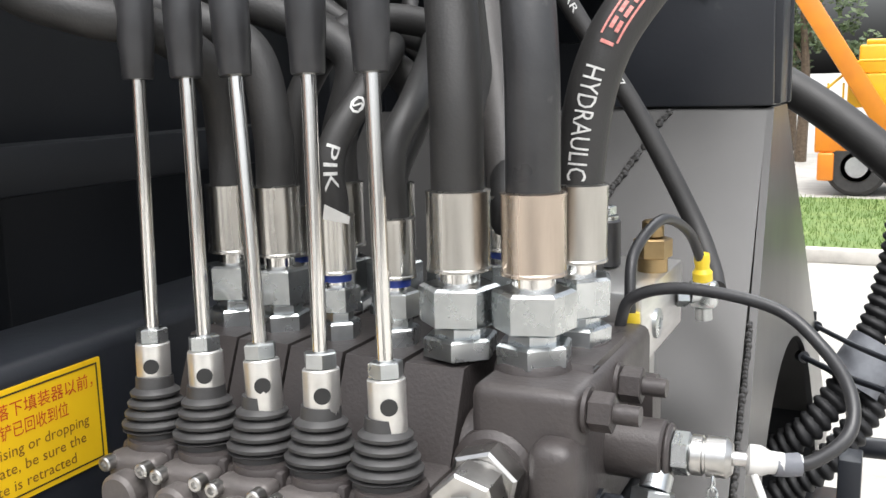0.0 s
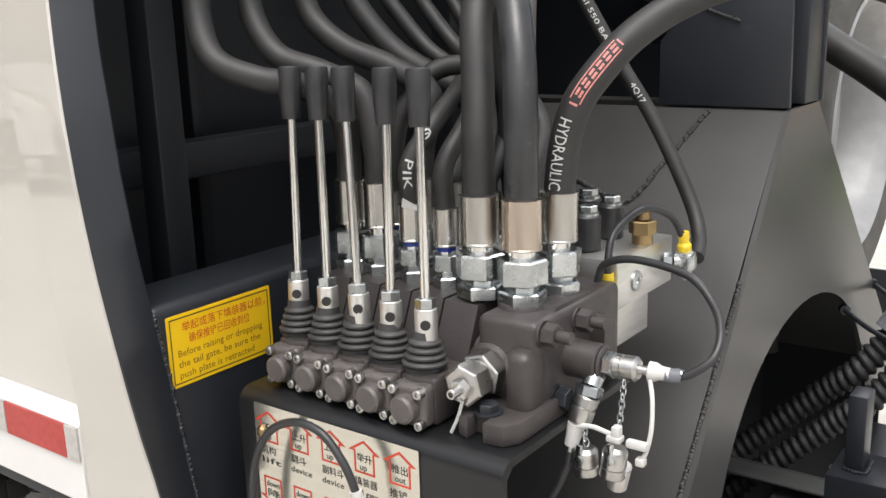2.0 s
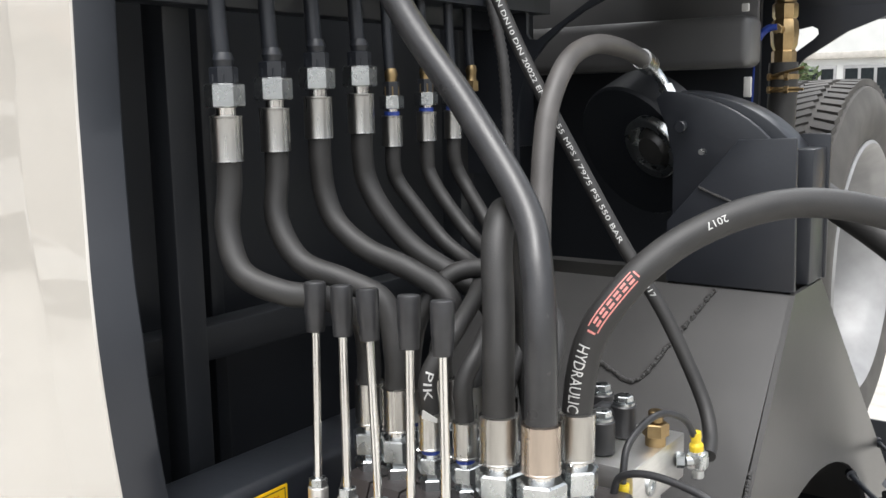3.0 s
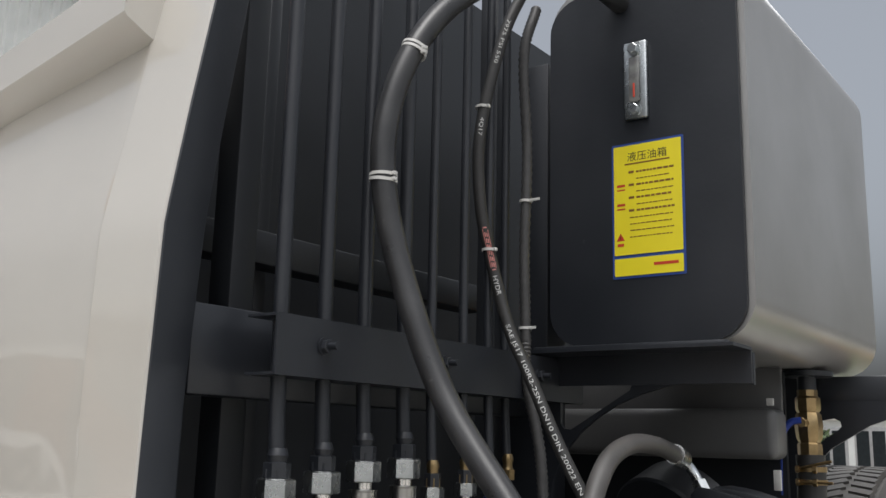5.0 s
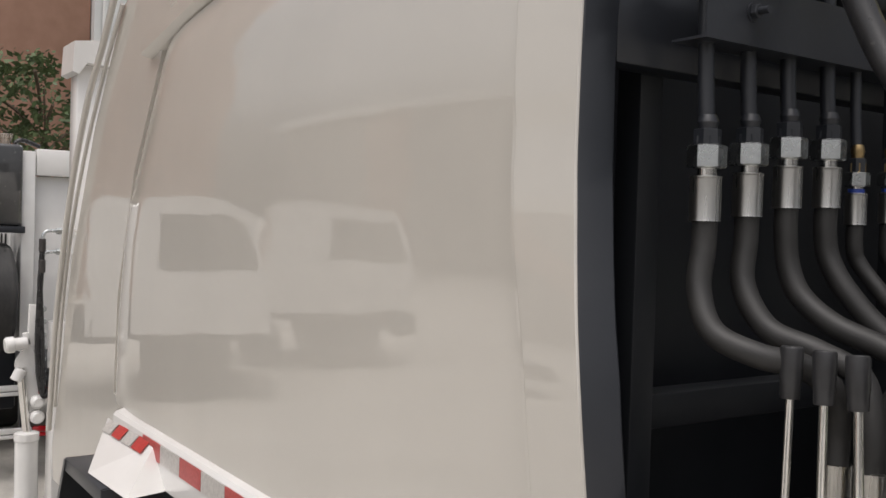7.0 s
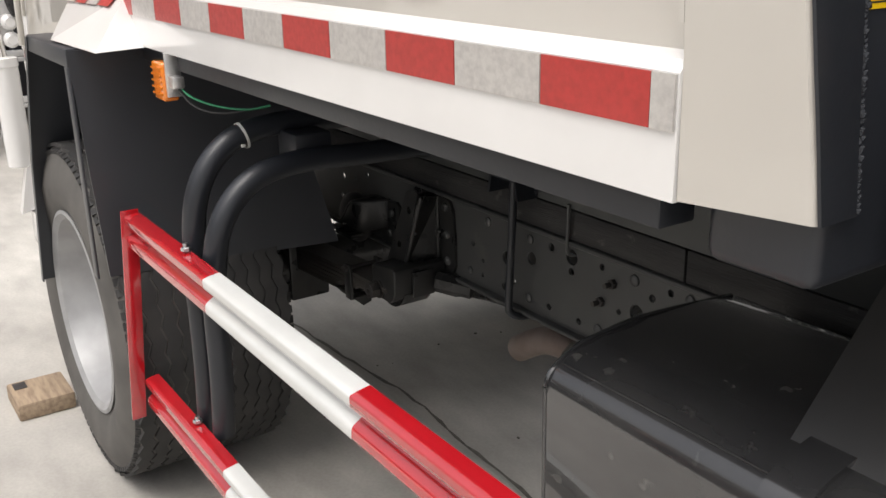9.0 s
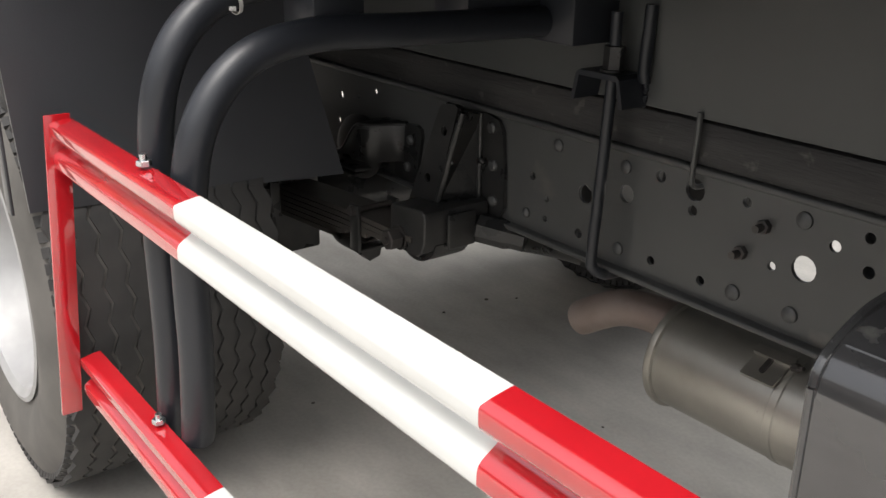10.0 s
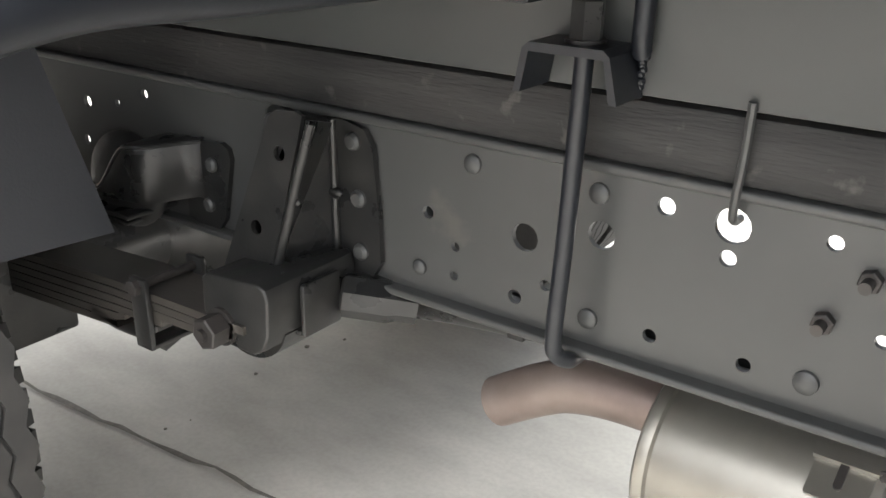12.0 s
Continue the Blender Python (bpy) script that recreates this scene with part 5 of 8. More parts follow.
def hose(label, pts, r, ends, mat_=None, n=10, ridge=0.0, top_mat=None, name="hydraulic_hose", category="hose", group="hydraulic hoses"):
    """ends: (which, kind, size) for 0 the first and -1 the last point."""
    th = thing(name, label, category, pts[0], group)
    PTS_OF[th.name] = pts
    hs = part("hose", tube(B(), pts, r, n, 20, ridge=ridge), mat_ or M_HOSE, th, angle=60)
    for which, kind in ends:
        a = Vector(pts[which])
        b_ = Vector(pts[1 if which == 0 else -2])
        d = (b_ - a).normalized()
        if kind == "none":
            continue
        big = r > 0.015
        fl = 0.062 if big else 0.05
        fr = r + 0.0042
        bm = B()
        lathe(bm, a - d * 0.004, b_, [(0, fr - 0.004), (0.001, fr + 0.0008), (0.003, fr + 0.0008), (0.004, fr), (fl - 0.003, fr), (fl, fr + 0.0006), (fl + 0.001, r + 0.001)], 12 if kind != "smooth" else 26, 0.2)
        part("ferrule", bm, M_CRIMP_W if kind == "warm" else M_CRIMP, th, "crimped steel ferrule")
        bm = B()
        cyl(bm, a - d * 0.014, a - d * 0.002, r * 0.80, seg=22)
        part("neck", bm, M_ROD, th)
        if kind == "blue":
            bm = B()
            cyl(bm, a - d * 0.010, a - d * 0.004, r * 0.98, seg=22)
            part("ring", bm, M_BLUE, th, "blue plastic ring")
        bm = B()
        nr = r * 1.56
        hexnut(bm, a - d * (0.046 if big else 0.036), a - d * 0.014, nr, 0.3 + which)
        part("nut", bm, M_ZINC, th, "zinc plated swivel nut")
        bm = B()
        e0 = 0.046 if big else 0.036
        lathe(bm, a - d * (e0 + 0.026), a - d * e0, [(0, r * 1.2), (0.002, r * 1.46), (0.016, r * 1.48), (0.018, r * 1.34), (0.018, r * 1.02), (0.027, r * 1.02)], 6, 0.7)
        if top_mat and which == 0:
            bm.free()
            bm = B()
            hexnut(bm, a - d * (e0 + 0.022), a - d * e0, r * 1.12, 0.1)
        part("adapter", bm, top_mat if top_mat and which == 0 else M_ZINC, th)
    return th


# steel pipes down from the roof, each ends in a hose
PIPE_Y = (0.224, 0.314, 0.402, 0.497, 0.569, 0.660, 0.739, 0.83)
PIPE_X = (0.072, 0.072, 0.074, 0.076, 0.080, 0.082, 0.082, 0.06)
PIPE_Z = (1.97, 1.979, 1.994, 1.998, 1.974, 1.979, 1.98, 1.985)
for i, (px, py, pz) in enumerate(zip(PIPE_X, PIPE_Y, PIPE_Z)):
    small = i > 3
    r = 0.0085 if small else 0.0115
    px -= 0.045 * 0
    th = thing("steel_pipe", "black painted vertical steel hydraulic pipe with a brazed fitting" if not small else "thin black painted vertical steel hydraulic pipe with fitting", "pipe", (px, py, pz), "hydraulic pipes")
    top = pz + (0.105 if not small else 0.085)
    bm = B()
    tube(bm, [(px, py, top), (px - 0.008, py, top + 0.15), (px - 0.012, py, top + 0.5), (px - 0.012, py, 3.5)], r, 4, 16)
    part("tube", bm, M_BLACK, th)
    bm = B()
    hexnut(bm, (px, py, top - 0.004), (px, py, top + 0.016), r * 1.55)
    lathe(bm, (px, py, top + 0.016), (px, py, top + 0.1), [(0, r * 1.25), (0.004, r * 1.1), (0.012, r * 1.12), (0.018, r * 1.3), (0.024, r * 1.15), (0.028, r)], 18)
    part("fitting", bm, M_BRASS if i in (4, 5, 7) else M_BLACK, th)


def down(i, rest, label, kind="crimp", end="crimp"):
    small = i > 3
    p = (PIPE_X[i], PIPE_Y[i], PIPE_Z[i] + (0.062 if not small else 0.05))
    q = (PIPE_X[i], PIPE_Y[i], PIPE_Z[i] - 0.03)
    return hose(label, [p, (p[0], p[1], p[2] - 0.045), q] + rest, 0.0172 if not small else 0.0128, ((0, kind), (-1, end)), top_mat=M_BLACK)


PORTS = ((0.204, 0.348, 1.597), (0.256, 0.346, 1.597), (0.322, 0.335, 1.587), (0.380, 0.333, 1.587), (0.447, 0.312, 1.602))
REAR = ((0.216, 0.43, 1.592), (0.272, 0.43, 1.592), (0.327, 0.43, 1.592), (0.383, 0.43, 1.592), (0.44, 0.43, 1.597))


def into(p, h=0.12):
    return [(p[0], p[1], p[2] + h), (p[0], p[1], p[2] + 0.05), p]


down(0, [(0.076, 0.213, 1.880), (0.106, 0.208, 1.826), (0.162, 0.228, 1.801), (0.198, 0.275, 1.788), (0.212, 0.325, 1.752)] + into(PORTS[0], 0.1), "thick black rubber hydraulic hose with a low bend towards the valve")
down(1, [(0.078, 0.304, 1.886), (0.120, 0.306, 1.828), (0.183, 0.328, 1.803), (0.235, 0.35, 1.772)] + into(PORTS[1], 0.105), "thick black rubber hydraulic hose behind the levers")
down(2, [(0.078, 0.405, 1.915), (0.100, 0.407, 1.870), (0.150, 0.416, 1.832), (0.222, 0.433, 1.803), (0.285, 0.436, 1.765)] + into(REAR[1], 0.10), "thick black rubber hydraulic hose sweeping to the rear ports")
down(3, [(0.082, 0.500, 1.925), (0.112, 0.504, 1.876), (0.168, 0.515, 1.819), (0.255, 0.525, 1.772), (0.32, 0.50, 1.73)] + into(REAR[2], 0.07), "thick black rubber hydraulic hose sweeping to the rear ports")
HP = down(4, [(0.084, 0.575, 1.92), (0.110, 0.583, 1.884), (0.165, 0.590, 1.824), (0.24, 0.575, 1.785), (0.31, 0.47, 1.775), (0.335, 0.38, 1.74)] + into(PORTS[2], 0.10), "thin printed hydraulic hose to a blue-ringed fitting", "blue", "blue")
down(5, [(0.086, 0.661, 1.925), (0.117, 0.664, 1.878), (0.180, 0.662, 1.815), (0.28, 0.60, 1.785), (0.36, 0.46, 1.775), (0.385, 0.37, 1.73)] + into(PORTS[3], 0.10), "thin hydraulic hose to a blue-ringed fitting", "blue", "blue")
down(6, [(0.086, 0.745, 1.925), (0.107, 0.748, 1.890), (0.168, 0.734, 1.818), (0.27, 0.64, 1.76), (0.37, 0.50, 1.72)] + into(REAR[3], 0.06), "thin hydraulic hose to the rear ports", "blue", "blue")
# wrapped hose from the fifth section that bends over to the back
A_PTS = into(PORTS[4], 0.12)[::-1] + [(0.438, 0.328, 1.79), (0.422, 0.350, 1.86), (0.408, 0.382, 1.896), (0.392, 0.425, 1.898), (0.382, 0.465, 1.85), (0.385, 0.485, 1.75), (0.40, 0.47, 1.66), (0.43, 0.44, 1.60)]
hose("dull black rubber hose with wrapped cover marks, bent over backwards", A_PTS, 0.0205, ((0, "smooth"),))
B_PTS = [(0.508, 0.312, 1.602), (0.508, 0.312, 1.65), (0.506, 0.315, 1.76), (0.490, 0.335, 1.84), (0.448, 0.374, 1.915), (0.345, 0.405, 2.035), (0.215, 0.410, 2.20), (0.135, 0.395, 2.40), (0.110, 0.380, 2.541), (0.111, 0.388, 2.658), (0.128, 0.430, 2.775), (0.150, 0.510, 2.880), (0.17, 0.65, 2.98), (0.2, 0.85, 3.06), (0.22, 1.1, 3.06)]
HB = hose("shiny thick black return hose climbing to the oil tank", B_PTS, 0.0205, ((0, "warm"),), M_HOSE_B)
C_PTS = [(0.522, 0.375, 1.602), (0.523, 0.375, 1.655), (0.530, 0.378, 1.72), (0.543, 0.383, 1.765), (0.562, 0.397, 1.800), (0.590, 0.430, 1.842), (0.625, 0.478, 1.876), (0.674, 0.534, 1.902), (0.725, 0.590, 1.912), (0.785, 0.645, 1.903), (0.86, 0.715, 1.87), (0.96, 0.80, 1.80), (1.1, 0.92, 1.68)]
HC = hose("black rubber pressure hose printed in white and red, arched outwards", C_PTS, 0.0195, ((0, "smooth"),), M_HOSE)
C2 = [(0.216, 0.43, 1.58), (0.216, 0.43, 1.66), (0.23, 0.44, 1.74), (0.27, 0.48, 1.80), (0.34, 0.53, 1.79), (0.40, 0.54, 1.72)] + into(REAR[4], 0.05)[1:]
hose("thin black hydraulic hose looping between rear ports", C2, 0.0145, ((0, "blue"), (-1, "blue")))
# printed thin hose from the tank top to the manifold
T_PTS = [(0.12, 0.80, 3.05), (0.10, 0.74, 2.92), (0.075, 0.70, 2.72), (0.072, 0.705, 2.58), (0.085, 0.725, 2.47), (0.12, 0.735, 2.34), (0.155, 0.735, 2.27), (0.23, 0.735, 2.12), (0.31, 0.74, 1.98), (0.40, 0.755, 1.82), (0.475, 0.765, 1.70), (0.54, 0.755, 1.585), (0.568, 0.725, 1.535), (0.582, 0.68, 1.515)]
HT = hose("thin black hose printed with white figures, down to the manifold", T_PTS, 0.0115, ((0, "none"),), M_HOSE)
G_PTS = [(0.44, 0.43, 1.60), (0.43, 0.45, 1.66), (0.405, 0.495, 1.73), (0.374, 0.540, 1.829), (0.348, 0.595, 1.969), (0.340, 0.632, 2.045), (0.335, 0.70, 2.11), (0.330, 0.796, 2.137), (0.318, 0.92, 2.136), (0.304, 1.02, 2.125), (0.291, 1.10, 2.113)]
HG = hose("grey worn rubber hose arched back to the arm", G_PTS, 0.0165, ((0, "none"),), M_HOSE_G)
bm = B()
cyl(bm, (0.302, 1.045, 2.121), (0.290, 1.108, 2.111), 0.0195, seg=20)
part("ferrule", bm, M_CRIMP, HG)
bm = B()
tube(bm, [(0.291, 1.10, 2.112), (0.292, 1.118, 2.106), (0.305, 1.128, 2.085), (0.325, 1.12, 2.055)], 0.010, 6, 14)
hexnut(bm, (0.316, 1.124, 2.068), (0.332, 1.117, 2.043), 0.016)
part("end_fitting", bm, M_ZINC, HG)
# ribbed conduit beside the pipes
K_PTS = [(0.10, 0.86, 3.02), (0.095, 0.82, 2.9), (0.098, 0.83, 2.7), (0.096, 0.826, 2.5), (0.098, 0.829, 2.35), (0.105, 0.825, 2.25), (0.13, 0.83, 2.12), (0.145, 0.82, 2.0), (0.16, 0.80, 1.88), (0.20, 0.76, 1.76), (0.27, 0.70, 1.68)]
hose("ribbed black plastic conduit for cables", K_PTS, 0.0090, ((0, "none"),), M_BELLOWS, n=24, ridge=0.0024, name="cable_conduit", category="conduit", group="")
# thin test hoses
def test_hose(pts, label):
    th = hose(label, pts, 0.0052, ((0, "none"),), M_KNOB, name="test_hose", category="hose", group="thin test hoses")
    for a, b in ((pts[0], pts[1]), (pts[-1], pts[-2])):
        d = (Vector(b) - Vector(a)).normalized()
        bm = B()
        lathe(bm, Vector(a) - d * 0.002, Vector(a) + d, [(0, 0.0050), (0.001, 0.0062), (0.012, 0.0062), (0.014, 0.0054)], 14)
        part("ferrule", bm, M_ZINC, th)
    return th


th = test_hose([(0.543, 0.470, 1.518), (0.540, 0.476, 1.55), (0.538, 0.500, 1.585), (0.549, 0.564, 1.606), (0.562, 0.628, 1.585), (0.571, 0.656, 1.548), (0.572, 0.660, 1.538)], "thin black test hose with yellow sleeves at both ends")
for p, q in (((0.543, 0.470, 1.505), (0.542, 0.472, 1.535)), ((0.572, 0.659, 1.528), (0.571, 0.656, 1.556))):
    bm = B()
    lathe(bm, p, q, [(0, 0.0095), (0.002, 0.0105), (0.010, 0.0105), (0.014, 0.0075), (0.018, 0.0075), (0.022, 0.0085), (0.030, 0.008)], 18)
    part("sleeve", bm, M_YEL, th, "yellow plastic sleeve")
    bm = B()
    d = (Vector(q) - Vector(p)).normalized()
    hexnut(bm, Vector(p) - d * 0.028, Vector(p) + d * 0.001, 0.0135)
    part("nut", bm, M_ZINC, th)
    bm = B()
    cyl(bm, Vector(p) - d * 0.042, Vector(p) - d * 0.028, 0.009, seg=16)
    part("stub", bm, M_ZINC, th)
test_hose([(0.536, 0.455, 1.40), (0.533, 0.452, 1.47), (0.538, 0.452, 1.53), (0.551, 0.452, 1.555), (0.596, 0.450, 1.565), (0.667, 0.440, 1.556), (0.706, 0.420, 1.531), (0.727, 0.390, 1.508), (0.728, 0.365, 1.485), (0.706, 0.352, 1.466), (0.688, 0.350, 1.462)], "thin black test hose in a wide loop to the coupling")
test_hose([(0.584, 0.296, 1.374), (0.582, 0.293, 1.350), (0.572, 0.290, 1.32), (0.556, 0.288, 1.28), (0.545, 0.29, 1.18), (0.545, 0.3, 1.05)], "thin black test hose hanging from the lower coupling")

# ties
def tie(p, axis, r, label="white nylon cable tie round a hose", tail=0.0):
    th = thing("cable_tie", label, "cable tie", p, "cable ties")
    p, axis = Vector(p), Vector(axis).normalized()
    bm = B()
    lathe(bm, p - axis * 0.0025, p + axis, [(0, r + 0.0002), (0, r + 0.0022), (0.005, r + 0.0022), (0.005, r + 0.0002)], 22, caps=False)
    part("band", bm, M_TIE, th)
    bm = B()
    side = axis.cross(Vector((0.6, -0.8, 0))).normalized()
    front = Vector((0.75, -0.65, 0)).normalized()
    c = p + side * (r * 0.7) + front * (r * 0.8)
    box(bm, c - Vector((0.004, 0.004, 0.003)), c + Vector((0.004, 0.004, 0.003)), 0.001)
    part("head", bm, M_TIE, th)
    if tail:
        bm = B()
        q = p + front * r * 0.6
        box(bm, q + Vector((-0.012, -0.001, -0.0025)), q + Vector((tail, 0.001, 0.0025)), 0.0006)
        part("tail", bm, M_TIE, th)
    return th


tie((0.110, 0.380, 2.541), (0, 0, 1), 0.0205)
tie((0.110, 0.380, 2.533), (0.1, 0, 1), 0.0205)
tie((0.127, 0.427, 2.768), (0.2, 0.4, 1), 0.0205)
tie((0.127, 0.424, 2.760), (0.2, 0.4, 1), 0.0205)
tie((0.083, 0.722, 2.485), (0, 0, 1), 0.0115)
tie((0.076, 0.702, 2.76), (0, 0, 1), 0.0115)
tie((0.097, 0.828, 2.35), (0, 0, 1), 0.010, tail=0.022)
tie((0.097, 0.827, 2.60), (0, 0, 1), 0.010, tail=0.03)


# ---- stickers ----
def sheet(parent, name, m, w, h, mat_, lift=0.0, label="", r=0.002):
    bm = B()
    plate(bm, round_rect(0, 0, w, h, r, 3), [], m @ Matrix.Translation((0, 0, lift)), 0.0008)
    return part(name, bm, mat_, parent, label)


def lines_on(parent, m, rects, mat_, lift, name="printed_bar"):
    bm = B()
    for x0, y0, x1, y1 in rects:
        vs = [bm.verts.new(m @ Vector((x_, y_, lift))) for x_, y_ in ((x0, y0), (x1, y0), (x1, y1), (x0, y1))]
        bm.faces.new(vs)
    return part(name, bm, mat_, parent)


def border(w, h, d, t):
    return [(d, d, w - d, d + t), (d, h - d - t, w - d, h - d), (d, d + t, d + t, h - d - t), (w - d - t, d + t, w - d, h - d - t)]


WARN = thing("warning_sticker", "yellow warning sticker with red Chinese and English text on the sill", "sticker", (0.101, 0.1, 1.405))
mW = axes((0.1004, 0.094, 1.404), (0, 1, 0), (0, 0.02, 1))
sheet(WARN, "film", mW, 0.183, 0.099, M_STK)
lines_on(WARN, mW, border(0.183, 0.099, 0.0045, 0.0016), M_INK, 0.0012, "frame_line")
for text, s, x_, y_, w, mt in (("举起或落下填装器以前，", 0.0145, 0.024, 0.075, 0.148, M_REDINK), ("确保推铲已回收到位", 0.0145, 0.034, 0.0575, 0.108, M_REDINK),
                               ("Before raising or dropping", 0.0135, 0.014, 0.041, 0.150, M_BROWNINK), ("the tail gate, be sure the", 0.0135, 0.014, 0.026, 0.145, M_BROWNINK), ("push plate is retracted", 0.0135, 0.014, 0.011, 0.132, M_BROWNINK)):
    write(WARN, text, s, mW @ Matrix.Translation((x_, y_, 0.0012)), mt, w)

TANKSTK = thing("tank_sticker", "yellow oil tank sticker with blue border, small text and warning triangle", "sticker", (0.27, 1.017, 2.465))
mT = axes((0.19, 1.0175, 2.465), (1, 0, 0), (0, 0, 1))
sheet(TANKSTK, "border", mT, 0.157, 0.283, M_BLUEFILM, 0.0, "blue border", 0.003)
sheet(TANKSTK, "film", mT @ Matrix.Translation((0.005, 0.048, 0)), 0.147, 0.230, M_STK2, 0.0012)
sheet(TANKSTK, "strip", mT @ Matrix.Translation((0.005, 0.005, 0)), 0.147, 0.036, M_STK2, 0.0012)
write(TANKSTK, "液压油箱", 0.021, mT @ Matrix.Translation((0.035, 0.245, 0.0024)), M_INK, 0.087)
rects = [(0.030, 0.2365, 0.128, 0.2395)]
rnd = random.Random(4)
reds = []
for row in range(11):
    y_ = 0.218 - 0.0135 * row
    if row in (2, 5):
        reds.append((0.012, y_, 0.030, y_ + 0.005))
        reds.append((0.012, y_ - 0.008, 0.030, y_ - 0.005))
    if row % 2 == 0 and row < 7:
        rects.append((0.038, y_, 0.050, y_ + 0.005))
    k_ = 0.055 if row < 7 else 0.04
    while k_ < 0.135:
        w = rnd.uniform(0.004, 0.012)
        if k_ + w < 0.138:
            rects.append((k_, y_, k_ + w, y_ + (0.0042 if row % 2 == 0 and row < 7 else 0.0022)))
        k_ += w + 0.0018
lines_on(TANKSTK, mT, rects, M_BROWNINK, 0.0024)
reds.append((0.09, 0.022, 0.142, 0.028))
lines_on(TANKSTK, mT, reds, M_REDINK, 0.0024)
bm = B()
bm.faces.new([bm.verts.new(mT @ Vector(p)) for p in ((0.010, 0.078, 0.0024), (0.028, 0.078, 0.0024), (0.019, 0.094, 0.0024))])
part("triangle", bm, M_REDINK, TANKSTK)
lines_on(TANKSTK, mT, [(0.0182, 0.082, 0.0198, 0.089), (0.0182, 0.0795, 0.0198, 0.081)], M_INK, 0.0034)
lines_on(TANKSTK, mT, [(0.012, 0.066, 0.026, 0.072)], M_REDINK, 0.0024)

# sight gauge on the tank's end
GAUGE = thing("sight_gauge", "chrome oil sight gauge with a clear tube and two bolts", "gauge", (0.25, 1.01, 2.80))
bm = B()
box(bm, (0.224, 1.006, 2.795), (0.276, 1.0178, 2.965), 0.004, 3)
part("frame", bm, M_ZINC, GAUGE)
bm = B()
box(bm, (0.238, 1.000, 2.83), (0.262, 1.0058, 2.93), 0.003)
part("window", bm, M_GAUGEW, GAUGE, "cloudy window")
bm = B()
cyl(bm, (0.25, 1.0002, 2.84), (0.25, 1.0002, 2.87), 0.0022, seg=12)
part("red_line", bm, M_REDINK, GAUGE)
for z in (2.814, 2.946):
    bm = B()
    cyl(bm, (0.25, 1.006, z), (0.25, 1.003, z), 0.014, seg=22)
    hexnut(bm, (0.25, 1.003, z), (0.25, 0.992, z), 0.0115)
    part("bolt", bm, M_ZINC, GAUGE)

# control placard
PLAC = thing("control_placard", "brushed steel placard with red arrows for each lever, screwed to stand", "placard", (0.33, 0.149, 1.2))
mP = axes((0.196, 0.1488, 1.205), (1, 0, 0), (0, 0, 1))
sheet(PLAC, "plate", mP, 0.272, 0.186, M_PLACARD, 0.0)


def house(cx, cy, up):
    pts = [(0, 0.022), (0.025, 0.006), (0.016, 0.006), (0.016, -0.022), (-0.016, -0.022), (-0.016, 0.006), (-0.025, 0.006)]
    inn = [(0, 0.0185), (0.017, 0.0075), (0.0135, 0.0075), (0.0135, -0.0195), (-0.0135, -0.0195), (-0.0135, 0.0075), (-0.017, 0.0075)]
    s = 1 if up else -1
    bm = B()
    o = [bm.verts.new(mP @ Vector((cx + x_, cy + s * y_, 0.0012))) for x_, y_ in pts]
    q = [bm.verts.new(mP @ Vector((cx + x_, cy + s * y_, 0.0012))) for x_, y_ in inn]
    for i_ in range(7):
        bm.faces.new((o[i_], o[(i_ + 1) % 7], q[(i_ + 1) % 7], q[i_]))
    part("arrow", bm, M_REDINK, PLAC, "red outline arrow")


for i_, (zh, en, zh2, en2, dn, dnz) in enumerate((("升", "up", "机构", "lift", "down", "降"), ("上升", "up", "翻斗", "device", "down", "下降"), ("上升", "up", "副料斗", "device", "down", "下翻"), ("举升", "up", "填装器", "tail gate", "down", "下降"), ("推出", "out", "推铲", "push plate", "in", "收回"))):
    cx = 0.022 + 0.0545 * i_ + 0.003
    house(cx, 0.156, True)
    house(cx, 0.062, False)
    write(PLAC, zh, 0.0125, mP @ Matrix.Translation((cx - 0.012, 0.150, 0.0012)), M_INK, 0.024)
    write(PLAC, en, 0.012, mP @ Matrix.Translation((cx - 0.008, 0.1385, 0.0012)), M_INK)
    write(PLAC, zh2, 0.0125, mP @ Matrix.Translation((cx - 0.017, 0.118, 0.0012)), M_INK, 0.036 if len(zh2) > 2 else 0.027)
    write(PLAC, en2, 0.0115, mP @ Matrix.Translation((cx - 0.018, 0.104, 0.0012)), M_INK, 0.037)
    write(PLAC, dn, 0.012, mP @ Matrix.Translation((cx - 0.012, 0.070, 0.0012)), M_INK, 0.024)
    write(PLAC, dnz, 0.0125, mP @ Matrix.Translation((cx - 0.012, 0.056, 0.0012)), M_INK, 0.024)
for x_, z_ in ((0.2105, 1.352), (0.457, 1.318)):
    bm = B()
    lathe(bm, (x_, 0.1478, z_), (x_, 0.1, z_), [(-0.002, 0.0095), (0.003, 0.009), (0.006, 0.006), (0.0075, 0.0)], 8)
    part("screw", bm, M_BRASS, PLAC, "brass screw")
LOOP = test_hose([(0.205, 0.12, 1.16), (0.213, 0.118, 1.265), (0.229, 0.116, 1.332), (0.262, 0.114, 1.379), (0.308, 0.112, 1.402), (0.350, 0.112, 1.399), (0.380, 0.113, 1.372), (0.397, 0.115, 1.338), (0.405, 0.118, 1.30)], "thin black cable looped in front of the placard")
bm = B()
cyl(bm, (0.398, 0.115, 1.336), (0.409, 0.119, 1.285), 0.0075, seg=14)
part("end_sleeve", bm, M_TIE, LOOP, "clear white end sleeve")
bm = B()
tube(bm, [(0.502, 0.190, 1.446), (0.496, 0.189, 1.425), (0.487, 0.187, 1.404)], 0.0022, 4, 6)
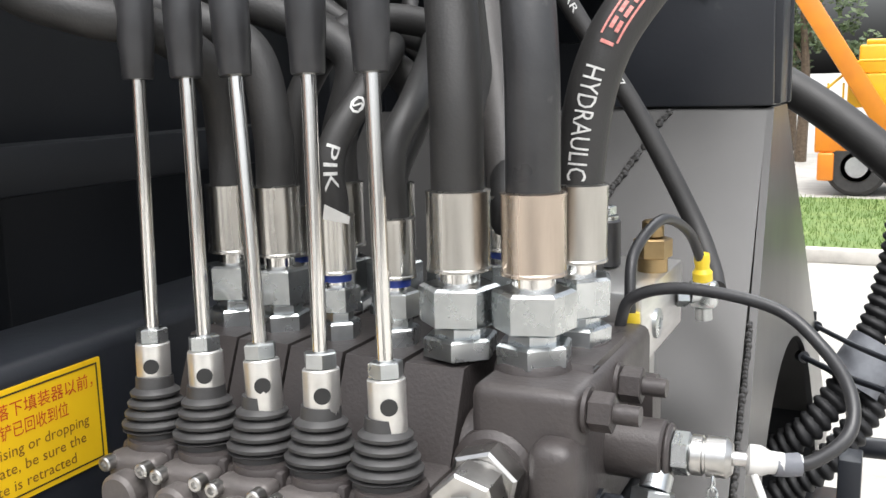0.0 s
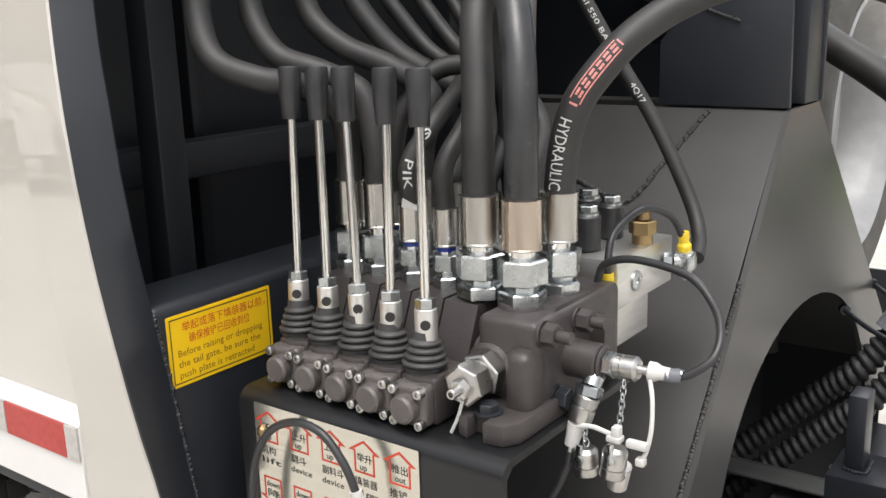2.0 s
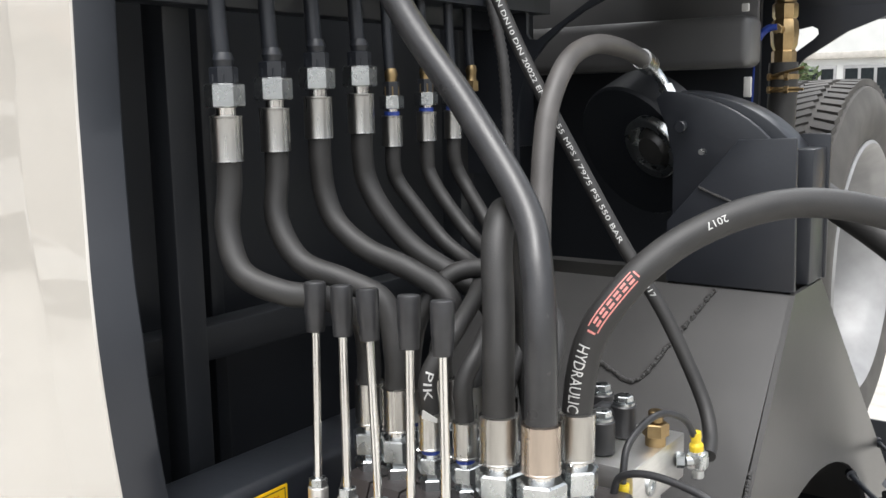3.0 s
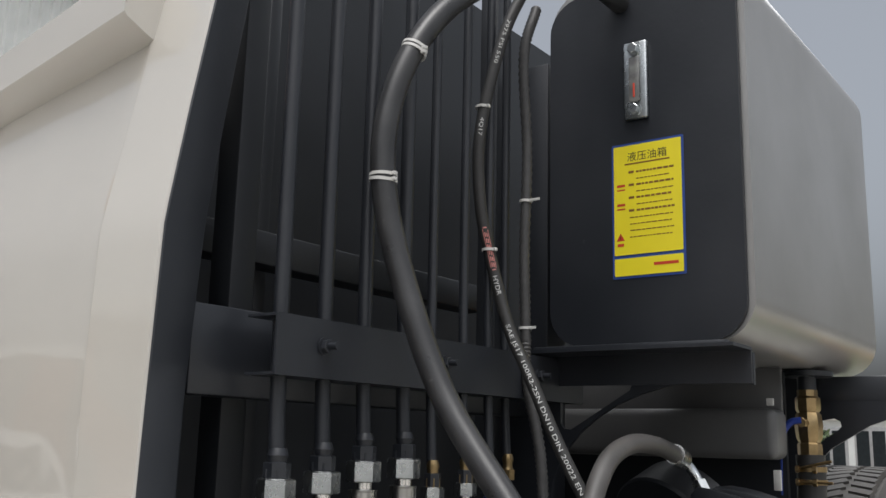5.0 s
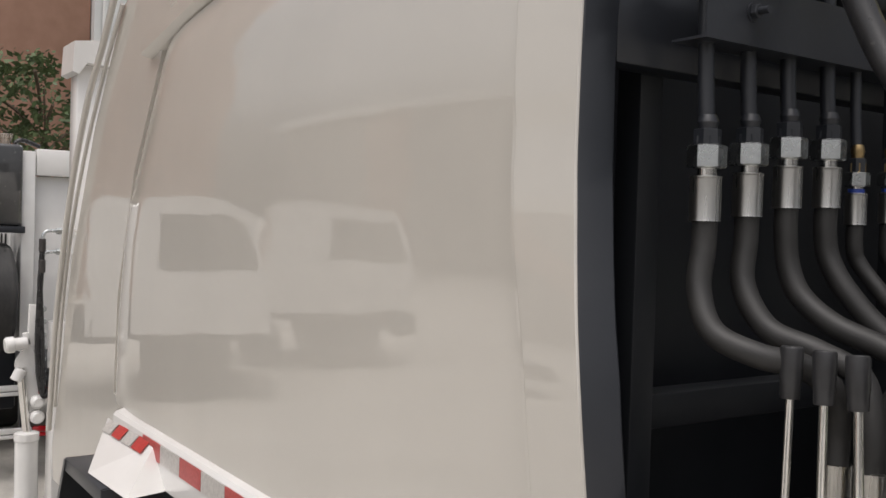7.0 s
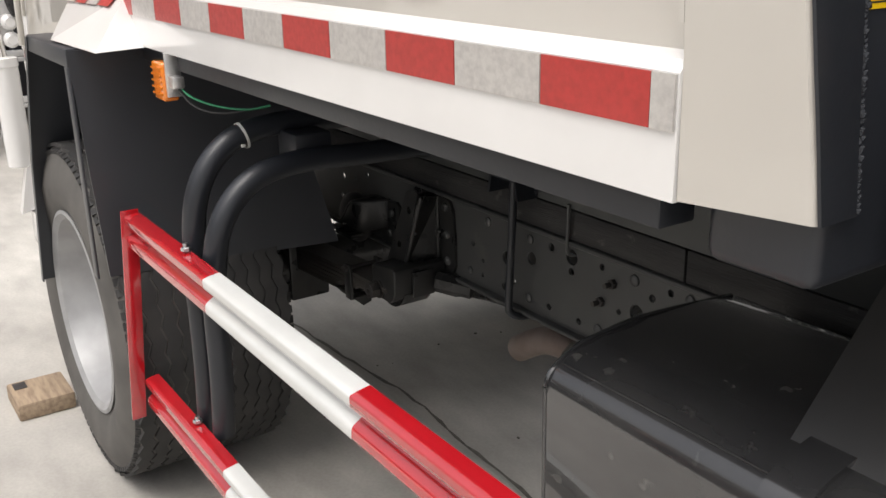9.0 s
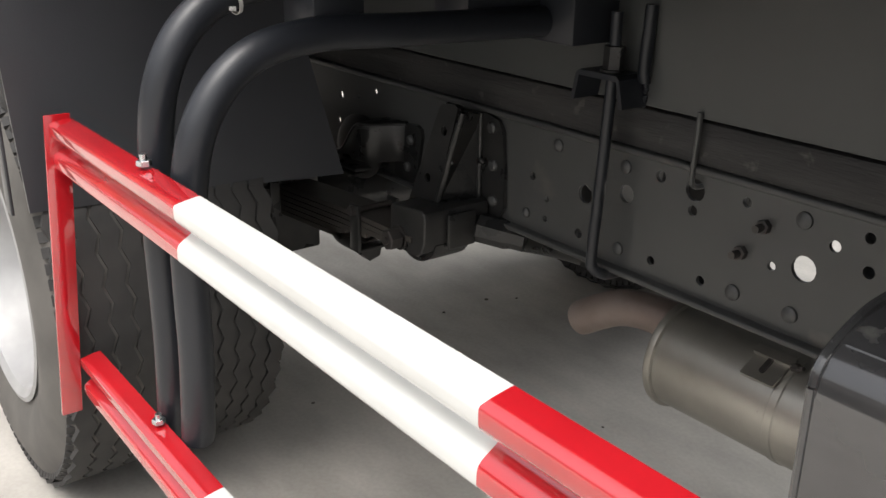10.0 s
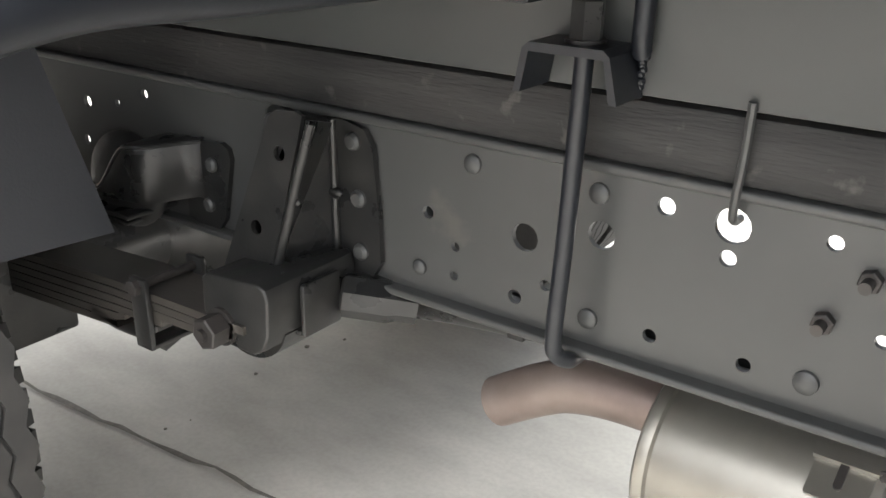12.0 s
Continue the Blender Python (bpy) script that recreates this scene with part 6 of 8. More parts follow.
solo("tag_strip", bm, M_TIE, "thin white tag strip hanging from the relief plug", "tag")
# paper scrap on the third hose
bm = B()
plate(bm, [(-0.010, -0.006), (0.012, -0.012), (0.014, -0.006), (-0.006, 0.006)], [], axes((0.335, 0.312, 1.64), (1, 0.15, 0.1), (0, -0.15, 1)), 0.0008)
solo("paper_tag", bm, M_TIE, "torn white paper tag stuck to a hose fitting", "tag")

# ---- hose lettering ----
def ang_to(pts, n, s, target):
    """The angle about a hose that faces a point, s metres along it."""
    path = curve_pts(pts, n)
    F = frames(path)
    L = 0.0
    for i_ in range(len(path) - 1):
        L += (path[i_ + 1] - path[i_]).length
        if L >= s:
            break
    p, t, u, v = F[i_]
    w = Vector(target) - p
    return math.atan2(w.dot(v), w.dot(u))


SIDE = (1.05, -0.6, 1.9)
UPSIDE = (1.05, -0.76, 2.1)


def print_on(th, text, size, pts, r, s0, target, mt, width, n=10, flip=False, turn=0.0):
    smid = s0 + (-width / 2 if flip else width / 2)
    return write_on_tube(th, text, size, pts, r, s0, ang_to(pts, n, smid, target) + turn, mt, n, flip, width)


def logo_on(th, pts, r, s0, target, length, n=10, turn=0.0, h=0.013):
    a = ang_to(pts, n, s0 + length / 2, target) + turn
    rects = [(0.04 * length, h * 0.04, 0.93 * length, h * 0.14), (0.07 * length, h * 0.86, 0.96 * length, h * 0.96)]
    for i_ in range(6):
        x_ = length * (0.12 + 0.14 * i_)
        rects += [(x_, h * 0.26, x_ + length * 0.10, h * 0.44), (x_ + length * 0.015, h * 0.56, x_ + length * 0.115, h * 0.74)]
    rects += [(0.0, h * 0.2, length * 0.03, h * 0.8), (length * 0.975, h * 0.2, length, h * 0.8)]
    write_on_tube(th, bars(rects), h, pts, r, s0, a, M_PINK, n, name="printed_logo")


print_on(HC, "HYDRAULIC", 0.021, C_PTS, 0.0195, 0.150, (0.8, -0.4, 1.8), M_WINK, 0.088, flip=True, turn=-0.15)
logo_on(HC, C_PTS, 0.0195, 0.165, (0.9, -0.5, 1.85), 0.085, h=0.017)
print_on(HC, "2017", 0.013, C_PTS, 0.0195, 0.385, (1.05, -0.7, 2.1), M_WINK, 0.03, flip=True)
print_on(HT, "W.P 55 MPS / 7975 PSI 550 BAR", 0.011, T_PTS, 0.0115, 1.075, UPSIDE, M_WINK, 0.26)
print_on(HT, "4Q17", 0.012, T_PTS, 0.0115, 1.40, SIDE, M_WINK, 0.036)
print_on(HT, "SAE J517 100R2-2SN DN10 DIN 20022 EN", 0.011, T_PTS, 0.0115, 0.735, UPSIDE, M_WINK, 0.33)
print_on(HT, "HYDR", 0.012, T_PTS, 0.0115, 0.640, UPSIDE, M_WINK, 0.038)
logo_on(HT, T_PTS, 0.0115, 0.545, UPSIDE, 0.085, h=0.011)
print_on(HT, "7975 PSI 550", 0.010, T_PTS, 0.0115, 0.12, UPSIDE, M_WINK, 0.10)
print_on(HT, "4Q17", 0.010, T_PTS, 0.0115, 0.335, UPSIDE, M_WINK, 0.036)

PP = PTS_OF[HP.name]
Lp = sum((b_ - a).length for a, b_ in zip(curve_pts(PP, 10), curve_pts(PP, 10)[1:]))
print_on(HP, "PIK", 0.0165, PP, 0.0128, Lp - 0.105, (0.9, -0.45, 1.8), M_WINK, 0.036)
print_on(HP, "O", 0.0165, PP, 0.0128, Lp - 0.150, (0.9, -0.45, 1.8), M_WINK, 0.016)
print_on(HP, "S", 0.012, PP, 0.0128, Lp - 0.146, (0.9, -0.45, 1.8), M_WINK, 0.008)
# casting marks on the inlet
for ch, m_ in (("T", axes((0.553, 0.300, 1.5335), (1, 0, 0), (0, 1, 0))), ("P", axes((0.545, 0.405, 1.5335), (1, 0, 0), (0, 1, 0)))):
    write(VALVE, ch, 0.016, m_, M_INK, None, "casting_mark")
# dark arched pocket beside the inlet
bm = B()
plate(bm, [(0.262, 1.404), (0.262, 1.462)] + [(0.30 + 0.038 * math.cos(radians(a)), 1.462 + 0.034 * math.sin(radians(a))) for a in range(180, -1, -15)] + [(0.338, 1.404)], [], axes((0.4645, 0, 0), (0, 1, 0), (0, 0, 1)), 0.0145)
part("pocket_web", bm, M_CAST, VALVE)

# ---- things to the right of the valve ----
SPARE = thing("spare_wheel", "dusty spare truck wheel with a pale painted rim behind the bracket", "wheel", (0.3, 2.5, 1.0))
c0, c1 = (0.27, 2.5, 1.51), (1.27, 2.5, 1.51)
R_, rr_, h_ = 0.575, 0.385, 0.14
bm = B()
lathe(bm, c0, c1, [(-h_ * 0.9, rr_), (-h_ * 1.05, 0.46), (-h_ * 0.9, R_ - 0.02), (-h_ * 0.6, R_), (h_ * 0.6, R_), (h_ * 0.88, R_ - 0.018), (h_ * 0.99, R_ - 0.06), (h_ * 1.04, 0.49), (h_ * 1.0, 0.425), (h_ * 0.90, rr_ + 0.004)], 72, caps=False)
ty = part("tyre", bm, M_TYRE_OLD, SPARE, "dusty tyre with zigzag tread")
m, _ = frame_z(c0, c1)
bm = B()
for i_ in range(92):
    a = 2 * math.pi * i_ / 92
    for z_, w_ in ((-0.085, 0.04), (0.0, 0.05), (0.085, 0.04)):
        q = m @ Matrix.Rotation(a + (0.05 if z_ == 0 else 0), 4, 'Z') @ Matrix.Translation((R_, 0, z_)) @ Matrix.Rotation(0.5 if z_ == 0 else -0.3, 4, 'X')
        box(bm, (-0.012, -0.0125, -w_ * 0.8), (0.008, 0.0125, w_ * 0.8), 0, m=q)
ob = part("tread", bm, M_TYRE_OLD, ty)
ob["kind"] = "stuff"
bm = B()
lathe(bm, c0, c1, [(-h_ * 0.8, rr_ * 0.9), (h_ * 0.6, rr_ * 0.94), (h_ * 0.85, rr_ + 0.006), (h_ * 0.95, rr_ + 0.012), (h_ * 0.99, rr_ + 0.002), (h_ * 0.9, rr_ - 0.012), (h_ * 0.7, rr_ * 0.93), (h_ * 0.6, rr_ * 0.90), (-h_ * 0.2, rr_ * 0.86), (-h_ * 0.6, rr_ * 0.72), (-h_ * 0.3, rr_ * 0.45), (0.0, rr_ * 0.3), (0.0, 0.0)], 56, caps=False)
part("rim", bm, M_RIM, SPARE, "pale painted dished rim")
# carrier under the spare wheel
bm = B()
box(bm, (0.17, 2.3, 0.62), (0.25, 2.7, 0.95), 0.004)
box(bm, (0.05, 2.25, 0.59), (0.45, 2.75, 0.625), 0.003)
solo("wheel_carrier", bm, M_BLACK, "black steel carrier under the spare wheel", "carrier")

# tank outlet: ball valve and hose
BALL = thing("ball_valve", "brass ball valve with a blue lever under the oil tank", "ball valve", (0.37, 1.7, 2.05))
bm = B()
lathe(bm, (0.37, 1.7, 2.12), (0.37, 1.7, 2.4), [(0, 0.024), (0.004, 0.0285), (0.03, 0.0285), (0.034, 0.025), (0.045, 0.030), (0.075, 0.033), (0.10, 0.030), (0.106, 0.0255), (0.112, 0.0295), (0.14, 0.0295), (0.145, 0.024), (0.16, 0.024)], 8, 0.2)
part("body", bm, M_BRASS, BALL)
bm = B()
cyl(bm, (0.37, 1.67, 2.20), (0.37, 1.645, 2.20), 0.010, seg=14)
hexnut(bm, (0.37, 1.648, 2.20), (0.37, 1.638, 2.20), 0.013)
part("stem", bm, M_BRASS, BALL)
bm = B()
tube(bm, [(0.37, 1.643, 2.205), (0.345, 1.640, 2.20), (0.325, 1.638, 2.17), (0.322, 1.638, 2.10), (0.320, 1.638, 2.03)], 0.0085, 6, 12)
part("handle", bm, M_BLUE, BALL, "blue sleeved lever")
bm = B()
lathe(bm, (0.37, 1.7, 2.27), (0.37, 1.7, 2.4), [(0, 0.022), (0.06, 0.022)], 20)
lathe(bm, (0.37, 1.7, 2.312), (0.37, 1.7, 2.4), [(0, 0.062), (0.012, 0.062)], 28)
part("flange", bm, M_BLACK, BALL)
SUCT = thing("suction_hose", "thick black suction hose clamped under the ball valve", "hose", (0.37, 1.7, 1.7))
bm = B()
tube(bm, [(0.37, 1.7, 2.125), (0.37, 1.7, 2.05), (0.365, 1.70, 1.9), (0.36, 1.72, 1.7), (0.36, 1.75, 1.4), (0.36, 1.75, 1.0)], 0.034, 8, 20)
part("hose", bm, M_HOSE, SUCT)
for z in (2.055, 2.085):
    bm = B()
    lathe(bm, (0.37, 1.7, z), (0.37, 1.7, z + 1), [(0, 0.0345), (0, 0.0365), (0.012, 0.0365), (0.012, 0.0345)], 26, caps=False)
    cl = part("clamp", bm, M_BRASS, SUCT, "yellow plated hose clamp")
    bm = B()
    cyl(bm, (0.345, 1.662, z + 0.006), (0.43, 1.658, z + 0.006 + (0.02 if z > 2.06 else 0)), 0.0035, seg=10)
    hexnut(bm, (0.385, 1.66, z + 0.006), (0.395, 1.66, z + 0.006), 0.009)
    hexnut(bm, (0.345, 1.662, z + 0.006), (0.353, 1.662, z + 0.006), 0.009)
    part("clamp_screw", bm, M_BRASS, cl)
# rear shelf brace, far end of the tank
bm = B()
box(bm, (-0.06, 1.88, 2.26), (0.60, 1.91, 2.325), 0.003)
plate(bm, [(0.62, 2.262), (0.573, 2.238), (0.47, 2.20), (0.372, 2.140), (0.31, 2.07), (0.27, 1.95), (0.2, 1.95), (0.2, 2.262)], [[(0.29, 2.20), (0.385, 2.218), (0.40, 2.21), (0.402, 2.197), (0.39, 2.185), (0.34, 2.15), (0.30, 2.15)]], axes((0, 1.885, 0), (1, 0, 0), (0, 0, 1)), 0.010)
part("far_brace", bm, M_BLACK, SHELF)
bm = B()
box(bm, (-0.30, 1.50, 2.112), (0.351, 1.60, 2.228), 0.02, 4)
part("cross_tube", bm, M_GREYX, SHELF)
for lo_, hi_ in (((0.345, 1.492, 2.045), (0.362, 1.50, 2.09)), ((0.336, 1.492, 2.233), (0.352, 1.50, 2.25))):
    bm = B()
    box(bm, lo_, hi_, 0.002)
    part("clip", bm, M_TIE, SHELF, "white plastic clip")

# thick hose that crosses in front of the spare wheel
hose("thick dull black hose crossing in front of the spare wheel", [(0.30, 1.95, 1.86), (0.44, 1.92, 1.77), (0.54, 1.9, 1.71), (0.63, 1.88, 1.65), (0.73, 1.86, 1.57), (0.86, 1.84, 1.45), (1.0, 1.8, 1.3)], 0.040, ((0, "none"), (-1, "none")), M_HOSE)


def coil(label, pts, r_big, r, pitch):
    th = thing("coiled_hose", label, "coiled hose", pts[0], "coiled air hoses")
    path = curve_pts(pts, 30)
    F = frames(path)
    bm = B()
    rings = []
    L = 0.0
    seg = 18
    for i_, (p, t, u, v) in enumerate(F):
        rings.append((p, u, v))
    # lay the ridges close along the centre line
    S = [0.0]
    for a, b_ in zip(path, path[1:]):
        S.append(S[-1] + (b_ - a).length)
    n = int(S[-1] / (pitch / 8))
    prev = None
    for i_ in range(n + 1):
        s = S[-1] * i_ / n
        k_ = max(0, min(len(S) - 2, int(np.searchsorted(S, s)) - 1))
        f = (s - S[k_]) / max(1e-6, S[k_ + 1] - S[k_])
        p = path[k_].lerp(path[k_ + 1], f)
        u, v = F[k_][2], F[k_][3]
        ring = []
        for q in range(seg):
            a = 2 * math.pi * q / seg
            w = abs(math.sin(math.pi * (s / pitch) + a / 2))
            ring.append(bm.verts.new(p + (u * math.cos(a) + v * math.sin(a)) * (r_big + r * w)))
        if prev:
            for q in range(seg):
                bm.faces.new((prev[q], prev[(q + 1) % seg], ring[(q + 1) % seg], ring[q]))
        prev = ring
    part("coil", bm, M_COIL, th)
    return th


coil("black coiled air hose running out of the bracket's opening", [(0.36, 1.48, 0.80), (0.46, 1.54, 0.895), (0.56, 1.575, 0.99), (0.63, 1.58, 1.055), (0.69, 1.62, 1.145), (0.735, 1.66, 1.25), (0.765, 1.69, 1.38), (0.78, 1.70, 1.55)], 0.023, 0.0085, 0.0215)
COIL2 = coil("black coiled air hose beside its twin, wrapped with grey tape", [(0.38, 1.46, 0.73), (0.49, 1.51, 0.83), (0.59, 1.55, 0.925), (0.665, 1.56, 0.995), (0.73, 1.60, 1.09), (0.78, 1.64, 1.20), (0.815, 1.67, 1.33), (0.83, 1.68, 1.50)], 0.023, 0.0085, 0.0215)
bm = B()
tube(bm, [(0.700, 1.61, 1.135), (0.722, 1.625, 1.175), (0.745, 1.64, 1.215)], 0.056, 5, 18, caps=False)
part("tape_wrap", bm, M_TAPEG, COIL2, "grey cloth tape wrap")
for p, q in (((0.614, 1.46, 1.23), (0.76, 1.20, 1.26)), ((0.62, 1.70, 1.23), (0.80, 1.4, 1.24))):
    bm = B()
    tube(bm, [p, ((p[0] + q[0]) / 2, (p[1] + q[1]) / 2, (p[2] + q[2]) / 2 - 0.004), q], 0.0055, 4, 10)
    cyl(bm, p, Vector(p) + (Vector(q) - Vector(p)).normalized() * 0.015, 0.011, seg=12)
    solo("stay_rod", bm, M_BLACK, "thin black stay rod bolted to the bracket", "rod", "stay rods")
CROSS = thing("chassis_subframe", "black welded crossmember and post ahead of the bracket", "crossmember", (0.75, 1.3, 0.7))
bm = B()
box(bm, (0.67, 1.16, 0.86), (1.4, 1.30, 0.985), 0.005)
part("beam", bm, M_BLACK, CROSS)
bm = B()
box(bm, (0.695, 1.20, 0.985), (0.73, 1.26, 1.14), 0.003)
part("post", bm, M_BLACK, CROSS)
bm = B()
weld(bm, [(0.69, 1.195, 0.988), (0.735, 1.195, 0.988), (0.735, 1.26, 0.988)], 0.006, 0.008, 8)
part("weld_bead", bm, M_BLACK, CROSS)
bm = B()
box(bm, (0.60, 1.10, 0.60), (0.72, 1.9, 0.80), 0.004)
part("lower_beam", bm, M_BLACK, CROSS)
bm = B()
tube(bm, [(0.66, 1.75, 0.96), (0.9, 1.75, 0.965), (1.4, 1.75, 0.965)], 0.022, 3, 14)
part("tie_tube", bm, M_BLACK, CROSS)
for x_ in (-3.0, 0.55, 1.4):
    bm = B()
    box(bm, (x_ - 0.05, 0.728, 0.64), (x_ + 0.05, 1.46, 0.78), 0.004)
    part("crossmember", bm, M_RAIL, RAIL)
# unseen box added behind the web so the nearby rail holes stay dark
bm = B()
box(bm, (-0.668, 0.745, 0.64), (-0.46, 1.46, 0.79), 0.004)
part("crossmember", bm, M_RAIL, RAIL)
for z0 in (0.598, 0.812):
    bm = B()
    box(bm, (-3.4, 1.39, z0), (1.6, 1.46, z0 + 0.007), 0.002)
    part("flange", bm, M_RAIL, RAIL2)

# ---- chassis details ----
HANG = thing("spring_hanger", "dark oily spring hanger bracket riveted to the chassis rail", "spring hanger", (-1.44, 0.65, 0.54))
bm = B()
plate(bm, [(-1.555, 0.80), (-1.535, 0.812), (-1.50, 0.80), (-1.42, 0.808), (-1.385, 0.80), (-1.372, 0.78), (-1.364, 0.70), (-1.362, 0.63), (-1.38, 0.60), (-1.44, 0.592), (-1.55, 0.60)], [], axes((0, 0.718, 0), (1, 0, 0), (0, 0, 1)), 0.008)
part("base_plate", bm, M_OILY, HANG)
# pressed tower: holed front, folded flank and a hollow back
mT_ = axes((-1.556, 0.618, 0.606), (1, 0, 0.06), (0, 0.085, 1))
bm = B()
plate(bm, [(0.008, 0.0), (0.096, 0.0), (0.161, 0.214), (0.150, 0.219), (0.116, 0.217), (0.106, 0.210)], [ring2(0.121, 0.166, 0.0095, 16), ring2(0.075, 0.068, 0.0095, 16)], mT_, 0.006)
part("tower", bm, M_OILY, HANG)
bm = B()
tube(bm, [(-1.4605, 0.6155, 0.606), (-1.430, 0.624, 0.708), (-1.428, 0.6235, 0.716), (-1.3965, 0.633, 0.822)], 0.0065, 4, 12)
part("ridge", bm, M_OILY, HANG)
bm = B()
v = [bm.verts.new(p) for p in ((-1.460, 0.6125, 0.608), (-1.3955, 0.6300, 0.826), (-1.435, 0.7125, 0.800), (-1.432, 0.7125, 0.600))]
bm.faces.new(v)
r = bmesh.ops.extrude_face_region(bm, geom=list(bm.faces))
bmesh.ops.translate(bm, verts=[q for q in r["geom"] if isinstance(q, bmesh.types.BMVert)], vec=(-0.006, 0, 0))
part("flank", bm, M_OILY, HANG)
bm = B()
v = [bm.verts.new(p) for p in ((-1.556, 0.622, 0.606), (-1.437, 0.640, 0.814), (-1.50, 0.714, 0.806), (-1.585, 0.714, 0.60))]
bm.faces.new(v)
r = bmesh.ops.extrude_face_region(bm, geom=list(bm.faces))
bmesh.ops.translate(bm, verts=[q for q in r["geom"] if isinstance(q, bmesh.types.BMVert)], vec=(0.005, 0, 0))
part("flank", bm, M_OILY, HANG)
for p, s_ in (((-1.425, 0.628, 0.722), 0.007), ((-1.432, 0.706, 0.712), 0.010)):
    bm = B()
    bmesh.ops.create_uvsphere(bm, u_segments=14, v_segments=8, radius=s_, matrix=Matrix.Translation(p) @ Matrix.Diagonal((1.3, 0.7, 0.8, 1)))
    part("dimple", bm, M_OILY, HANG)
bm = B()
tube(bm, [(-1.435, 0.708, 0.806), (-1.434, 0.707, 0.74), (-1.433, 0.706, 0.67), (-1.432, 0.707, 0.605)], 0.0055, 5, 10)
part("fold", bm, M_OILY, HANG)
for x_, z_ in ((-1.402, 0.783), (-1.393, 0.639), (-1.543, 0.786), (-1.395, 0.71)):
    bm = B()
    lathe(bm, (x_, 0.7105, z_), (x_, 0.5, z_), [(0, 0.012), (0.004, 0.0115), (0.008, 0.008), (0.009, 0.0)], 16)
    part("rivet", bm, M_RAIL, HANG)
bm = B()
plate(bm, [(-1.518, 0.545), (-1.43, 0.545), (-1.412, 0.556), (-1.402, 0.578), (-1.400, 0.625), (-1.404, 0.637), (-1.414, 0.642), (-1.508, 0.633), (-1.516, 0.627)], [], axes((0, 0.705, 0), (1, 0, 0), (0, 0, 1)), 0.155)
bmesh.ops.bevel(bm, geom=[e for e in bm.edges if len(e.link_faces) == 2 and e.calc_face_angle(0) > 1.2], offset=0.004, segments=3, profile=0.5, affect='EDGES')
part("eye_box", bm, M_OILY, HANG)
bm = B()
cyl(bm, (-1.482, 0.552, 0.570), (-1.482, 0.545, 0.570), 0.025, seg=24)
hexnut(bm, (-1.482, 0.545, 0.570), (-1.482, 0.518, 0.570), 0.0215)
cyl(bm, (-1.482, 0.518, 0.570), (-1.482, 0.512, 0.570), 0.008, seg=12)
part("pin_nut", bm, M_RUSTY, HANG)
bm = B()
arc_o = [(-1.472 + 0.070 * math.cos(radians(a)), 0.585 + 0.066 * math.sin(radians(a))) for a in range(215, 346, 10)]
arc_i = [(-1.472 + 0.060 * math.cos(radians(a)), 0.585 + 0.054 * math.sin(radians(a))) for a in range(345, 214, -10)]
plate(bm, arc_o + arc_i, [], axes((0, 0.665, 0), (1, 0, 0), (0, 0, 1)), 0.085)
part("shackle", bm, M_OILY, HANG)
bm = B()
box(bm, (-1.398, 0.600, 0.560), (-1.390, 0.665, 0.630), 0.003)
box(bm, (-1.422, 0.600, 0.560), (-1.3985, 0.665, 0.567), 0.002)
part("tab", bm, M_OILY, HANG)
bm = B()
lathe(bm, (-1.405, 0.680, 0.588), (-1.325, 0.740, 0.572), [(0, 0.026), (0.004, 0.030), (0.062, 0.030), (0.075, 0.026), (0.10, 0.026)], 8, 0.3)
part("pin_tube", bm, M_OILY, HANG)
SPRING = thing("leaf_spring", "stack of dark steel leaf springs with a clip", "leaf spring", (-1.75, 0.6, 0.48))
for i_ in range(6):
    bm = B()
    z_ = 0.571 - 0.0125 * i_
    x_end = (-1.44, -1.46, -1.53, -1.60, -1.68, -1.76)[i_]
    extrude = [(x_end, z_), (-1.7, z_ - 0.006), (-2.05, z_ - 0.03), (-2.6, z_ + 0.005)]
    top = [bm.verts.new((x_, y_, zz + 0.0105)) for x_, zz in extrude for y_ in (0.545, 0.625)]
    bot = [bm.verts.new((x_, y_, zz)) for x_, zz in extrude for y_ in (0.545, 0.625)]
    for k_ in range(3):
        a = 2 * k_
        bm.faces.new((top[a], top[a + 1], top[a + 3], top[a + 2]))
        bm.faces.new((bot[a], bot[a + 1], bot[a + 3], bot[a + 2]))
        bm.faces.new((top[a], top[a + 2], bot[a + 2], bot[a]))
        bm.faces.new((top[a + 1], top[a + 3], bot[a + 3], bot[a + 1]))
    bm.faces.new((top[0], top[1], bot[1], bot[0]))
    bm.faces.new((top[6], top[7], bot[7], bot[6]))
    part("leaf", bm, M_SPRING, SPRING)
bm = B()
for lo_, hi_ in (((-1.645, 0.534, 0.50), (-1.612, 0.543, 0.60)), ((-1.645, 0.627, 0.50), (-1.612, 0.636, 0.60)), ((-1.645, 0.534, 0.497), (-1.612, 0.636, 0.504))):
    box(bm, lo_, hi_, 0.003)
part("clip", bm, M_OILY, SPRING)
bm = B()
cyl(bm, (-1.628, 0.526, 0.588), (-1.628, 0.645, 0.588), 0.006, seg=12)
hexnut(bm, (-1.628, 0.534, 0.588), (-1.628, 0.524, 0.588), 0.0115)
part("clip_bolt", bm, M_RUSTY, SPRING)
AXLE = thing("rear_axle", "dark oily rear axle between the dual wheels", "axle", (-2.05, 0.9, 0.3))
bm = B()
lathe(bm, (-2.05, 0.15, 0.468), (-2.05, 2.0, 0.468), [(0, 0.10), (0.05, 0.12), (0.3, 0.09), (0.34, 0.075), (0.7, 0.075), (0.8, 0.16), (1.0, 0.2), (1.2, 0.16), (1.3, 0.075), (1.8, 0.075)], 24)
